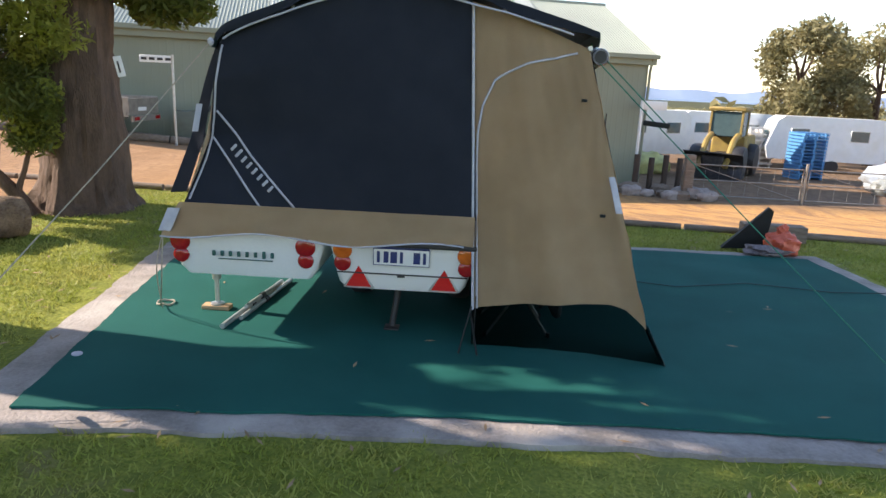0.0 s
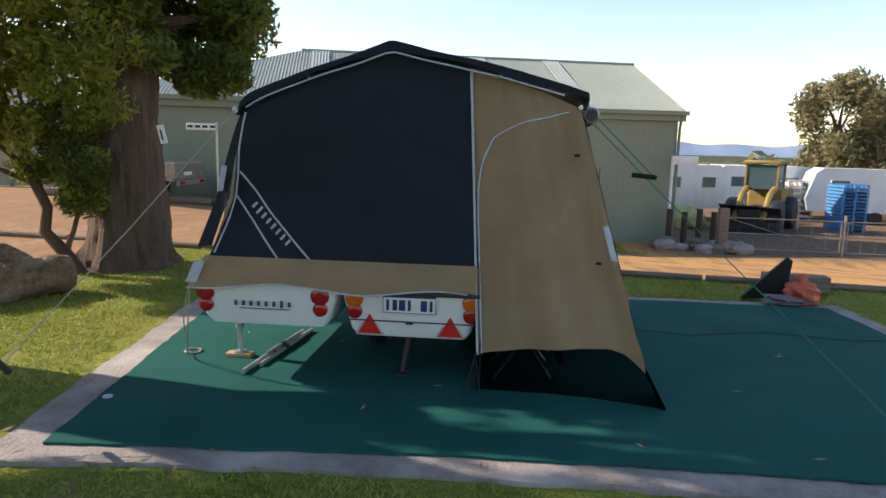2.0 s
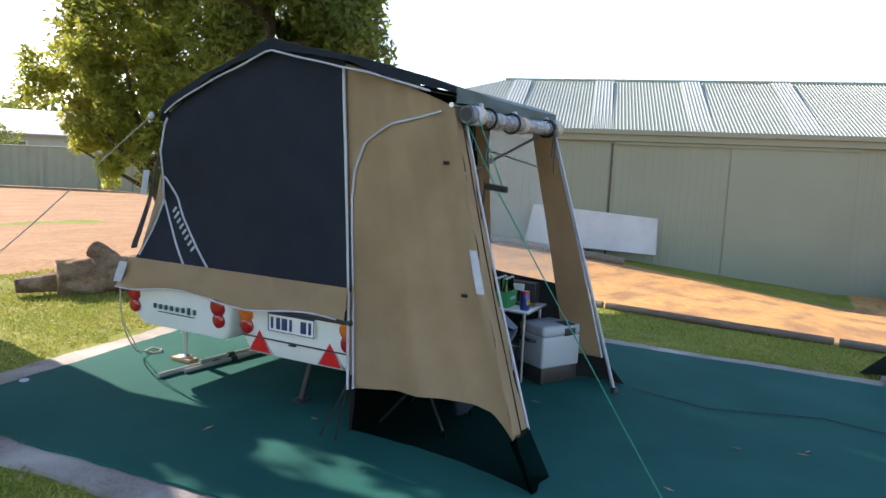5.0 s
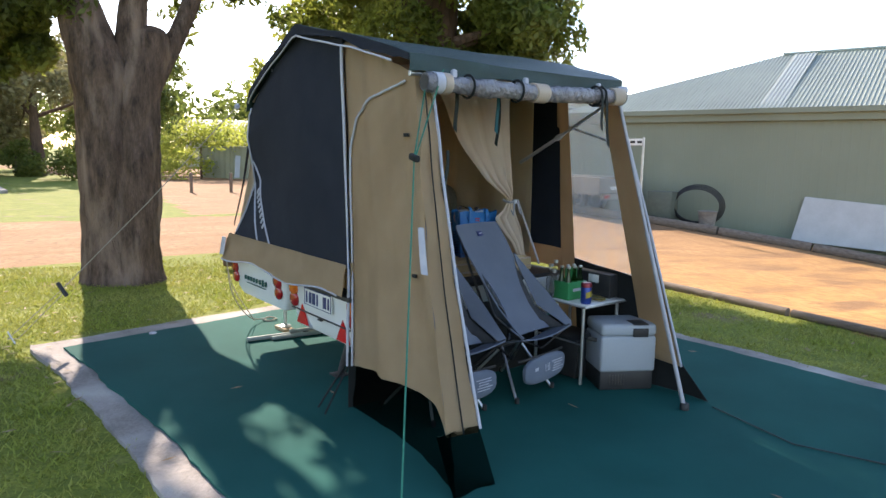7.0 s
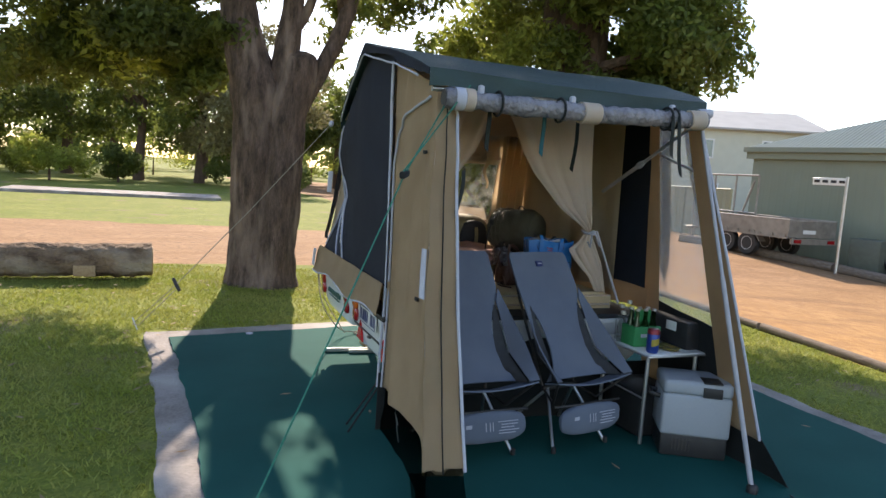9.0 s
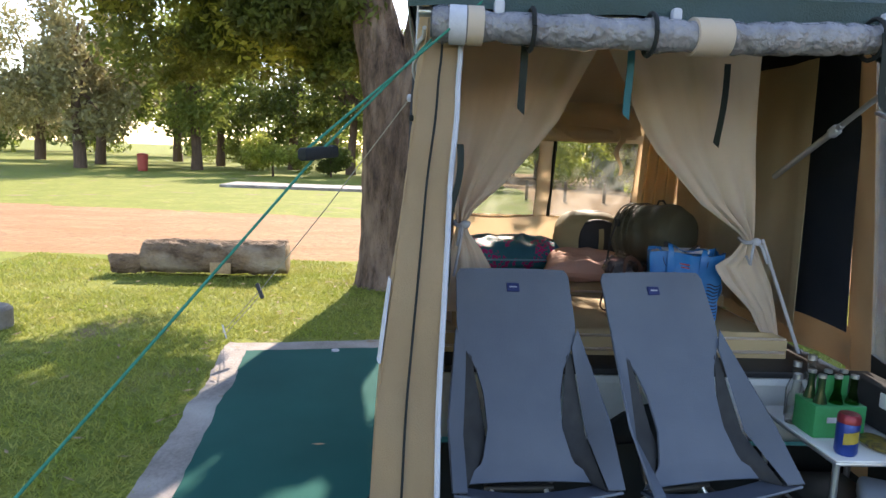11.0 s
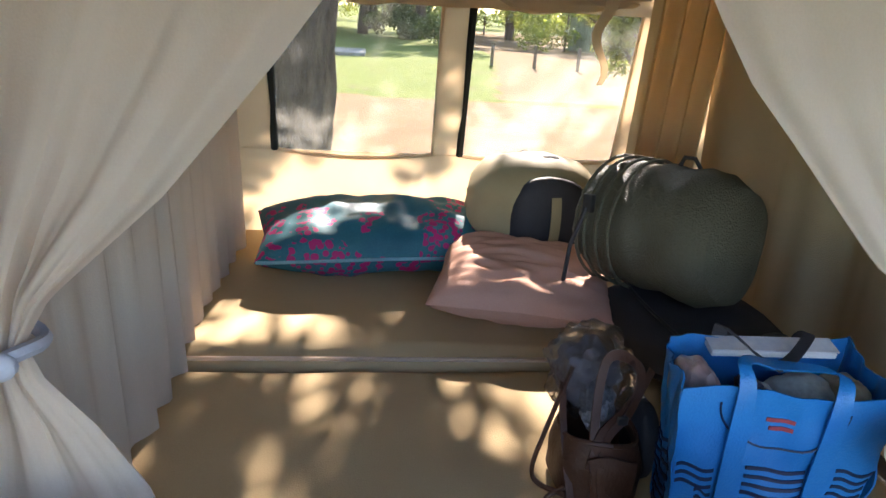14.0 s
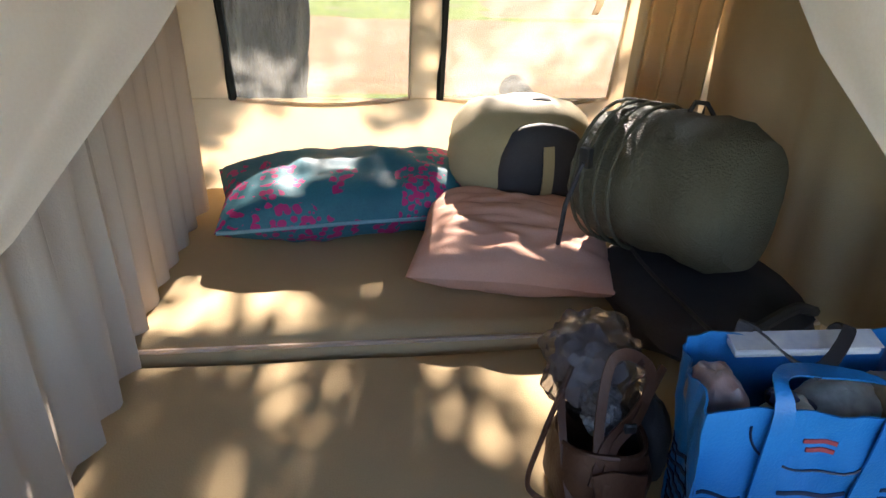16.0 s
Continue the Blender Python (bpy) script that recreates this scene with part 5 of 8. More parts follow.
pil = thing("pillow", (-1.12, 5.07, 0.85), "teal pillow with pink flowers at the head of the bed", "pillow", "pillows")
place = Matrix.Translation((-1.115, 5.1, 0.935)) @ pose(0, 0, 0, 8, 0, 97)
part("cover", moved(pillow_shape((0.8, 0.37, 0.19), 44, 26, 3, 0.022), place), floral(), pil)
seam = [place @ Vector(p) for p in [(-0.395, -0.182, 0), (-0.2, -0.178, 0), (0, -0.175, 0), (0.2, -0.178, 0), (0.395, -0.182, 0)]]
part("piping", tube(seam, 0.006, 6), mat("pale_blue_piping", (0.2, 0.42, 0.5), None, 0.7), pil, "pale blue piping")
M_PINK = mat("dusty_pink_cloth", (0.58, 0.32, 0.24), (0.64, 0.38, 0.3), 0.85, 5, 260, 0.2, spec=0.15)
pil2 = thing("pillow", (-0.78, 5.52, 0.83), "small crumpled dusty pink pillow on the bed", "pillow", "pillows")
part("cover", moved(pillow_shape((0.44, 0.5, 0.16), 50, 44, 9, 0.02), Matrix.Translation((-0.8, 5.5, 0.915)) @ pose(0, 0, 0, 0, 5, -14)), M_PINK, pil2)

# tan and black stuffed bag
M_TAN = mat("tan_bag_cloth", (0.3, 0.24, 0.13), (0.35, 0.29, 0.17), 0.7, 6, 240, 0.2)
M_CHAR = mat("charcoal_cloth", (0.025, 0.024, 0.03), (0.04, 0.038, 0.045), 0.7, 8, 240, 0.2)
M_OLIVE = mat("olive_nylon", (0.075, 0.07, 0.045), (0.1, 0.095, 0.065), 0.5, 9, 200, 0.6, spec=0.4, depth=0.04)
duf = thing("stuff_bag", (-1.13, 5.6, 0.85), "stuffed tan bag with a charcoal centre and tan strap", "bag")
part("body", bag((-1.13, 5.58, 1.035), (0.34, 0.43, 0.35), 2.7, 32, 20, 0.05, seed=2, flat=0.1), M_TAN, duf)
part("centre_panel", bag((-0.985, 5.605, 1.03), (0.08, 0.25, 0.28), 2.6, 30, 18, 0.03, seed=2), M_CHAR, duf, "charcoal panel")
part("strap", sheet(lambda u, v: (-1.118 + 0.186 * math.sin(lerp(0.35, 1.9, v)), 5.615 + lerp(-0.015, 0.015, u), 1.035 + 0.175 * math.cos(lerp(0.35, 1.9, v))), 3, 14, 0.006), M_TAN, duf, "tan webbing strap")
part("drawcord", bag((-1.1, 5.62, 1.2), (0.05, 0.07, 0.035), 2, 12, 8, 0.2), M_CHAR, duf)

# olive sleeping bag roll on a black bag
dark = thing("black_bag", (-0.52, 5.93, 0.82), "slumped black holdall under the sleeping bag", "bag")
part("body", bag((-0.54, 5.88, 0.89), (0.52, 0.4, 0.17), 2.8, 30, 16, 0.12, seed=4, flat=0.1), M_CHAR, dark)
part("strap", tube(flow([(-0.3, 5.76, 0.9), (-0.24, 5.8, 0.96), (-0.3, 5.95, 0.985), (-0.36, 6.05, 0.94)]), 0.012, 7), M_BLACK, dark, "black webbing handle")
part("zip", tube(flow([(-0.75, 5.76, 0.955), (-0.5, 5.74, 0.97), (-0.28, 5.78, 0.95)]), 0.005, 6), M_DARKMETAL, dark, "dark zip")
rollm = Matrix.Translation((-0.62, 5.82, 1.13)) @ pose(0, 0, 0, 0, -4, 32) @ Matrix.Scale(0.94, 4)
srl = thing("sleeping_bag", (-0.6, 5.87, 0.97), "rolled olive green sleeping bag in a compression sack", "sleeping bag")
pr = [(0.0, -0.235), (0.09, -0.23), (0.15, -0.2), (0.172, -0.14), (0.166, -0.08), (0.178, -0.02), (0.17, 0.04), (0.181, 0.1), (0.178, 0.15), (0.15, 0.205), (0.09, 0.225), (0, 0.232)]
fine = np.linspace(0, len(pr) - 1, 45)
pr = [(float(np.interp(t, range(len(pr)), [q[0] for q in pr])), float(np.interp(t, range(len(pr)), [q[1] for q in pr]))) for t in fine]
g = lathe(pr, seg=90)
def crumple(p):
    """Gathers that run lengthwise near the cinched end, soft dents elsewhere."""
    q = Vector(p)
    a = math.atan2(q.y, q.x)
    k = 0.05 * noise.noise(q * 7) + 0.02 * noise.noise(q * 22)
    k += 0.03 * max(0.0, -q.z / 0.235) * math.sin(a * 17 + 3 * noise.noise(q * 9))
    return tuple(Vector((q.x * (1 + k), q.y * (1 + k), q.z * (1 + 0.05 * noise.noise(q * 7)))))


g = ([crumple(p) for p in g[0]], g[1])
part("sack", moved(g, rollm @ pose(0, 0, 0, 0, 90, 0)), M_OLIVE, srl)
for t in (-0.17, -0.14, -0.1, -0.06):
    part("strap", moved(tube([(t, 0.184 * math.cos(a), 0.184 * math.sin(a)) for a in np.linspace(0, 2 * math.pi, 30)], 0.005, 6), rollm), M_OLIVE, srl, "olive compression strap")
part("buckle", moved(box((-0.14, -0.17, 0.07), (0.03, 0.02, 0.05), 0.004), rollm), M_BLACK, srl)
part("grab_loop", moved(tube([(0.0, 0.02, 0.17), (0.015, 0.02, 0.2), (0.045, 0.02, 0.2), (0.065, 0.02, 0.175)], 0.006, 6), rollm), M_BLACK, srl)
part("strap", moved(tube([(-0.14, -0.18, 0.06), (-0.17, -0.2, -0.05), (-0.18, -0.21, -0.17)], 0.006, 6), rollm), M_CHAR, srl, "hanging strap end")

# brown leather rucksack
M_LEATHER = mat("brown_leather", (0.07, 0.026, 0.014), (0.11, 0.045, 0.024), 0.5, 9, 120, 0.3, spec=0.5)
M_SMOKY = clear("smoky_plastic_film", (0.66, 0.66, 0.7), 0.17, 0.15)
M_GREYCLOTH = mat("grey_blue_scarf_cloth", (0.2, 0.19, 0.21), (0.34, 0.3, 0.3), 0.85, 9, 200, 0.3)
pk = thing("rucksack", (-0.05, 5.45, 0.80), "brown leather rucksack with a plastic bag stuffed in its top", "rucksack")
M_FOIL = mat("crinkled_white_paper", (0.5, 0.5, 0.52), (0.16, 0.17, 0.2), 0.35, 45, 120, 0.8, depth=0.03)


def ribbon(pts, w, th=0.004, n=8):
    """A flat strap along the points, its face turned to the tent's front."""
    run = flow(pts, n)

    def f(u, v):
        k = v * (len(run) - 1)
        i = min(int(k), len(run) - 2)
        d = (run[min(i + 2, len(run) - 1)] - run[max(i - 1, 0)]).normalized()
        side = d.cross(Vector((1, 0, 0.35)))
        side = side.normalized() if side.length > 0.05 else Vector((0, 1, 0))
        return tuple(run[i].lerp(run[i + 1], k - i) + side * lerp(-w / 2, w / 2, u))
    return sheet(f, 3, len(run) * 2, th)


def sack(c, s, z0, z1, seed):
    """An upright soft leather sack, open at the top, a little slumped."""
    def f(u, v):
        a = 2 * math.pi * u
        k = curve([(0, 0.82), (0.12, 1.0), (0.6, 1.0), (0.85, 0.92), (1, 0.86)], v)
        q = (abs(math.cos(a)) ** 3 + abs(math.sin(a)) ** 3) ** (-1 / 3)
        wr = 1 + 0.05 * noise.noise(Vector((math.cos(a) * 1.6 + seed, math.sin(a) * 1.6, v * 2))) + 0.03 * math.sin(7 * a + 3 * v) * v
        return c[0] + s[0] * q * k * wr * math.cos(a), c[1] + s[1] * q * k * wr * math.sin(a), lerp(z0, z1, v) + 0.01 * math.sin(a * 2 + seed) * v
    return sheet(f, 48, 16, 0.005)


body_ = part("body", sack((-0.06, 5.455), (0.085, 0.095), 0.803, 0.935, 2), M_LEATHER, pk)
part("base", box((-0.06, 5.455, 0.808), (0.14, 0.16, 0.008), 0.003), M_LEATHER, body_)
part("rim", tube([(-0.06 + 0.078 * math.cos(a), 5.455 + 0.088 * math.sin(a), 0.936 + 0.01 * math.sin(2 * a + 2)) for a in np.linspace(0, 2 * math.pi, 30)], 0.005, 6), M_LEATHER, body_, "stitched leather rim")
part("front_flap", sheet(lambda u, v: (0.03 + 0.008 * math.sin(math.pi * v), lerp(5.4, 5.425, v) + u * lerp(0.11, 0.075, v), lerp(0.925, 0.83, v) + 0.006 * math.sin(u * 5)), 8, 8, 0.005), M_LEATHER, body_, "brown leather front flap")
part("side_pocket", bag((-0.09, 5.575, 0.885), (0.12, 0.07, 0.16), 2.8, 20, 14, 0.1, seed=9, flat=0.1), M_CHAR, pk, "dark mesh side pocket")
part("plastic_bag", bag((-0.14, 5.46, 1.005), (0.19, 0.2, 0.18), 2.3, 56, 44, 0.26, seed=10), M_SMOKY, pk, "crumpled smoky plastic bag")
part("cloth", bag((-0.15, 5.45, 1.0), (0.12, 0.14, 0.12), 2.3, 40, 30, 0.3, seed=12), M_GREYCLOTH, pk, "crumpled grey cloth")
part("paper_ball", bag((-0.075, 5.455, 0.965), (0.07, 0.07, 0.1), 2.2, 36, 28, 0.35, seed=14), M_FOIL, pk, "crinkled white wrapper")
part("shoulder_strap", ribbon([(0.03, 5.42, 0.812), (0.035, 5.42, 0.87), (-0.01, 5.423, 0.969), (-0.05, 5.444, 1.07), (-0.06, 5.479, 1.09), (-0.06, 5.532, 1.06), (-0.05, 5.533, 1.016), (-0.03, 5.497, 0.984), (0.0, 5.436, 0.955), (0.03, 5.405, 0.9)], 0.02), M_LEATHER, pk, "brown leather strap")
part("shoulder_strap", ribbon([(-0.08, 5.575, 1.045), (-0.06, 5.545, 1.012), (-0.02, 5.5, 0.985), (0.0, 5.452, 0.95), (0.035, 5.427, 0.912), (0.04, 5.435, 0.86), (0.042, 5.462, 0.835)], 0.016), M_LEATHER, pk, "brown leather strap")
part("buckle", box((-0.012, 5.485, 0.978), (0.008, 0.026, 0.02), 0.003, 1), M_DARKMETAL, pk, "dark strap buckle")
part("handle", ribbon([(-0.11, 5.38, 1.0), (-0.05, 5.37, 0.94), (0.0, 5.372, 0.87), (0.04, 5.378, 0.812)], 0.016), M_LEATHER, pk, "brown leather handle")
part("drawstring", tube(flow([(-0.1, 5.395, 1.04), (-0.06, 5.333, 0.921), (-0.04, 5.305, 0.855), (-0.03, 5.319, 0.825), (0.01, 5.368, 0.83)]), 0.0055, 6), M_LEATHER, pk, "thin leather drawstring")
part("drawstring", tube(flow([(0.0, 5.37, 0.84), (0.0, 5.33, 0.812), (0.05, 5.32, 0.808), (0.1, 5.35, 0.808), (0.14, 5.37, 0.808)]), 0.0055, 6), M_LEATHER, pk, "thin leather drawstring")

pk.matrix_basis = pose(-0.05, 5.477, 0.80) @ Matrix.Diagonal((1.0, 0.8, 0.94, 1))

# blue shopping bag
M_BLUEBAG = mat("blue_woven_plastic", (0.005, 0.12, 0.35), (0.01, 0.16, 0.42), 0.38, 9, 260, 0.25, spec=0.4, dirt=(0.01, 0.11, 0.38), depth=0.01)
sb = thing("shopping_bag", (0.1, 5.67, 0.8), "bright blue woven plastic shopping bag filled with odds and ends", "bag")
ca = [Vector((0.152, 5.512, 0)), Vector((-0.005, 5.56, 0)), Vector((-0.01, 5.885, 0)), Vector((0.17, 5.85, 0))]
cc = sum(ca, Vector()) / 4


def bag_wall(i):
    a, b = ca[i], ca[(i + 1) % 4]

    def f(u, v):
        p = a.lerp(b, u)
        q = cc.lerp(p, lerp(0.86, 1.0, v))
        out = (q - cc).normalized() * (0.014 * noise.noise(Vector((u * 3 + i * 7, v * 3, 3))) + 0.006 * noise.noise(Vector((u * 9 + i * 7, v * 7, 3))))
        return q.x + out.x, q.y + out.y, lerp(0.802, 1.13 + 0.01 * math.sin(u * 6 + i), v)
    return f


for i in range(4):
    part("side_panel", sheet(bag_wall(i), 30, 26, 0.003), M_BLUEBAG, sb)
part("base", box((cc.x, cc.y, 0.806), (0.16, 0.22, 0.008), 0.003, 1, pose(0, 0, 0, 0, 0, -17)), M_BLUEBAG, sb)
M_DARKBLUE = mat("dark_blue_print", (0.006, 0.012, 0.05), None, 0.5, 20, 100, 0)
fw = bag_wall(3)


def printed(w_, u0, u1, v0, v1, wave, n=16, th=0.002):
    """A printed stripe that lies on one wall of the bag."""
    def f(u, v):
        p = Vector(w_(lerp(u0, u1, u), lerp(v0, v1, v) + wave * math.sin(u * 5 + u0 * 9)))
        o = p - cc
        o.z = 0
        return tuple(p + o.normalized() * 0.0032)
    return sheet(f, n, 2, th)


for r in range(12):
    for u0, u1 in ((0.02, 0.2), (0.34, 0.64), (0.78, 0.98)):
        if (r, u0) in ((4, 0.34), (5, 0.34), (7, 0.78), (8, 0.78)):
            u1 = lerp(u0, u1, 0.4)
        part("print_bar", printed(fw, u0, u1, 0.06 + 0.047 * r, 0.078 + 0.047 * r, 0.012 if u0 == 0.34 else -0.02), M_DARKBLUE, sb, "dark blue printed stripe")
for k in range(2):
    part("print_bar", printed(fw, 0.46, 0.6 - 0.02 * k, 0.845 - 0.045 * k, 0.865 - 0.045 * k, 0.0), mat("red_print", (0.35, 0.05, 0.06), None, 0.5, 20, 100, 0), sb, "small red printed bar")
ring_ = []
for i in range(25):
    a = math.pi * (1 + i / 24)
    p = Vector(fw(0.52 + 0.3 * math.cos(a), 0.92 + 0.22 * math.sin(a)))
    o = p - cc
    o.z = 0
    ring_.append(p + o.normalized() * 0.004)
part("print_ring", tube(ring_, 0.0018, 5), M_DARKBLUE, sb, "dark blue printed arc")
lw = bag_wall(0)
for r in range(9):
    part("print_bar", printed(lw, 0.12, 0.88, 0.08 + 0.06 * r, 0.098 + 0.06 * r, 0.015), M_DARKBLUE, sb, "dark blue printed stripe")
for w_, m_ in ((bag_wall(3), M_BLUEBAG), (bag_wall(1), M_CHAR)):
    a, b = Vector(w_(0.28, 1)), Vector(w_(0.72, 1))
    inn = (cc - (a + b) / 2)
    inn.z = 0
    inn.normalize()
    o_ = -inn * 0.006
    run = flow([Vector(w_(0.27, 0.1)) + o_ * 1.4, Vector(w_(0.275, 0.55)) + o_ * 1.4, a + o_ * 1.4, a + inn * 0.03 + Vector((0, 0, 0.03)), (a + b) / 2 + inn * 0.09 + Vector((0, 0, 0.0)), b + inn * 0.03 + Vector((0, 0, 0.03)), b + o_ * 1.4, Vector(w_(0.725, 0.55)) + o_ * 1.4, Vector(w_(0.73, 0.1)) + o_ * 1.4])
    side = (b - a).normalized()

    def web(u, v):
        i = min(int(v * (len(run) - 1)), len(run) - 2)
        p = run[i].lerp(run[i + 1], v * (len(run) - 1) - i)
        flat = side * lerp(-0.016, 0.016, u) if abs(v - 0.5) > 0.3 else side.lerp(inn, 1 - abs(v - 0.5) / 0.3) * lerp(-0.016, 0.016, u)
        return tuple(p + flat)
    part("handle", sheet(web, 3, 36, 0.003), m_, sb, "flat woven bag handle")
M_PAPER = mat("white_paper", (0.72, 0.72, 0.74), (0.6, 0.6, 0.62), 0.6, 9, 60, 0.05)
bk = thing("magazine", (0.0, 5.73, 1.1), "white magazine lying in the top of the blue shopping bag", "magazine")
part("pages", box((0.006, 5.735, 1.122), (0.035, 0.22, 0.012), 0.003, 1, pose(0, 0, 0, 0, 14, -2)), M_PAPER, bk)
part("cover", box((0.006, 5.735, 1.1305), (0.037, 0.224, 0.003), 0.001, 1, pose(0, 0, 0, 0, 14, -2)), mat("printed_cover", (0.35, 0.36, 0.45), (0.62, 0.6, 0.6), 0.35, 14, 50, 0), bk, "printed magazine cover")
for i, (o_, s_, tl, c_, lab) in enumerate((
        ((0.075, 5.575, 1.075), (0.1, 0.07, 0.12), (10, 0, -10), (0.5, 0.33, 0.3), "pink printed packet in the blue shopping bag"),
        ((0.115, 5.66, 1.055), (0.06, 0.08, 0.11), (25, 10, 0), (0.62, 0.58, 0.48), "cream carton in the blue shopping bag"),
        ((0.085, 5.745, 1.065), (0.09, 0.13, 0.09), (0, 12, 14), (0.4, 0.42, 0.4), "pale green and mauve packet in the blue shopping bag"),
        ((0.1, 5.69, 1.08), (0.03, 0.17, 0.035), (-32, 0, 8), (0.02, 0.022, 0.06), "navy umbrella sleeve in the blue shopping bag"),
        ((0.09, 5.82, 1.06), (0.1, 0.06, 0.1), (0, -8, -12), (0.42, 0.33, 0.2), "tan carton in the blue shopping bag"))):
    it = thing("packet", (o_[0], o_[1], 0.9), lab, "packet", "bag contents")
    part("wrapper", bag(o_, s_, 4.5 if i in (1, 4) else 3, 26, 18, 0.1, pose(0, 0, 0, *tl), i + 3), mat("packet_print", c_, tuple(q * 0.45 for q in c_), 0.35, 26, 70, 0.1), it)


# ---- camp furniture under the awning ----
def chair(loc, turn, label):
    ob = thing("camp_chair", (0, 0, 0), label, "camp chair", "camp chairs")

    def back(u, v):
        z = curve([(0, 0.40), (0.15, 0.45), (0.55, 0.72), (1, 1.06)], v)
        x = curve([(0, 0.47), (0.15, 0.42), (0.55, 0.23), (1, 0.0)], v)
        w = curve([(0, 0.5), (0.07, 0.42), (0.16, 0.32), (0.3, 0.27), (0.45, 0.285), (0.56, 0.33), (0.68, 0.44), (0.75, 0.46), (0.97, 0.45), (1, 0.42)], v)
        return x + 0.02 * (2 * u - 1) ** 2 - 0.015, (u - 0.5) * w, z
    part("backrest", sheet(back, 16, 34, 0.008), M_GREY_CLOTH, ob)

    def seat(u, v):
        w = lerp(0.5, 0.56, v)
        return lerp(0.46, 0.6, v), (u - 0.5) * w, lerp(0.385, 0.43, v) - 0.03 * math.sin(math.pi * u)
    part("seat", sheet(seat, 18, 8, 0.008), M_GREY_CLOTH, ob)
    for s in (-1, 1):
        def wing(u, v):
            t = v
            p_in = Vector((curve([(0, 0.58), (0.4, 0.36), (1, 0.2)], t), s * curve([(0, 0.235), (0.4, 0.225), (1, 0.2)], t), curve([(0, 0.43), (0.4, 0.53), (1, 0.8)], t)))
            p_out = Vector((curve([(0, 0.6), (0.4, 0.42), (1, 0.15)], t), s * curve([(0, 0.285), (0.4, 0.285), (1, 0.235)], t), curve([(0, 0.44), (0.4, 0.6), (1, 0.86)], t)))
            return p_in.lerp(p_out, u)
        part("side_wing", sheet(wing, 4, 20, 0.008), M_GREY_CLOTH, ob)

        def net(u, v):
            a = Vector((curve([(0, 0.45), (0.5, 0.33), (1, 0.22)], v), s * curve([(0, 0.21), (0.15, 0.16), (0.35, 0.135), (0.6, 0.15), (1, 0.18)], v), curve([(0, 0.40), (0.5, 0.56), (1, 0.78)], v)))
            b = Vector((curve([(0, 0.58), (0.4, 0.36), (1, 0.2)], v), s * curve([(0, 0.235), (0.4, 0.225), (1, 0.2)], v), curve([(0, 0.43), (0.4, 0.53), (1, 0.8)], v)))
            m_ = a.lerp(b, u)
            return m_.x - 0.012, m_.y, m_.z - 0.012
        part("mesh_panel", sheet(net, 5, 12, 0.003), M_MESH_CLOTH, ob, "dark mesh side panel")
        part("back_pole", tube([(0.005, s * 0.2, 1.05), (0.12, s * 0.2, 0.8), (0.3, s * 0.12, 0.3)], 0.008, 8), M_DARKMETAL, ob)
        part("seat_pole", tube([(0.59, s * 0.27, 0.43), (0.45, s * 0.17, 0.26), (0.3, s * 0.12, 0.3)], 0.008, 8), M_DARKMETAL, ob)
        leg = part("leg", tube([(0.32, s * 0.1, 0.3), (0.52, s * 0.2, 0.0)], 0.009, 8), M_METAL, ob)
        part("rubber_foot", lathe([(0.014, 0), (0.014, 0.03), (0.009, 0.035)], (0.52, s * 0.2, 0.0), 10), M_BLACK, leg)
        leg = part("leg", tube([(0.32, s * 0.1, 0.3), (0.08, s * 0.23, 0.0)], 0.009, 8), M_METAL, ob)
        part("rubber_foot", lathe([(0.014, 0), (0.014, 0.03), (0.009, 0.035)], (0.08, s * 0.23, 0.0), 10), M_BLACK, leg)
    part("hub", tube([(0.31, -0.13, 0.3), (0.31, 0.13, 0.3)], 0.014, 10), M_BLACK, ob)
    patch = part("label_patch", box((0.037, 0, 0.995), (0.012, 0.05, 0.035), 0.002, 1, pose(0, 0, 0, 0, -33, 0)), M_BLUE_INK, ob, "small navy label")
    part("label_mark", box((0.043, 0, 0.999), (0.003, 0.03, 0.006), 0.001, 1, pose(0, 0, 0, 0, -33, 0)), M_PIPING, patch)
    # storage pouch strapped to the front legs
    pouch = part("pouch", bag((0.58, 0.0, 0.2), (0.06, 0.45, 0.17), 3.2, 30, 14, 0.03, seed=3), M_GREY_CLOTH, ob, "grey oval storage pouch")
    for i in range(5):
        part("print_bar", box((0.611, 0.1 + 0.01 * (i % 2), 0.235 - i * 0.016), (0.004, 0.12 - 0.02 * (i % 3), 0.005), 0.001, 1), M_PIPING, pouch, "pale printed bar")
    part("print_bar", box((0.611, -0.13, 0.22), (0.004, 0.035, 0.02), 0.001, 1), M_PIPING, pouch, "pale printed mark")
    for y in (-0.03, -0.005, 0.012):
        part("print_bar", box((0.611, y, 0.21), (0.004, 0.005, 0.05), 0.001, 1, pose(0, 0, 0, 8, 0, 0)), M_PIPING, pouch, "pale printed bar")
    part("pouch_strap", tube([(0.55, -0.25, 0.28), (0.58, -0.1, 0.285), (0.58, 0.1, 0.285), (0.55, 0.25, 0.27)], 0.008, 6), M_BLACK, ob)
    ob.matrix_basis = pose(*loc, 0, 0, turn)
    return ob


chair((0.46, 4.84, 0.027), 3, "grey-blue cloth camp chair with mesh sides, facing out of the awning")
chair((0.455, 5.4, 0.027), 11, "grey-blue cloth camp chair with mesh sides, beside the folding table")

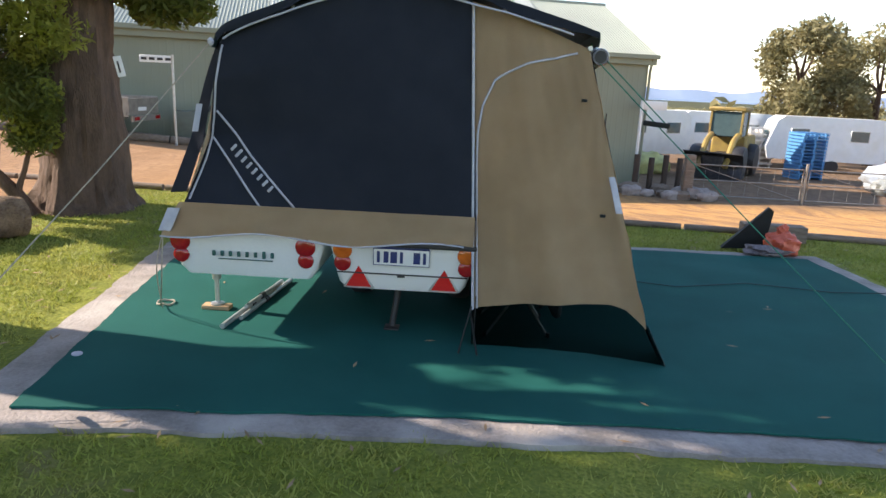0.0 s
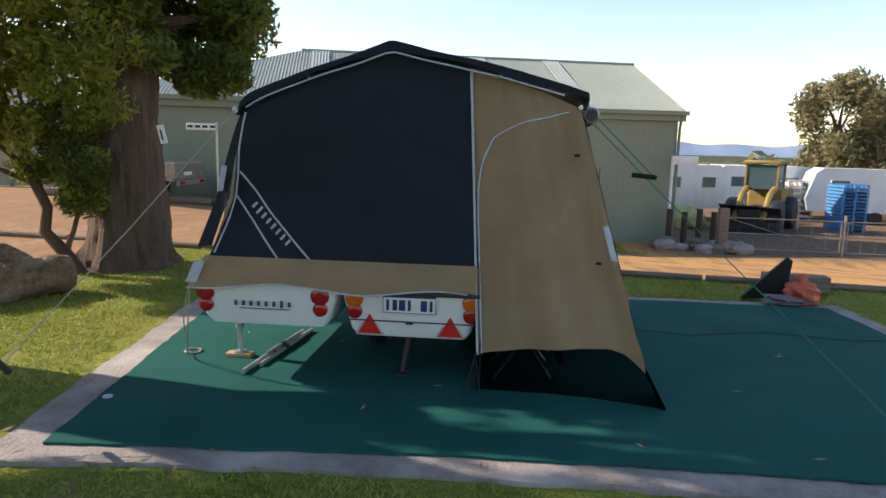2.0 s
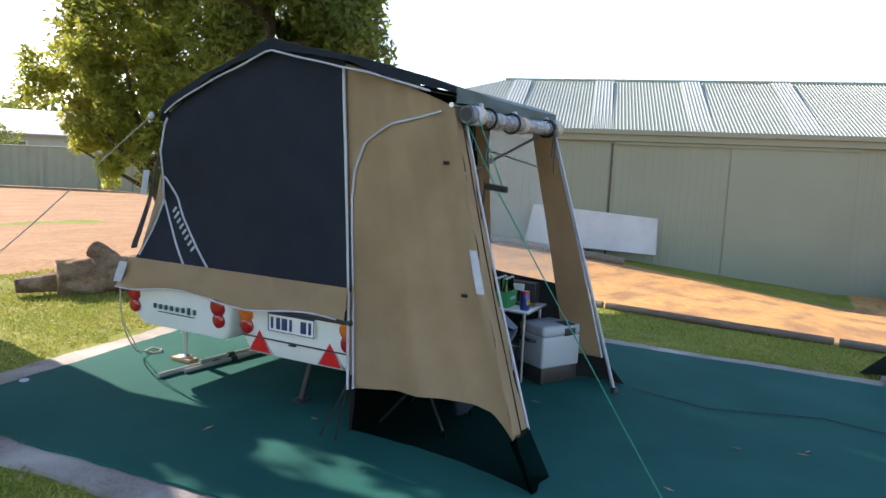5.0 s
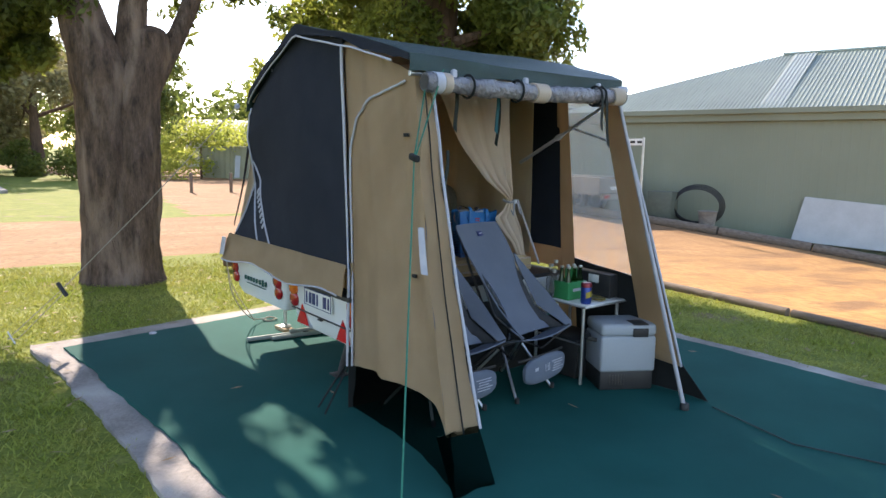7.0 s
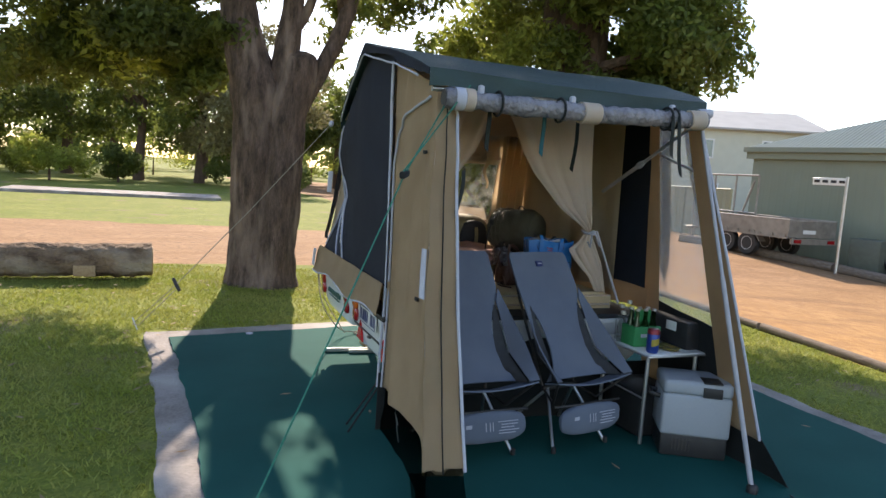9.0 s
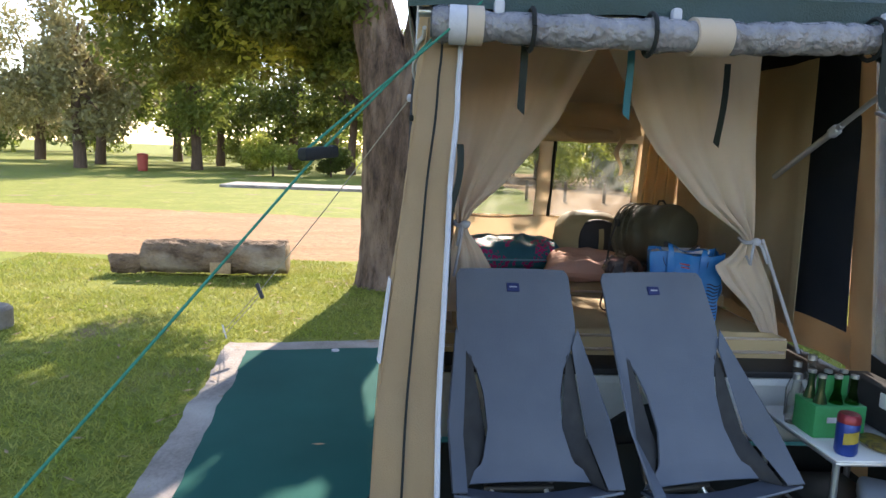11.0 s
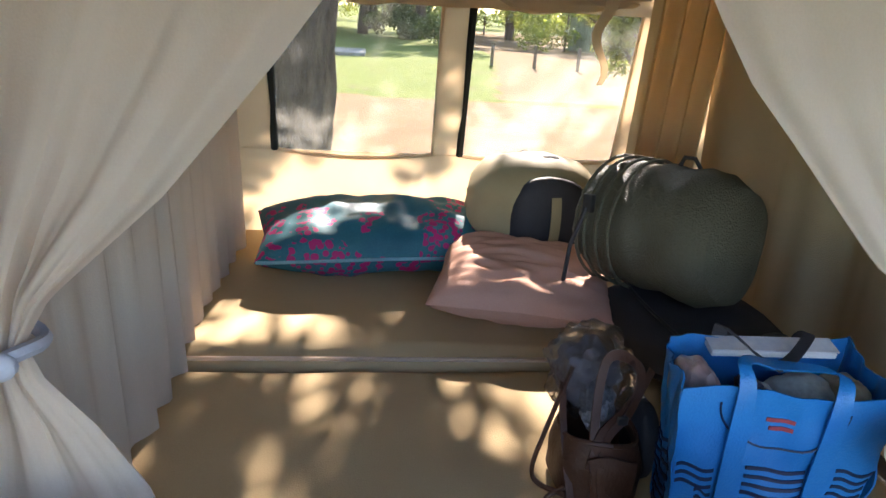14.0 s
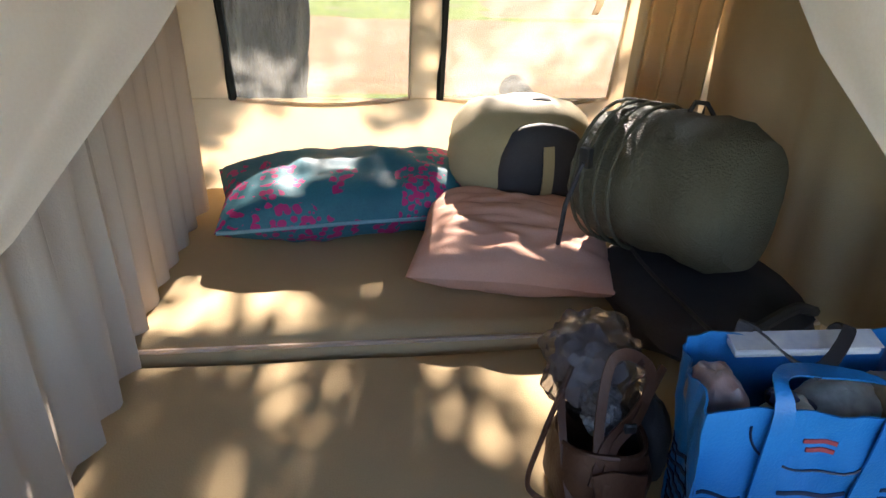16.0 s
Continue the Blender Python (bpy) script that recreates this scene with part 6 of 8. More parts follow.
tb = thing("folding_table", (0.8, 6.06, 0.026), "small white folding table with aluminium legs", "table")
part("tabletop", box((0.79, 6.07, 0.565), (0.5, 0.42, 0.022), 0.008), M_WHITE, tb)
part("edge_trim", box((0.79, 6.07, 0.563), (0.51, 0.43, 0.014), 0.006), M_METAL, tb, "aluminium edge trim")
for x in (0.58, 1.0):
    for y in (5.89, 6.24):
        part("leg", tube([(x, y, 0.56), (x, y, 0.03)], 0.012, 10), M_METAL, tb)
part("stretcher", tube([(0.58, 5.89, 0.3), (1.0, 5.89, 0.3)], 0.006), M_METAL, tb)

fr = thing("camping_fridge", (1.12, 6.12, 0.026), "white portable camping fridge with a dark base", "fridge")
fm = Matrix.Translation((1.125, 6.13, 0.002)) @ pose(0, 0, 0, 0, 0, -30) @ Matrix.Diagonal((0.95, 0.95, 0.96, 1))
part("base", moved(box((0, 0, 0.095), (0.28, 0.38, 0.135), 0.01), fm), M_BLACK, fr, "dark vented base")
M_FRIDGE = mat("pale_grey_plastic", (0.33, 0.36, 0.39), (0.3, 0.33, 0.36), 0.5, 4, 80, 0.05)
part("body", moved(box((0, 0, 0.28), (0.3, 0.4, 0.25), 0.02, 3), fm), M_FRIDGE, fr)
fl = part("lid", moved(box((0, 0, 0.445), (0.3, 0.4, 0.085), 0.025, 3), fm), M_FRIDGE, fr)
part("latch", moved(box((0.152, 0.08, 0.43), (0.012, 0.11, 0.06), 0.006), fm), M_BLACK, fl, "black lid latch")
part("latch", moved(box((0.09, 0.08, 0.486), (0.13, 0.11, 0.008), 0.004), fm), M_BLACK, fl, "black lid latch")
part("handle", moved(tube([(0.06, -0.2, 0.36), (0.06, -0.25, 0.37), (-0.06, -0.25, 0.37), (-0.06, -0.2, 0.36)], 0.014), fm), M_BLACK, fr, "black side handle")
for i in range(6):
    part("vent_slat", moved(box((0.141, -0.12 + i * 0.02, 0.1), (0.004, 0.008, 0.07), 0.001, 1), fm), M_DARKMETAL, fr)

# on the table
pm = thing("bottle_carrier", (0.8, 5.95, 0.577), "green cardboard carrier with six bottles on the folding table", "bottle carrier")
M_CARTON = mat("green_carton", (0.02, 0.22, 0.07), (0.03, 0.27, 0.1), 0.5, 9, 60, 0.1)
part("carton", box((0.8, 5.98, 0.637), (0.13, 0.19, 0.12), 0.004), M_CARTON, pm)
part("carton_handle", box((0.8, 5.98, 0.74), (0.006, 0.12, 0.1), 0.004), M_CARTON, pm)
part("print_bar", box((0.867, 5.98, 0.645), (0.004, 0.1, 0.02), 0.001, 1), M_PIPING, pm, "pale printed bar")
for x in (0.77, 0.83):
    for k in range(3):
        bt = part("bottle", lathe([(0.0, 0), (0.029, 0.0), (0.029, 0.1), (0.012, 0.16), (0.012, 0.21), (0.0, 0.21)], (x, 5.92 + k * 0.06, 0.58), 14), M_GLASS if k else mat("dark_bottle", (0.02, 0.05, 0.02), None, 0.1, 9, 60, 0), pm, "green glass bottle")
        part("cap", lathe([(0.014, 0), (0.014, 0.012), (0.0, 0.014)], (x, 5.92 + k * 0.06, 0.79), 12), M_METAL, bt)
for k, (x, y, h) in enumerate(((0.66, 5.93, 0.2), (0.72, 5.9, 0.17), (0.64, 6.0, 0.22))):
    gl = thing("glass_bottle", (x, y, 0.577), "clear ribbed drink bottle on the folding table", "bottle", "drink bottles")
    part("glass", lathe([(0.0, 0), (0.03, 0.0), (0.032, h * 0.55), (0.016, h * 0.8), (0.014, h), (0, h)], (x, y, 0.577), 16), M_VINYL_HAZY, gl)
    part("cap", lathe([(0.016, 0), (0.016, 0.02), (0, 0.022)], (x, y, 0.577 + h), 12), M_METAL, gl)
cn = thing("drink_can", (0.985, 5.925, 0.577), "blue drink can with a red rim and yellow mark", "can")
part("can_body", lathe([(0.0, 0), (0.03, 0), (0.036, 0.012), (0.036, 0.115), (0.03, 0.13)], (0.985, 5.925, 0.577), 24), mat("blue_can_print", (0.02, 0.05, 0.25), (0.03, 0.07, 0.3), 0.3, 10, 50, 0, metal=0.4), cn)
part("can_top", lathe([(0.0365, 0), (0.036, 0.02), (0.03, 0.03), (0.0, 0.03)], (0.985, 5.925, 0.689), 24), mat("red_can_print", (0.25, 0.03, 0.04), None, 0.3, 10, 50, 0, metal=0.4), cn)
part("can_mark", moved(sheet(lambda u, v: (0.037 * math.cos(lerp(-0.9, 0.5, u)), 0.037 * math.sin(lerp(-0.9, 0.5, u)), lerp(0.04, 0.08, v) + 0.012 * u), 10, 4, 0.001), Matrix.Translation((0.985, 5.925, 0.577))), mat("yellow_print", (0.4, 0.3, 0.05), None, 0.4), cn)
solo("snack_packet", bag((0.93, 6.08, 0.59), (0.16, 0.1, 0.025), 3, 18, 8, 0.15), mat("dark_yellow_packet", (0.3, 0.22, 0.03), (0.06, 0.05, 0.03), 0.35, 30, 60, 0.1), "dark and yellow snack packet on the table", "packet")
bx = thing("black_crate", (0.78, 6.22, 0.577), "black plastic crate with a small white card", "crate")
part("shell", box((0.78, 6.225, 0.66), (0.4, 0.1, 0.165), 0.012), M_BLACK, bx)
part("card", box((0.84, 6.172, 0.7), (0.09, 0.004, 0.055), 0.001), M_WHITE, bx, "small white card")
st = thing("black_tub", (0.75, 5.98, 0.026), "dark storage tub beneath the folding table", "tub")
part("tub", box((0.74, 6.08, 0.17), (0.36, 0.3, 0.28), 0.02), M_BLACK, st)


# ---- ropes, pegs ----
def guy(pts, r, material, label):
    g_ = thing("guy_rope", pts[0], label, "rope", "guy ropes")
    part("cord", tube(pts, r, 6), material, g_)
    return g_


cl = Vector((-2.085, 3.31, 0.43))
anchor = Vector((-1.2, 4.42, 1.87))
peg = Vector((-2.36, 2.95, 0.02))
g_ = guy([anchor, anchor.lerp(cl, 0.5) - Vector((0, 0, 0.02)), cl], 0.004, M_ROPE, "pale guy rope from the tent shoulder to a peg")
part("cleat", box(cl, (0.03, 0.03, 0.13), 0.008, 2, pose(0, 0, 0, 25, -25, 0)), M_BLACK, g_, "black cleat")
part("cord", tube([cl, peg], 0.0035, 6), M_ROPE, g_)
part("cord", tube([cl - Vector((0, 0, 0.04)), peg + Vector((0.12, 0.06, 0.02)), peg], 0.0035, 6), M_ROPE, g_)
part("anchor_ring", bag(anchor, (0.04, 0.04, 0.05), 2, 10, 8), M_PIPING, g_)
solo("tent_peg", tube([peg + Vector((0, 0, 0.06)), peg - Vector((-0.06, -0.06, 0.08))], 0.007), M_METAL, "steel tent peg in the lawn", "peg", "tent pegs")
# green rope at the near awning corner
c_ = Vector((1.1, 4.5, 1.88))
k_ = Vector((1.432, 4.2, 1.519))
e_ = Vector((2.9, 3.115, 0.03))
g_ = guy([c_, k_], 0.0035, M_GREENROPE, "thin green guy rope at the awning corner")
part("cord", tube(sag(k_, e_, 0.01), 0.0032, 6), M_GREENROPE, g_)
part("cord", tube([Vector((1.09, 4.62, 1.97)), k_ + Vector((0.05, -0.03, 0.0))], 0.0035, 6), M_GREENROPE, g_)
part("cleat", box(k_, (0.15, 0.026, 0.03), 0.008, 2, pose(0, 0, 0, 0, 4, -25)), M_SKIRT, g_, "dark wooden cleat")
# ropes that hang from the lid and lie on the carpet
g_ = guy(flow([(-1.56, 4.43, 0.7), (-1.62, 4.5, 0.35), (-1.72, 4.68, 0.1), (-1.79, 4.86, 0.04)]), 0.005, M_ROPE, "pale rope hanging from the trailer lid")
part("loop", tube([(-1.79 + 0.06 * math.cos(a), 4.9 + 0.06 * math.sin(a), 0.036 + 0.004 * math.sin(3 * a)) for a in np.linspace(0, 2 * math.pi, 18)], 0.007, 6), M_ROPE, g_)
part("cord", tube(flow([(-1.56, 4.43, 0.7), (-1.66, 4.52, 0.4), (-1.74, 4.74, 0.05)]), 0.004, 6), M_ROPE, g_)
solo("carpet_pin", lathe([(0.03, 0), (0.03, 0.01), (0.01, 0.015)], (-1.88, 3.92, 0.026), 12), M_PIPING, "white pin holding the carpet edge", "pin")
guy([(1.75, 6.24, 0.035), (2.3, 6.1, 0.033), (3.0, 6.35, 0.033), (3.7, 6.2, 0.033), (4.4, 6.3, 0.03)], 0.0035, M_BLACK, "black power cord lying across the carpet")
for a_, b_ in (((0.45, 4.42, 0.3), (0.38, 4.27, 0.035)), ((0.44, 4.44, 0.28), (0.5, 4.25, 0.035))):
    guy([a_, b_], 0.006, M_SKIRT, "short dark cord pegging the tent seam")

# red bag, black folded sheet and sleeper at the pitch's far corner
rb = thing("red_bag", (3.93, 7.75, 0), "orange-red plastic bag tied at its neck", "bag")
M_REDBAG = mat("red_plastic_film", (0.62, 0.1, 0.05), (0.7, 0.17, 0.1), 0.35, 9, 60, 0.4, through_light=0.2)
part("body", bag((3.93, 7.75, 0.125), (0.36, 0.32, 0.26), 2.2, 30, 20, 0.3, seed=3, flat=0.1), M_REDBAG, rb)
part("neck", bag((3.91, 7.75, 0.29), (0.12, 0.06, 0.1), 2, 18, 14, 0.7, seed=4), M_REDBAG, rb)
solo("coiled_rope", bag((3.74, 7.66, 0.06), (0.46, 0.3, 0.12), 2, 30, 12, 0.5, seed=7, flat=0.2), mat("grey_rope_heap", (0.12, 0.1, 0.11), (0.25, 0.22, 0.22), 0.9, 30, 120, 0.8, depth=0.03), "tangled grey rope lying beside a red bag", "rope")
solo("folded_groundsheet", ([(3.34, 7.95, 0), (3.82, 7.95, 0.5), (3.9, 8.0, 0.45), (3.87, 8.05, 0.0), (3.38, 8.08, 0), (3.85, 8.06, 0.49)], [(0, 3, 2, 1), (4, 5, 2, 3), (0, 1, 5, 4), (1, 2, 5), (0, 4, 3)]), M_SKIRT, "black folded groundsheet leaning upright", "groundsheet", smooth=False)
solo("timber_sleeper", box((4.2, 8.62, 0.09), (0.75, 0.22, 0.2), 0.012, 2, pose(0, 0, 0, 0, 0, -8)), M_OLDWOOD, "short weathered timber sleeper on the grass", "sleeper")


# ---- logs and kerbs ----
def log(a, b, r, seed, name, label, material=M_LOG, group=""):
    a, b = Vector(a), Vector(b)
    n = 14
    pts = [a.lerp(b, i / n) + Vector((0, 0, 0.02 * noise.noise(Vector((i * 0.4, seed, 0))))) for i in range(n + 1)]
    ob = thing(name, (a + b) / 2 - Vector((0, 0, r)), label, "log", group)
    part("trunk", trunk_shape(pts, [r * (1 + 0.08 * noise.noise(Vector((i * 0.6, seed, 2)))) for i in range(n + 1)], seed, 24, 0.2), material, ob)
    for p, q in ((a, b), (b, a)):
        d = (p - q).normalized()
        part("cut_end", trunk_shape([p + d * 0.001, p + d * 0.012], [r * 0.88, r * 0.82], seed, 24, 0.2), M_WOOD, ob, "sawn end grain")
    return ob


lg = log((-4.68, 5.95, 0.17), (-4.2, 6.85, 0.19), 0.205, 3, "log", "fallen grey log with a sawn-off branch stub on the lawn")
part("stub", trunk_shape([(-4.36, 6.45, 0.28), (-4.48, 6.38, 0.41), (-4.58, 6.33, 0.48)], [0.14, 0.12, 0.11], 5, 16), M_LOG, lg)
part("stub", trunk_shape([(-4.66, 6.0, 0.13), (-4.78, 5.74, 0.11), (-4.86, 5.58, 0.1)], [0.12, 0.1, 0.085], 8, 16), M_LOG, lg)
part("cut_end", tube([(-4.58, 6.33, 0.48), (-4.59, 6.325, 0.486)], 0.095, 16), M_WOOD, lg, "sawn end grain")
log((-5.05, 1.33, 0.2), (-5.1, 3.0, 0.21), 0.21, 9, "log", "thick grey log lying on the lawn")
log((-4.95, 0.98, 0.11), (-5.0, 1.3, 0.12), 0.12, 12, "log", "short pale log end beside the thick log")
solo("log_plaque", box((-4.815, 2.27, 0.11), (0.03, 0.24, 0.13), 0.006), M_WOOD, "blank timber plaque leaning on the log", "plaque")
for i in range(6):
    x0, x1 = -9 + i * 2.45, -9 + i * 2.45 + 2.4
    solo("kerb_log", trunk_shape([Vector((lerp(x0, x1, k / 6), kerb_y(lerp(x0, x1, k / 6)) - 0.05, 0.02 + 0.008 * noise.noise(Vector((i, k, 0))))) for k in range(7)], [0.045] * 7, i + 2.5, 12, 0.12), M_OLDWOOD, "weathered pine log edging the gravel road", "kerb log", "kerb logs")


# ---- green shed ----
WL, WR = Vector((-12.0, 19.9, 0)), Vector((6.4, 24.6, 0))
wd = (WR - WL).normalized()
wnrm = Vector((wd.y, -wd.x, 0))
LEN = (WR - WL).length
EAVE = 3.0
shed = thing("shed", (WL + WR) / 2 - Vector((0, 0, 2)), "long sage green steel shed with a ribbed grey roof", "shed")


def sp_(s, d, z):
    """s along the shed's long wall, d behind it."""
    p = WL + wd * s - wnrm * d
    return (p.x, p.y, z)


def prism(s0, s1, d0, d1, z0, z1):
    v = [sp_(s, d, z) for z in (z0, z1) for s, d in ((s0, d0), (s1, d0), (s1, d1), (s0, d1))]
    return v, [(3, 2, 1, 0), (4, 5, 6, 7), (0, 1, 5, 4), (1, 2, 6, 5), (2, 3, 7, 6), (3, 0, 4, 7)]


def ribbed(s0, s1, d, z0, z1, pitch=0.2, h=0.025):
    vs, fs = [], []
    n = int((s1 - s0) / pitch)
    for i in range(n):
        a = s0 + i * pitch
        for ds, dd in ((0, 0), (pitch * 0.7, 0), (pitch * 0.78, -h), (pitch * 0.92, -h)):
            vs += [sp_(a + ds, d + dd, z0), sp_(a + ds, d + dd, z1)]
    fs = [(2 * i, 2 * i + 2, 2 * i + 3, 2 * i + 1) for i in range(len(vs) // 2 - 1)]
    return vs, fs


DEEP = 9.0
part("wall", prism(0, LEN, 0.0, 0.1, -2.4, EAVE), M_SHED, shed, "sage green wall")
part("wall", prism(0, 0.1, 0.1, DEEP, -2.4, EAVE), M_SHED, shed, "sage green wall")
part("wall", prism(LEN - 0.1, LEN, 0.1, DEEP, -2.4, EAVE), M_SHED, shed, "sage green wall")
part("wall", prism(0, LEN, DEEP, DEEP + 0.1, -2.4, EAVE), M_SHED, shed, "sage green wall")
part("wall_sheeting", ribbed(0, LEN, -0.012, -2.3, EAVE - 0.35, 0.22, 0.004), M_SHED, shed, "ribbed wall sheeting", smooth=False)
part("fascia", prism(-0.15, LEN + 0.2, -0.18, 0.0, EAVE - 0.32, EAVE - 0.05), M_SHED, shed, "sage green fascia")
part("gutter", prism(-0.2, LEN + 0.25, -0.3, -0.18, EAVE - 0.12, EAVE + 0.02), M_SHED, shed, "steel gutter")
part("downpipe", tube([sp_(LEN + 0.05, -0.2, EAVE - 0.05), sp_(LEN + 0.05, -0.06, EAVE - 0.5), sp_(LEN + 0.02, -0.06, -2.2)], 0.05), M_SHED, shed)
RIDGE = EAVE + 2.1


def roof_side(s0, s1, d0, d1, z0, z1, up=0.0, pitch=0.11, inset0=0.0, inset1=0.0):
    vs = []
    n = int((s1 - s0) / pitch)
    for i in range(n):
        a = s0 + i * pitch
        for ds, dz in ((0, 0), (pitch * 0.65, 0), (pitch * 0.75, 0.02), (pitch * 0.9, 0.02)):
            s = a + ds
            k = min(1.0, max(0.0, (s - s0) / max(inset0, 1e-6)) if inset0 else 1.0)
            vs += [sp_(s, d0, z0 + dz + up), sp_(s, lerp(d0, d1, k), lerp(z0, z1, k) + dz + up)]
    return vs, [(2 * i, 2 * i + 2, 2 * i + 3, 2 * i + 1) for i in range(len(vs) // 2 - 1)]


part("roof", roof_side(-0.2, LEN + 0.2, -0.28, DEEP / 2, EAVE, RIDGE, inset0=6.0), M_SHEDROOF, shed, "ribbed grey-green steel roof", smooth=False)
part("roof", prism(5.8, LEN + 0.2, DEEP / 2 - 0.05, DEEP / 2 + 0.05, EAVE, RIDGE), M_SHEDROOF, shed, smooth=False)
part("ridge_cap", tube([sp_(5.8, DEEP / 2, RIDGE + 0.02), sp_(LEN + 0.2, DEEP / 2, RIDGE + 0.02)], 0.06), M_SHEDROOF, shed)
for s in (3.2, 6.2, 9.2, 12.2, 15.2):
    part("skylight", roof_side(s, s + 0.75, -0.2, DEEP / 2 - 0.2, EAVE + 0.03, RIDGE - 0.05 + 0.03, 0.0, 0.11, 0.0) if s > 5.8 else roof_side(s, s + 0.75, -0.2, 2.2, EAVE + 0.03, EAVE + 1.04, 0.0, 0.11, 0.0), M_SKYLIGHT, shed, "pale translucent roof sheet", smooth=False)
for s in (13.4, ):
    part("door", prism(s, s + 3.4, -0.045, -0.03, -2.0, EAVE - 0.4), M_SHED, shed, "sage green sliding door")
    part("door_track", prism(s - 3.4, s + 3.5, -0.1, -0.03, EAVE - 0.42, EAVE - 0.33), M_SHED, shed)
part("door_edge", prism(9.9, 9.96, -0.05, -0.03, -1.9, EAVE - 0.4), M_DARKMETAL, shed)


def gz(x, y):
    return ground_z(x, y) - 0.02


def on_wall(s, d):
    p = WL + wd * s + wnrm * d
    return p.x, p.y, gz(p.x, p.y)


# things along the shed
M_SHEETS = mat("dull_white_sheet_paint", (0.5, 0.5, 0.49), (0.4, 0.4, 0.39), 0.55, 2, 40, 0.05)
wp = thing("sheet_stack", on_wall(8.4, 0.5), "white painted steel sheets leaning on the shed", "steel sheets")
for k in range(2):
    o = WL + wd * (7.4 + 0.05 * k) + wnrm * (0.45 - 0.1 * k)
    zb = gz(o.x, o.y)
    vs = []
    for off in (0, -0.03):
        for s, z in ((0, 0.05), (4.0, -0.1), (4.0, 1.0), (0.2, 1.25)):
            p = o + wd * s + wnrm * (-0.3 * z + off)
            vs.append((p.x, p.y, zb + z))
    part("sheet", (vs, [(0, 1, 2, 3), (7, 6, 5, 4), (0, 4, 5, 1), (1, 5, 6, 2), (2, 6, 7, 3), (3, 7, 4, 0)]), M_SHEETS, wp, smooth=False)
x, y, z = on_wall(4.9, 0.6)
hs = thing("hose_coil", (x, y, z), "big coil of black poly pipe leaning on the shed", "hose")
for k in range(4):
    part("turn", tube([Vector((x, y, z + 0.62)) + wd * (0.75 - 0.03 * k) * math.cos(a) + Vector((0, 0, (0.6 - 0.04 * k) * math.sin(a))) + wnrm * (0.05 * k + 0.04 * math.sin(2 * a)) for a in np.linspace(0, 2 * math.pi, 30)], 0.02, 6), M_BLACK, hs)
x, y, z = on_wall(5.3, 1.0)
solo("concrete_pot", lathe([(0.2, 0), (0.26, 0.5), (0.28, 0.52), (0.24, 0.52)], (x, y, z), 20), M_CONCRETE, "round grey concrete pot beside the shed", "pot")
x, y, z = on_wall(3.9, 0.8)
solo("steel_bin", box((x, y, z + 0.45), (0.75, 0.6, 0.9), 0.03, 2, pose(0, 0, 0, 0, 0, 14)), mat("grey_green_bin", (0.12, 0.14, 0.11), (0.1, 0.11, 0.09), 0.6), "dull grey-green bin beside the shed", "bin")
# sign on a post
sg = thing("sign_post", (-7.75, 18.6, gz(-7.75, 18.6)), "white finger sign with dark lettering bars on a steel post", "sign")
part("post", tube([(-7.75, 18.6, gz(-7.75, 18.6)), (-7.75, 18.6, 2.15)], 0.035, 8), M_METAL, sg)
bd = part("board", box((-8.15, 18.51, 2.02), (0.85, 0.03, 0.19), 0.006, 1, pose(0, 0, 0, 0, 0, 12)), M_WHITE, sg)
for k in range(4):
    part("lettering_bar", box((-8.45 + 0.2 * k, 18.425 + 0.0425 * k, 2.02), (0.14, 0.012, 0.07), 0.002, 1, pose(0, 0, 0, 0, 0, 12)), M_BLACK, bd)

# box trailer
BX, BY = -10.4, 18.8
bt = thing("box_trailer", (BX, BY, gz(BX, BY)), "weathered grey galvanised tandem-axle box trailer parked by the shed", "trailer")
zb = gz(BX, BY)
td, tn_ = Vector((1, 0, 0)), Vector((0, -1, 0))


def tp(s, d, z):
    p = Vector((BX, BY, 0)) + td * s + tn_ * d
    return (p.x, p.y, zb + z)


def tbox(s0, s1, d0, d1, z0, z1):
    v = [tp(s, d, z) for z in (z0, z1) for s, d in ((s0, d0), (s1, d0), (s1, d1), (s0, d1))]
    return v, [(0, 1, 2, 3), (7, 6, 5, 4), (4, 5, 1, 0), (5, 6, 2, 1), (6, 7, 3, 2), (7, 4, 0, 3)]


M_GALV = mat("weathered_galvanised", (0.34, 0.31, 0.27), (0.22, 0.2, 0.175), 0.5, 5, 60, 0.1, metal=0.5)
part("bed", tbox(-1.7, 1.7, -0.85, 0.85, 0.62, 0.68), M_GALV, bt, smooth=False)
for d in (-0.85, 0.82):
    part("side", tbox(-1.7, 1.7, d, d + 0.03, 0.68, 1.05), M_GALV, bt, smooth=False)
    part("rail", tube([tp(-1.7, d + 0.015, 1.07), tp(1.7, d + 0.015, 1.07)], 0.025, 8), M_GALV, bt)
for s in (-1.7, 1.67):
    part("tailgate", tbox(s, s + 0.03, -0.82, 0.82, 0.68, 1.05), M_GALV, bt, smooth=False)
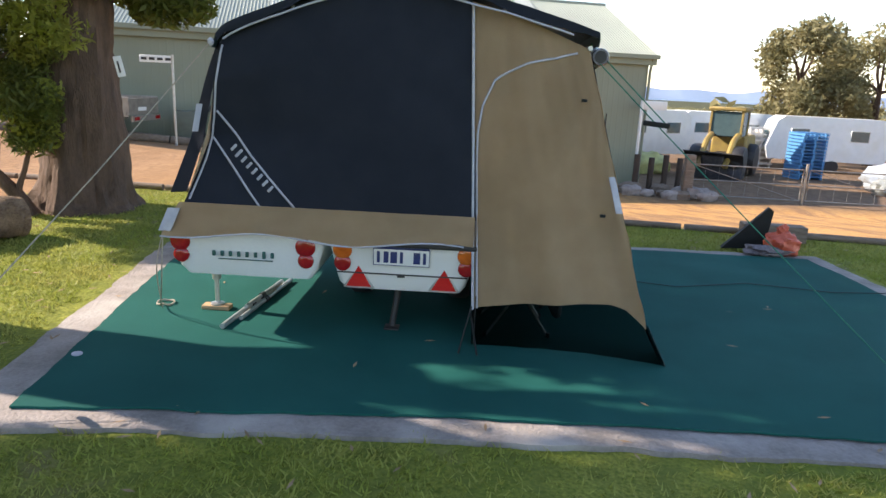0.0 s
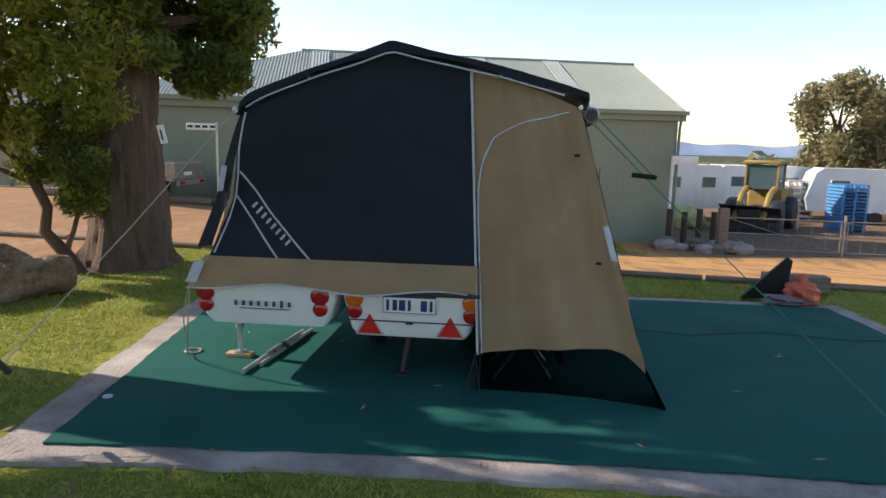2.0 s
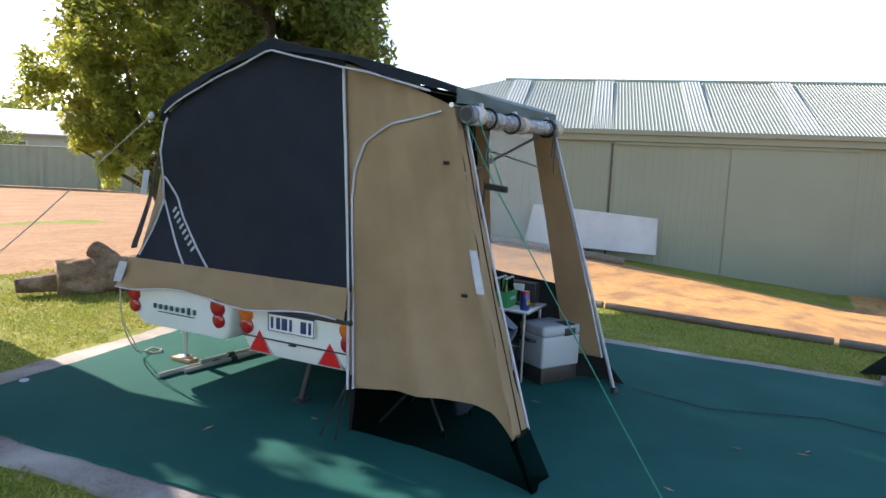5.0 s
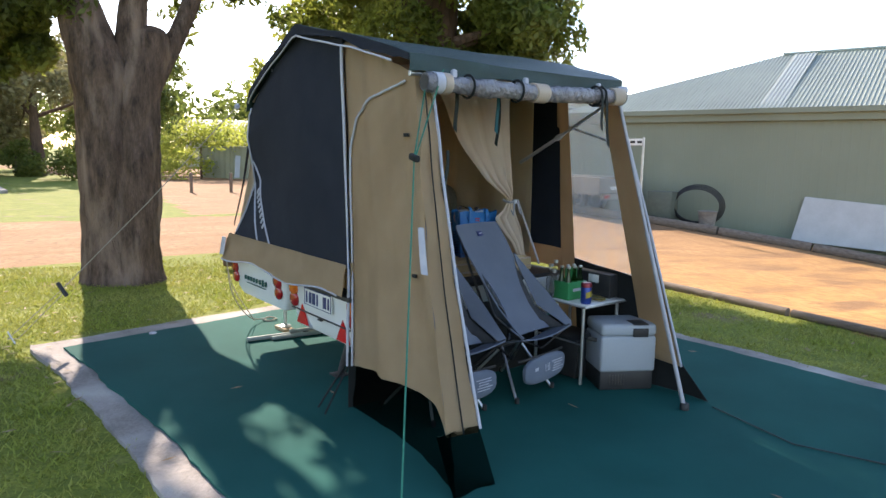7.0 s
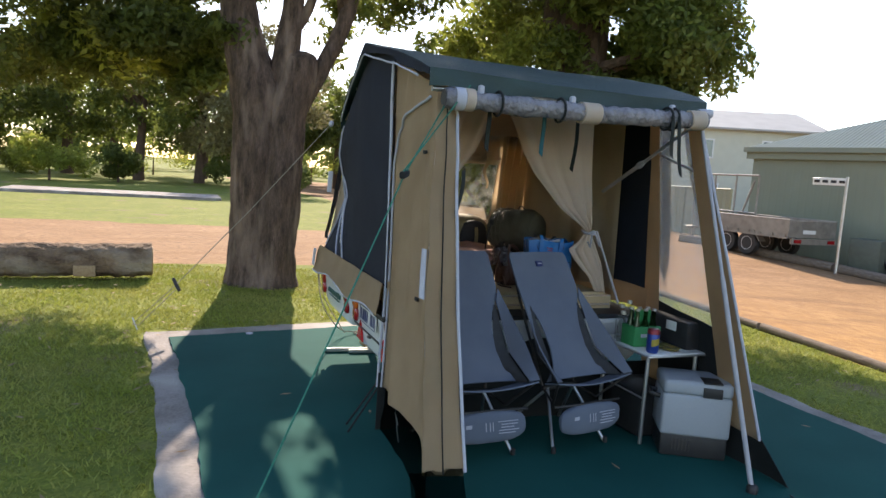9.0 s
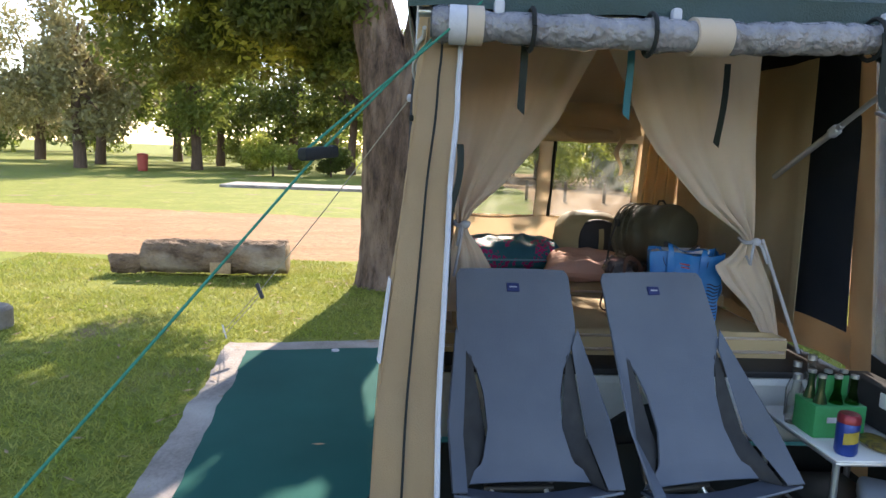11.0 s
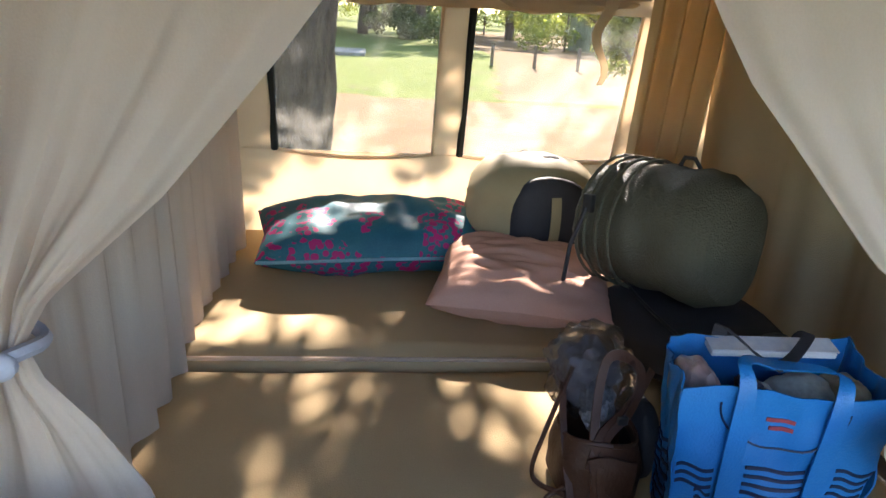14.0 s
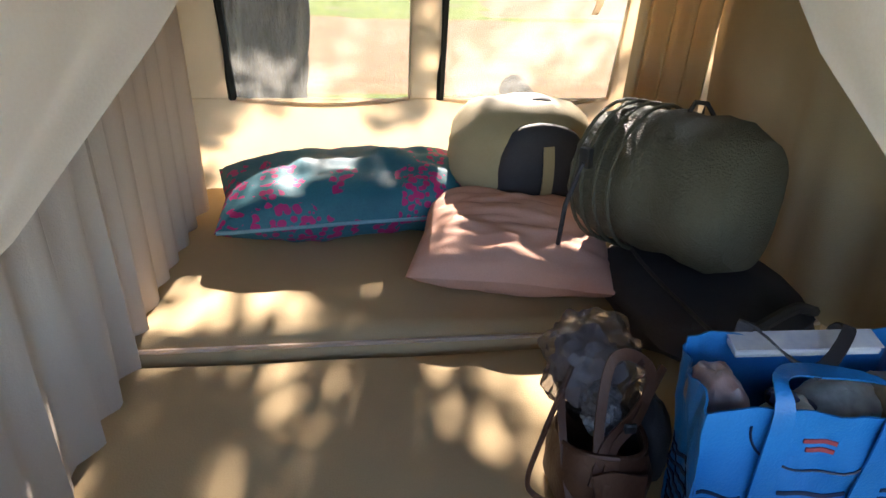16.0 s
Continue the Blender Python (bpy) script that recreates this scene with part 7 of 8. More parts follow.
for s in (-0.4, 0.35):
    for d in (-0.75, 0.75):
        c = Vector(tp(s, d, 0.33))
        wh = part("wheel", moved(lathe([(0.18, -0.09), (0.31, -0.09), (0.33, -0.05), (0.33, 0.05), (0.31, 0.09), (0.18, 0.09)], seg=24), Matrix.Translation(c) @ pose(0, 0, 0, 90, 0, 0)), M_BLACK, bt, "black tyre")
        part("rim", moved(lathe([(0.0, -0.075), (0.06, -0.085), (0.12, -0.07), (0.19, -0.094), (0.19, 0.094), (0.12, 0.07), (0.06, 0.085), (0.0, 0.075)], seg=20), Matrix.Translation(c) @ pose(0, 0, 0, 90, 0, 0)), M_WHITE, wh)
part("tail_board", tbox(1.72, 1.78, -0.8, 0.8, 0.45, 0.6), M_GALV, bt, smooth=False)
for d in (-0.6, 0.6):
    part("tail_lamp", tbox(1.78, 1.8, d - 0.12, d + 0.12, 0.48, 0.57), M_RED, bt, smooth=False)
for s in np.linspace(-1.6, 1.6, 9):
    part("tie_rail_post", tbox(s, s + 0.03, 0.86, 0.885, 0.6, 0.7), M_GALV, bt, smooth=False)
part("tie_rail", tbox(-1.7, 1.7, 0.885, 0.9, 0.58, 0.63), M_GALV, bt, smooth=False)
for d in (-0.75, 0.75):
    part("mudguard", sheet(lambda u, v: tp(-0.02 + curve([(0, -0.82), (0.25, -0.6), (0.75, 0.6), (1, 0.82)], v), d + lerp(-0.12, 0.12, u), curve([(0, 0.42), (0.25, 0.7), (0.75, 0.7), (1, 0.42)], v)), 2, 16, 0.012), M_GALV, bt)
part("plate_panel", tbox(1.7, 1.715, -0.1, 0.35, 0.72, 0.82), M_WHITE, bt, smooth=False)
part("drawbar", tube([tp(-1.7, 0, 0.6), tp(-3.0, 0, 0.5)], 0.05), M_GALV, bt)
part("jockey_leg", tube([tp(-2.7, 0, 0.55), tp(-2.7, 0, 0.0)], 0.04), M_GALV, bt)
for i in range(5):
    s0, s1 = -1.0 + i * 2.3, -1.0 + i * 2.3 + 2.25
    pts = [WL + wd * lerp(s0, s1, k / 4) + wnrm * 1.9 for k in range(5)]
    solo("kerb_log", trunk_shape([Vector((p.x, p.y, gz(p.x, p.y) + 0.09)) for p in pts], [0.13] * 5, i + 20, 10, 0.15), M_OLDWOOD, "weathered log edging the road beside the shed", "kerb log", "shed kerb logs")

# tubular cage frame at the shed's corner
cgo = Vector((-13.3, 18.9, gz(-13.3, 18.9)))
cg = thing("tube_frame", cgo, "galvanised tubular loading frame standing beside the shed", "frame")
for k in range(4):
    xk = cgo.x + 0.85 * k
    part("upright", tube([(xk, cgo.y, cgo.z), (xk, cgo.y, cgo.z + 2.15)], 0.03, 8), M_GALV, cg)
for h in (1.05, 2.15):
    part("rail", tube([(cgo.x, cgo.y, cgo.z + h), (cgo.x + 2.55, cgo.y, cgo.z + h)], 0.03, 8), M_GALV, cg)
part("brace", tube([(cgo.x + 1.7, cgo.y, cgo.z + 0.1), (cgo.x + 2.4, cgo.y, cgo.z + 2.0)], 0.03, 8), M_GALV, cg)


# ---- yard behind the road ----
M_YELLOW = mat("dull_yellow_paint", (0.36, 0.25, 0.06), (0.24, 0.17, 0.06), 0.6, 3, 40, 0.2, dirt=(0.2, 0.13, 0.07))
M_TINT = mat("tinted_glass", (0.06, 0.1, 0.11), (0.08, 0.13, 0.14), 0.08, 3, 30, 0, spec=0.8)
M_BLUEPAINT = mat("blue_pallet_paint", (0.05, 0.2, 0.42), (0.07, 0.25, 0.48), 0.7, 5, 40, 0.2)
M_CREAM = mat("cream_weatherboard", (0.55, 0.55, 0.45), (0.5, 0.5, 0.41), 0.7, 2, 30, 0.1)
M_GREYROOF = mat("pale_grey_roofing", (0.42, 0.41, 0.38), (0.36, 0.35, 0.33), 0.7, 1, 30, 0.1)
M_DARKWOOD = mat("dark_creosoted_timber", (0.075, 0.055, 0.042), (0.04, 0.03, 0.024), 0.9, 5, 60, 0.5, stretch=(6, 6, 1))
M_FENCE = mat("olive_fence_sheeting", (0.3, 0.31, 0.22), (0.26, 0.27, 0.19), 0.6, 1.5, 40, 0.1)


def obox(o, yaw, c, s, bev=0.02):
    return moved(box(c, s, bev, 1), Matrix.Translation(o) @ pose(0, 0, 0, 0, 0, yaw))


def wheel_at(parent, o, yaw, c, r, w, rim_mat=M_YELLOW):
    mm = Matrix.Translation(o) @ pose(0, 0, 0, 0, 0, yaw) @ Matrix.Translation(c) @ pose(0, 0, 0, 90, 0, 0)
    wh = part("wheel", moved(lathe([(r * 0.5, -w / 2), (r * 0.92, -w / 2), (r, -w * 0.3), (r, w * 0.3), (r * 0.92, w / 2), (r * 0.5, w / 2)], seg=24), mm), M_BLACK, parent, "black tyre")
    part("rim", moved(lathe([(0.0, -w * 0.35), (r * 0.52, -w * 0.4), (r * 0.52, w * 0.4), (0.0, w * 0.35)], seg=18), mm), rim_mat, wh)


# wheel loader
lo, ly = Vector((11.8, 31.0, gz(11.8, 31.0))), 238
ld = thing("wheel_loader", lo, "old yellow wheel loader parked in the yard", "loader")
part("engine_body", obox(lo, ly, (-1.5, 0, 1.35), (2.2, 1.5, 0.9), 0.08), M_YELLOW, ld)
part("chassis", obox(lo, ly, (0, 0, 0.85), (4.6, 0.9, 0.4), 0.05), M_DARKMETAL, ld)
cab = part("cab", obox(lo, ly, (-0.1, 0, 2.3), (1.3, 1.3, 1.1), 0.05), M_TINT, ld, "tinted cab glass")
part("cab_roof", obox(lo, ly, (-0.1, 0, 2.95), (1.55, 1.55, 0.16), 0.05), M_YELLOW, cab, "yellow cab roof")
for x in (-0.75, 0.55):
    for y in (-0.65, 0.65):
        part("cab_post", obox(lo, ly, (x, y, 2.3), (0.09, 0.09, 1.2), 0.01), M_YELLOW, cab)
for y in (-0.55, 0.55):
    part("lift_arm", moved(tube([(0.3, y, 1.9), (1.3, y, 1.6), (2.3, y, 0.6)], 0.13, 8), Matrix.Translation(lo) @ pose(0, 0, 0, 0, 0, ly)), M_YELLOW, ld)
    part("ram", moved(tube([(0.4, y, 1.0), (1.6, y, 1.2)], 0.07, 8), Matrix.Translation(lo) @ pose(0, 0, 0, 0, 0, ly)), M_METAL, ld)
part("bucket", sheet(lambda u, v: tuple(Matrix.Translation(lo) @ pose(0, 0, 0, 0, 0, ly) @ Vector((2.5 + 0.55 * math.cos(lerp(1.7, 4.7, v)), lerp(-1.2, 1.2, u), 0.62 + 0.55 * math.sin(lerp(1.7, 4.7, v))))), 4, 12, 0.04), M_DARKMETAL, ld, "steel bucket")
for x in (-1.4, 1.3):
    for y in (-0.85, 0.85):
        wheel_at(ld, lo, ly, (x, y, 0.72), 0.72, 0.5)


def caravan(o, yaw, ln, label):
    ob = thing("caravan", o, label, "caravan", "caravans")
    prof = [(-ln / 2, 0.6), (-ln / 2 - 0.15, 1.2), (-ln / 2 + 0.25, 2.5), (-ln / 2 + 0.6, 2.75), (ln / 2 - 0.4, 2.75), (ln / 2, 2.45), (ln / 2 + 0.1, 1.3), (ln / 2 - 0.1, 0.6)]
    mm = Matrix.Translation(o) @ pose(0, 0, 0, 0, 0, yaw)
    n = len(prof)
    vs = [(x, y, z) for y in (-1.1, 1.1) for x, z in prof]
    fs = [tuple(range(n)), tuple(range(2 * n - 1, n - 1, -1))] + [(i, n + i, n + (i + 1) % n, (i + 1) % n) for i in range(n)]
    part("shell", moved((vs, fs), mm), M_WHITE, ob, smooth=False)
    for x in (-ln / 4, ln / 4):
        w = part("window", obox(o, yaw, (x, -1.11, 1.9), (0.8, 0.03, 0.5), 0.01), M_TINT, ob)
        part("window_frame", obox(o, yaw, (x, -1.105, 1.9), (0.88, 0.02, 0.58), 0.01), M_METAL, w)
    part("front_window", obox(o, yaw, (-ln / 2 - 0.02, 0, 1.75), (0.06, 1.3, 0.45), 0.01), M_TINT, ob)
    for y in (-1.0, 1.0):
        wheel_at(ob, o, yaw, (0.3, y, 0.34), 0.34, 0.2, M_WHITE)
    return ob


caravan(Vector((9.0, 35.0, gz(9.0, 35) + 0.0)), 25, 4.2, "white caravan parked in the yard")
caravan(Vector((18.5, 36.0, gz(18.5, 36))), -10, 5.5, "white caravan with tinted windows beyond the loader")
caravan(Vector((14.2, 39.0, gz(14.2, 39))), 5, 5.5, "white caravan at the back of the yard")

px, py = 15.6, 31.5
pz = gz(px, py)
for k in range(14):
    pl = thing("pallet", (px, py, pz + k * 0.15), "blue painted timber pallet in a tall stack", "pallet", "stacked pallets")
    yw = 10 + 2 * math.sin(k * 2.1)
    for i in range(5):
        part("board", obox(Vector((px, py, pz + k * 0.15)), yw, (0, -0.5 + i * 0.25, 0.135), (1.25, 0.12, 0.02), 0), M_BLUEPAINT, pl, smooth=False)
    for i in range(3):
        part("bearer", obox(Vector((px, py, pz + k * 0.15)), yw, (-0.55 + i * 0.55, 0, 0.06), (0.1, 1.1, 0.1), 0), M_BLUEPAINT, pl, smooth=False)
M_PALEPAINT = mat("pale_grey_rack_paint", (0.6, 0.6, 0.58), (0.42, 0.41, 0.39), 0.6, 5, 40, 0.1)
for k in range(7):
    o = Vector((15.3, 36.5, gz(15.3, 36.5) + k * 0.3))
    r_ = thing("rack_frame", o, "pale steel rack stacked with parts", "rack", "stacked racks")
    for i in range(4):
        part("rail", obox(o, 12, (0, -0.6 + 0.4 * i, 0.24), (1.5, 0.1, 0.07), 0), M_PALEPAINT, r_, smooth=False)
    for i in range(3):
        part("foot", obox(o, 12, (-0.65 + i * 0.65, 0, 0.1), (0.1, 1.2, 0.2), 0), M_PALEPAINT, r_, smooth=False)

# gate, posts
gp = [(7.6, 22.6), (11.3, 22.4), (14.9, 22.2)]
for (x0, y0), (x1, y1) in zip(gp, gp[1:]):
    gt = thing("farm_gate", (x0, y0, gz(x0, y0)), "galvanised tubular farm gate with mesh", "gate", "yard gates")
    za, zb_ = gz(x0, y0), gz(x1, y1)
    for h in (0.15, 0.65, 1.15):
        part("rail", tube([(x0 + 0.1, y0, za + h), (x1 - 0.1, y1, zb_ + h)], 0.02, 8), M_GALV, gt)
    for k in range(9):
        t = k / 8
        xx, yy, zz = lerp(x0 + 0.1, x1 - 0.1, t), lerp(y0, y1, t), lerp(za, zb_, t)
        part("bar", tube([(xx, yy, zz + 0.15), (xx, yy, zz + 1.15)], 0.02 if k in (0, 8) else 0.004, 6), M_GALV, gt)
    part("brace", tube([(x0 + 0.1, y0, za + 1.15), (x1 - 0.1, y1, zb_ + 0.15)], 0.012, 6), M_GALV, gt)
solo("gate_post", box((gp[0][0], gp[0][1], gz(*gp[0]) + 0.7), (0.3, 0.3, 1.5), 0.02), M_OLDWOOD, "thick weathered timber gate post", "post")
for x, y in gp[1:]:
    solo("gate_post", tube([(x, y, gz(x, y) - 0.05), (x, y, gz(x, y) + 1.35)], 0.045, 10), M_GALV, "galvanised steel gate post", "post", "steel gate posts")
for k in range(4):
    x, y = 6.1 + 0.55 * k, 23.5 + 0.2 * k
    solo("bollard", tube([(x, y, gz(x, y) - 0.05), (x, y, gz(x, y) + 1.3 - 0.1 * (k % 2))], 0.1, 12), M_DARKWOOD, "dark timber bollard standing in the yard", "bollard", "bollards")
ps = WR + wnrm * 0.6 - wd * 0.4
wpz = gz(ps.x, ps.y)
sp2 = thing("white_post", (ps.x, ps.y, wpz), "tall white steel post at the shed corner", "post")
part("post", tube([(ps.x, ps.y, wpz), (ps.x, ps.y, wpz + 3.1)], 0.055, 10), M_WHITE, sp2)
part("board", box((ps.x + 0.45, ps.y, wpz + 2.95), (0.8, 0.03, 0.3), 0.01), M_WHITE, sp2, "small white board")
rr = random.Random(9)
for k in range(16):
    x, y = 5.5 + rr.uniform(0, 3.0), 22.2 + rr.uniform(0, 1.6)
    s = rr.uniform(0.25, 0.6)
    solo("rubble", bag((x, y, gz(x, y) + s * 0.3), (s * 1.5, s, s * 0.8), 2.6, 12, 8, 0.35, seed=k), M_CONCRETE if k % 3 else M_OLDWOOD, "lump of grey rubble dumped in the yard", "rubble", "yard rubble")
for k, (x, y, s, c) in enumerate(((17.5, 27.5, 1.6, (0.45, 0.5, 0.55)), (19.0, 28.2, 1.2, (0.6, 0.6, 0.58)), (16.6, 26.4, 0.9, (0.3, 0.32, 0.3)), (20.5, 28.6, 1.4, (0.35, 0.22, 0.14)), (22.0, 29.0, 1.5, (0.4, 0.26, 0.16)), (8.2, 30.5, 1.3, (0.5, 0.5, 0.2)))):
    solo("tarpaulin", bag((x, y, gz(x, y) + s * 0.3), (s * 1.6, s * 1.2, s * 0.8), 2.4, 24, 14, 0.3, seed=k + 3), mat("heap_cover", c, tuple(q * 0.6 for q in c), 0.6, 3, 30, 0.4), "crumpled tarpaulin thrown over salvage in the yard", "tarpaulin", "yard tarpaulins")


# ---- fences and houses ----
def fence(a, b, h, label):
    a, b = Vector(a), Vector(b)
    d = (b - a).normalized()
    n = max(1, round((b - a).length / 2.4))
    ob = thing("fence", (a.x, a.y, a.z), label, "fence", "sheet fences")
    w = (b - a).length / n
    nn = Vector((-d.y, d.x, 0))
    for i in range(n):
        p0 = a + d * w * i
        vs = []
        for j in range(13):
            off = nn * (0.02 if j % 2 else -0.02)
            p = p0 + d * w * j / 12 + off
            vs += [(p.x, p.y, a.z), (p.x, p.y, a.z + h)]
        part("panel", (vs, [(2 * j, 2 * j + 2, 2 * j + 3, 2 * j + 1) for j in range(12)]), M_FENCE, ob, smooth=False)
        part("post", box((p0.x, p0.y, a.z + h / 2), (0.07, 0.07, h + 0.04), 0.005, 1), M_FENCE, ob)
    part("top_rail", tube([a + Vector((0, 0, h)), b + Vector((0, 0, h))], 0.035, 6), M_FENCE, ob)


fence((-13.5, 20.6, 0), (-25, 20.9, 0), 1.7, "olive sheet-metal fence along the gravel road")
fence((-25, 20.9, 0), (-36, 15.5, 0), 1.8, "olive sheet-metal fence running beside the track")
fence((-14.5, 24, 0), (-24, 36, 0), 1.7, "olive sheet-metal fence before the houses")


def house(o, yaw, w, d, h, rh, wall_m, roof_m, label, wins):
    ob = thing("house", o, label, "house")
    mm = Matrix.Translation(o) @ pose(0, 0, 0, 0, 0, yaw)
    part("wall", moved(box((0, 0, h / 2), (w, d, h), 0.03, 1), mm), wall_m, ob)
    e = 0.5
    vs = [(-w / 2 - e, -d / 2 - e, h), (w / 2 + e, -d / 2 - e, h), (w / 2 + e, d / 2 + e, h), (-w / 2 - e, d / 2 + e, h), (-w / 2 - e, 0, h + rh), (w / 2 + e, 0, h + rh)]
    vs += [(x, y, z - 0.12) for x, y, z in vs]
    part("roof", moved((vs, [(0, 1, 5, 4), (2, 3, 4, 5), (1, 2, 5), (3, 0, 4), (6, 10, 11, 7), (8, 11, 10, 9), (0, 6, 7, 1), (2, 8, 9, 3), (1, 7, 8, 2), (3, 9, 6, 0)]), mm), roof_m, ob, smooth=False)
    for x, z, ww, hh, sd in wins:
        yy = -d / 2 - 0.02
        c, s = ((x, yy, z), (ww, 0.06, hh)) if sd == 0 else ((w / 2 + 0.02, x, z), (0.06, ww, hh))
        wi = part("window", moved(box(c, s, 0.01, 1), mm), M_TINT, ob)
        for k in (-1, 1):
            part("frame", moved(box((c[0] + (k * ww / 2 if sd == 0 else 0.02), c[1] + (k * ww / 2 if sd else -0.02), c[2]), (0.08, 0.08, hh + 0.1), 0.005, 1), mm), M_WHITE, wi)
            part("sill", moved(box((c[0] + (0 if sd == 0 else 0.02), c[1] + (0 if sd else -0.02), c[2] + k * hh / 2), (ww + 0.1 if sd == 0 else 0.08, 0.08 if sd == 0 else ww + 0.1, 0.08), 0.005, 1), mm), M_WHITE, wi)
    return ob


house(Vector((-33, 38, 0)), 62, 9, 11, 5.6, 1.7, M_CREAM, M_GREYROOF, "cream two-storey house beyond the sheet fence", [(-2.5, 4.3, 1.6, 1.1, 0), (1.8, 4.3, 1.2, 1.2, 0), (-2, 1.6, 1.6, 1.1, 0), (-2.5, 4.3, 1.2, 1.2, 1), (2, 4.3, 1.2, 1.2, 1)])
house(Vector((-42, 34, 0)), 40, 16, 9, 2.7, 1.8, M_CREAM, M_GREYROOF, "low pale house with a light grey roof", [(-5, 1.6, 2.0, 1.2, 0), (0, 1.6, 1.6, 1.2, 0), (5, 1.6, 2.0, 1.2, 0)])
house(Vector((-60, 30, 0)), 60, 14, 9, 2.7, 1.9, M_CREAM, M_GREYROOF, "pale house with a light roof behind the track", [(-4, 1.6, 2.0, 1.2, 0), (3, 1.6, 1.6, 1.2, 0)])

# parked car up the track
co = Vector((-66, 28, 0))
cr_ = thing("car", co, "dark four-wheel-drive car parked up the track", "car")
M_CARPAINT = mat("dark_grey_car_paint", (0.08, 0.09, 0.1), None, 0.25, 3, 30, 0, coat=0.6)
part("body", obox(co, 158, (0, 0, 0.8), (4.5, 1.85, 0.7), 0.15), M_CARPAINT, cr_)
part("cabin", obox(co, 158, (-0.4, 0, 1.4), (2.7, 1.6, 0.65), 0.15), M_TINT, cr_, "tinted windows")
part("bumper", obox(co, 158, (2.2, 0, 0.55), (0.2, 1.8, 0.3), 0.05), M_WHITE, cr_)
for y in (-0.65, 0.65):
    part("headlight", obox(co, 158, (2.24, y, 0.9), (0.08, 0.35, 0.2), 0.03), M_WHITE, cr_)
for x in (-1.4, 1.4):
    for y in (-0.85, 0.85):
        wheel_at(cr_, co, 158, (x, y, 0.36), 0.36, 0.24, M_METAL)

solo("concrete_slab", box((-24.5, 1.0, 0.02), (2.6, 7.5, 0.14), 0.02, 1), M_CONCRETE, "pale concrete camping slab in the far lawn", "slab")
for k in range(3):
    x, y = -22 + 0.3 * k, 9.0 + 1.4 * k
    solo("marker_post", box((x, y, 0.35), (0.1, 0.1, 0.75), 0.01), M_OLDWOOD, "short weathered timber marker post on the lawn", "post", "marker posts")
solo("red_bin", lathe([(0.26, 0), (0.3, 0.9), (0.32, 0.92), (0.1, 1.0)], (-36, -10.5, 0), 16), mat("red_paint", (0.4, 0.06, 0.04), None, 0.5), "small red bin on the far lawn", "bin")
bo = thing("power_bollard", (-2.5, 1.05, 0), "white-topped tap post on a concrete footing", "post")
part("footing", lathe([(0.15, -0.02), (0.15, 0.13), (0.12, 0.16), (0.04, 0.16)], (-2.5, 1.05, 0), 20), M_CONCRETE, bo)
part("post", tube([(-2.5, 1.05, 0.1), (-2.5, 1.05, 0.95)], 0.03, 10), M_METAL, bo)


# ---- distant trees ----
def far_tree(x, y, h, spread, n, size, seed, material, label, base=0.28, zg=None):
    zg = gz(x, y) if zg is None else zg
    ob = thing("tree", (x, y, zg), label, "tree", "park trees")
    r = random.Random(seed)
    lean = r.uniform(-0.5, 0.5)
    pts = [Vector((x + lean * t * t, y + 0.4 * math.sin(t * 3 + seed) * t, zg - 0.1 + h * 0.8 * t)) for t in [i / 7 for i in range(8)]]
    r0 = 0.028 * h + 0.06
    part("trunk", trunk_shape(pts, [r0 * lerp(1.15, 0.15, i / 7) for i in range(8)], seed, 12), M_BARK, ob)
    sp = clump_spots((x + lean * 0.5, y, zg + h * (0.5 + base / 2)), (spread, spread, h * (0.5 - base / 2)), 26, spread * 0.3, seed)
    for i, s in enumerate(sp[::5]):
        part("limb", tube(bent(pts[3 + i % 3], s[:3], 5, 0.12, i + seed), [lerp(r0 * 0.4, 0.02, k / 5) for k in range(6)], 6), M_BARK, ob)
    leaf_mass("crown", sp, n, size, material, ob, seed)


rt = random.Random(4)
spots = [(-31.5, 0.6, 8.5, 3.6), (-32, 3.6, 8, 3.4), (-40, -8.5, 8, 3.2), (-30, -7.5, 9, 3.8), (-29.5, 6.5, 8.5, 3.4), (-36, 12, 8, 3.2), (-38, -3.5, 10, 4.0), (-34, -14, 9, 4.0),
         (-43, 4, 10, 4.2), (-47, 11, 9, 4.0), (-26, -12, 9, 3.6), (-52, -2, 11, 4.5), (-50, -14, 11, 4.5), (-40, -20, 10, 4.2)]
for i, (x, y, h, s) in enumerate(spots):
    far_tree(x - 11, y * 1.2, h * 1.15, s * 1.15, 8200, 0.37, 50 + i, (M_LEAF, M_LEAF_DULL, M_LEAF)[i % 3], ("dark leafy park tree on the far lawn", "dull green gum tree on the far lawn", "spreading leafy tree on the far lawn")[i % 3], 0.2)
# shrubs below them
for i, (x, y, s) in enumerate(((-37, 0, 1.2), (-35, -3, 1.4), (-33, 9, 1.3), (-44, -6, 1.6), (-39, 6.5, 1.3), (-46, 16, 1.8), (-56, 14, 2.2), (-34.4, 14.9, 2.4), (-36.9, 17.0, 2.6), (-38.8, 20.3, 2.6), (-36.4, 20.7, 2.2), (-50.4, 23.6, 3.0), (-58, -6, 2.6), (-57, 1, 2.2), (-60, -13, 2.6), (-62, 20, 2.2), (-64, 34, 2.4))):
    sh = thing("shrub", (x, y, 0), "low leafy shrub under the park trees", "shrub", "park shrubs")
    part("stem", tube([(x, y, -0.1), (x + 0.1, y, s * 0.8)], [0.08, 0.03], 7), M_BARK, sh)
    leaf_mass("foliage", clump_spots((x, y, s * 0.75), (s, s * 1.3, s * 0.7), 12, s * 0.4, 90 + i), 3000, 0.23, M_LEAF_SUNLIT if i % 2 else M_LEAF, sh, 90 + i)
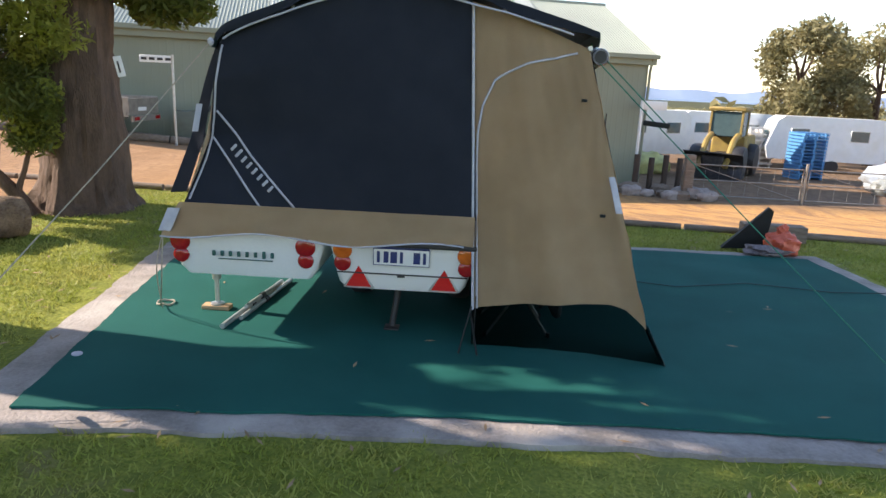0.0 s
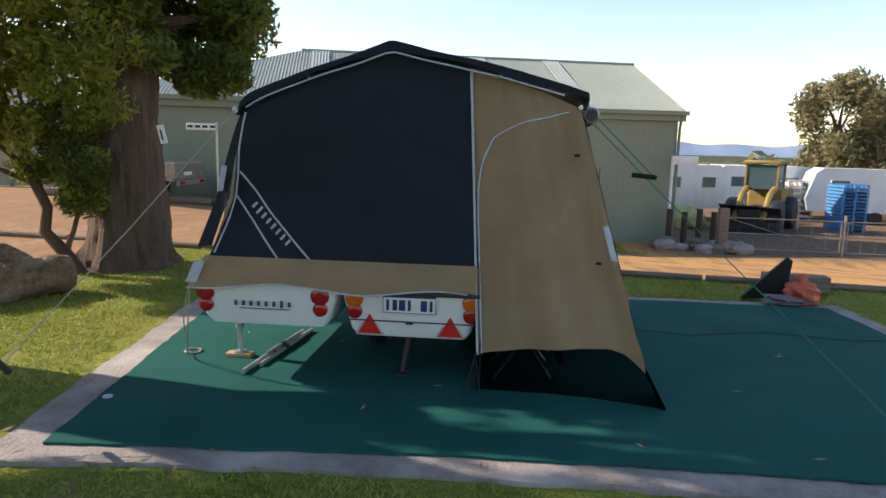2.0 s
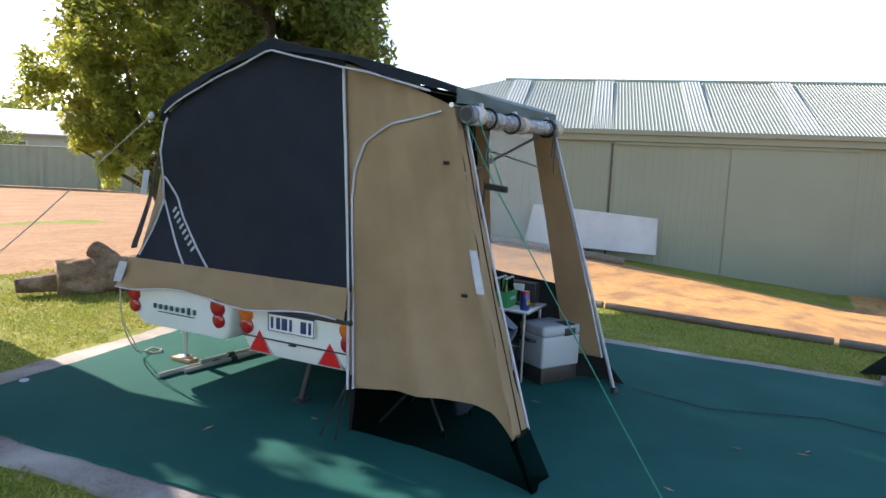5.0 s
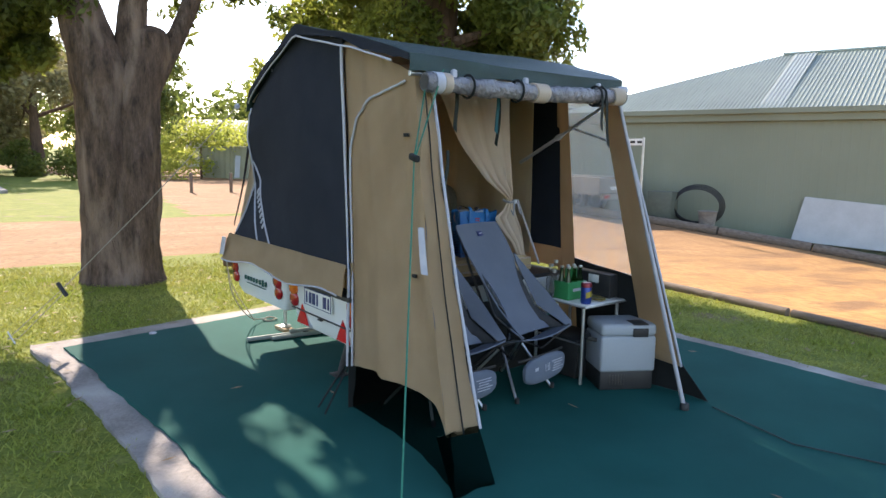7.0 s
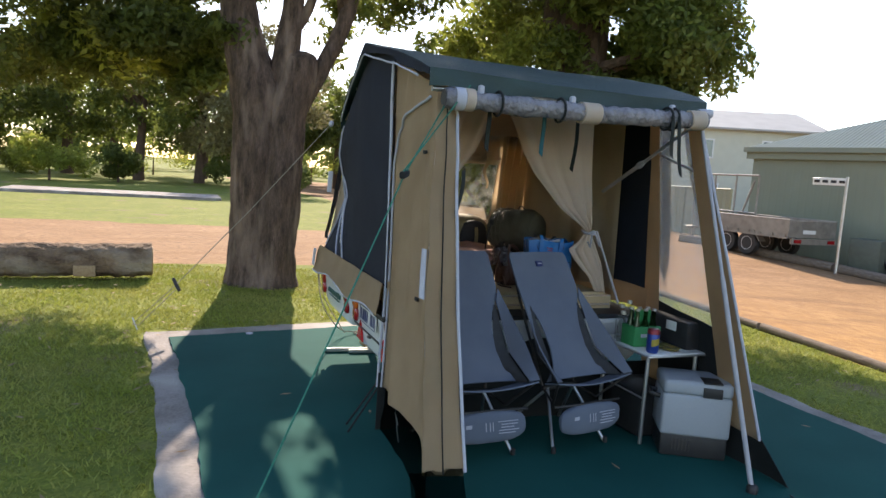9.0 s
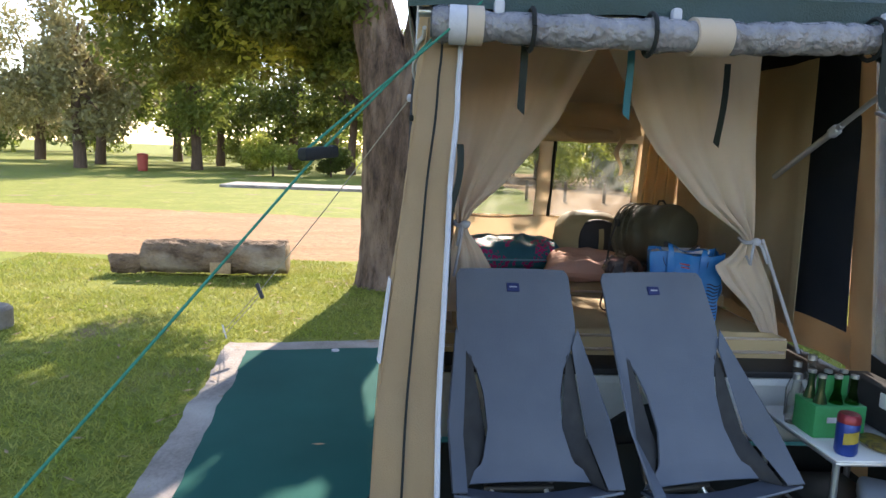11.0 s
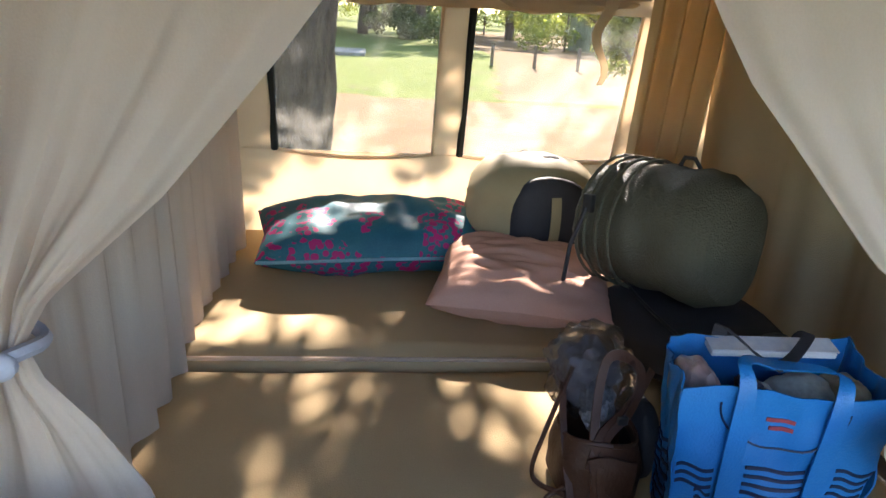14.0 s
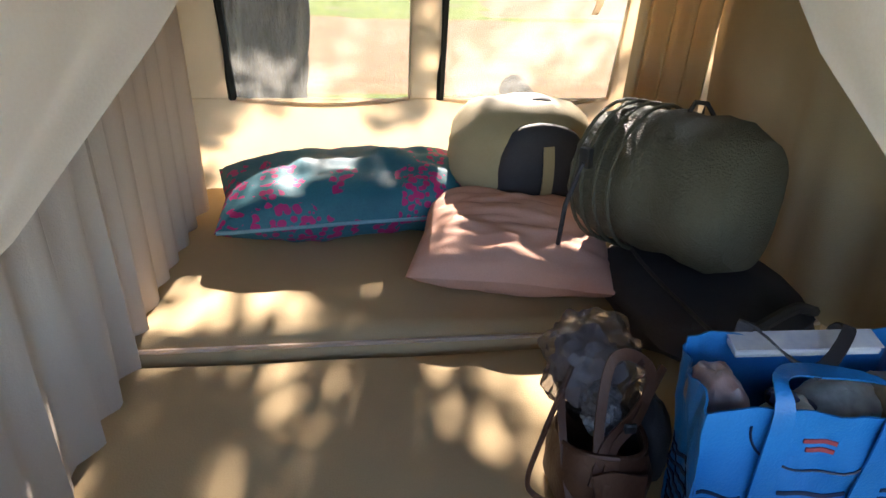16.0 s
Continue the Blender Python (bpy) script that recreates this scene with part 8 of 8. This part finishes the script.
for i, (x, y, h, s) in enumerate(((17.0, 36.5, 8.2, 3.4), (22.5, 38, 7.6, 3.6), (27, 36, 7.5, 3.2), (33, 44, 8, 3.6))):
    far_tree(x + 2.0, y + 4, h, s, 11000, 0.3, 120 + i, M_LEAF_DULL, "olive gum tree with a rounded crown beyond the yard", 0.3)

# pruned bare tree by the houses
bt_ = thing("pollarded_tree", (-29, 25, 0), "pollarded tree with bare stubby limbs", "tree")
part("trunk", trunk_shape([(-29, 25, 0), (-29, 25, 1.6)], [0.3, 0.26], 3, 12), M_BARK, bt_)
for k in range(6):
    a = k * 1.05
    part("limb", tube(bent((-29, 25, 1.5), (-29 + 1.3 * math.cos(a), 25 + 1.3 * math.sin(a), 3.6 + 0.3 * (k % 2)), 5, 0.1, k), [0.14, 0.13, 0.12, 0.12, 0.13, 0.13], 8), M_BARK, bt_)

# scrub down to the sea, far woods
rs = random.Random(12)
sp = [(rs.uniform(6, 130), rs.uniform(50, 190), 0, rs.uniform(1.8, 4.4)) for _ in range(800)] + [(rs.uniform(20, 420), rs.uniform(190, 640), 0, rs.uniform(4.0, 9.0)) for _ in range(420)]
sp = [(x, y, gz(x, y) + r * 0.35, r) for x, y, _, r in sp]
scrub = new("scrub")
tagged(scrub, "dense olive coastal scrub sloping down to the sea", "scrub", kind="stuff")
leaf_mass("bushes", sp, 110000, 1.5, M_LEAF_DULL, scrub, 200, 0.6)
sp = [(-75 - rs.uniform(0, 30), rs.uniform(-70, 70), rs.uniform(1, 8), rs.uniform(2.5, 4.5)) for _ in range(150)]
woods = new("far_woods")
tagged(woods, "line of dark trees closing the view beyond the park", "woods", kind="stuff")
leaf_mass("foliage", sp, 26000, 1.1, M_LEAF, woods, 201, 0.8)

M_SEA = mat("blue_sea", (0.05, 0.13, 0.24), (0.07, 0.16, 0.27), 0.3, 0.01, 0.2, 0.05)
solo("sea", ([(-3500, 700, -20), (4200, 700, -20), (4200, 4300, -20), (-3500, 4300, -20)], [(0, 1, 2, 3)]), M_SEA, "blue sea bay in the distance", "water", kind="structure", smooth=False)
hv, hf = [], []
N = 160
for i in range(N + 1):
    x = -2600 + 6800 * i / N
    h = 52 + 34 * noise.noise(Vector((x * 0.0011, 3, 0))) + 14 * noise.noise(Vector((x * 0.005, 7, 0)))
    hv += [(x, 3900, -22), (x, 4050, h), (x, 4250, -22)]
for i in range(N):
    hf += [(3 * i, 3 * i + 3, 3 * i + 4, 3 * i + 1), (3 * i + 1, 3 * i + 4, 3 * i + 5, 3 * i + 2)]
# the blue of the distant air is painted into the hills' base colour
solo("hills", (hv, hf), mat("haze_tinted_blue_hills", (0.2, 0.27, 0.37), (0.23, 0.3, 0.4), 1.0, 0.002, 0.02, 0), "low hazy blue hills across the bay", "hills", kind="structure")


# ---- grass ----
def grass(n, seed, x0, x1, y0, y1, hmin, hmax):
    r = np.random.default_rng(seed)
    x, y = r.uniform(x0, x1, n), r.uniform(y0, y1, n)
    ragged = 0.05 * np.sin(x * 17 + 3 * np.sin(y * 7)) + 0.04 * np.sin(y * 23 + x * 5)
    pad = (x > -2.1 - 0.16 * (y - 3.3) - 0.16 + ragged) & (x < 4.5) & (y > 3.05 + ragged + 0.08 * np.clip(x + 2, 0, 2.2)) & (y < 7.72 - ragged)
    keep = ~pad & (y < 9.35 - 0.13 * x) & (x > -6.1 + 0.25 * np.sin(y * 1.7)) & ~((y > 7.8) & (x < -5.6))
    x, y = x[keep], y[keep]
    patch = np.array([noise.noise(Vector((a * 0.8, b * 0.8, 3))) for a, b in zip(x, y)])
    k2 = patch < r.uniform(0.05, 0.6, len(x))
    x, y = x[k2], y[k2]
    m = len(x)
    z = np.array([0.02 * noise.noise(Vector((a * 0.6, b * 0.6, 0))) - 0.022 for a, b in zip(x, y)])
    a, h = r.uniform(0, 2 * math.pi, m), r.uniform(hmin, hmax, m)
    lean = r.uniform(0.3, 1.5, m) * h
    b = r.uniform(0, 2 * math.pi, m)
    w = 0.004 + 0.004 * r.uniform(0, 1, m)
    v = np.stack((np.stack((x - w * np.cos(a), y - w * np.sin(a), z), 1), np.stack((x + w * np.cos(a), y + w * np.sin(a), z), 1),
                  np.stack((x + lean * np.cos(b), y + lean * np.sin(b), z + h), 1)), 1).reshape(-1, 3)
    me = bpy.data.meshes.new("grass")
    me.vertices.add(len(v))
    me.vertices.foreach_set("co", v.ravel())
    me.loops.add(m * 3)
    me.loops.foreach_set("vertex_index", np.arange(m * 3))
    me.polygons.add(m)
    me.polygons.foreach_set("loop_start", np.arange(m) * 3)
    me.materials.append(M_GRASS)
    me.update(calc_edges=True)
    return me


tagged(new("grass", grass(260000, 1, -6.3, 5.5, -0.6, 9.9, 0.015, 0.045)), "short mown grass blades of the lawn", "grass", kind="stuff")

# fallen leaves and twigs on lawn and carpet
rl = np.random.default_rng(6)
n_ = 700
lx, ly_ = rl.uniform(-6, 5, n_), rl.uniform(0, 9, n_)
inside = (lx > -2) & (lx < 4.2) & (ly_ > 3.5) & (ly_ < 7.4)
keep = ~inside | (rl.uniform(0, 1, n_) < 0.12)
lx, ly_, inside = lx[keep], ly_[keep], inside[keep]
gl_ = ([], [])
for x, y, c in zip(lx, ly_, inside):
    a = rl.uniform(0, 6.28)
    L, W = 0.04, 0.009
    z = 0.032 if c else 0.022
    d, e = Vector((math.cos(a), math.sin(a), 0.1)), Vector((-math.sin(a), math.cos(a), 0.15))
    o = Vector((x, y, z))
    q = [o - d * L, o + e * W, o + d * L, o - e * W]
    gl_ = (gl_[0] + [tuple(p) for p in q], gl_[1] + [tuple(range(len(gl_[0]), len(gl_[0]) + 4))])
fl_ = new("fallen_leaves", mesh_of("fallen_leaves", gl_, mat("dry_leaves", (0.24, 0.15, 0.08), (0.34, 0.24, 0.14), 0.8, 5, 50, 0, random_amt=0.3), False))
tagged(fl_, "dry brown leaves scattered on the lawn", "leaves", kind="stuff")
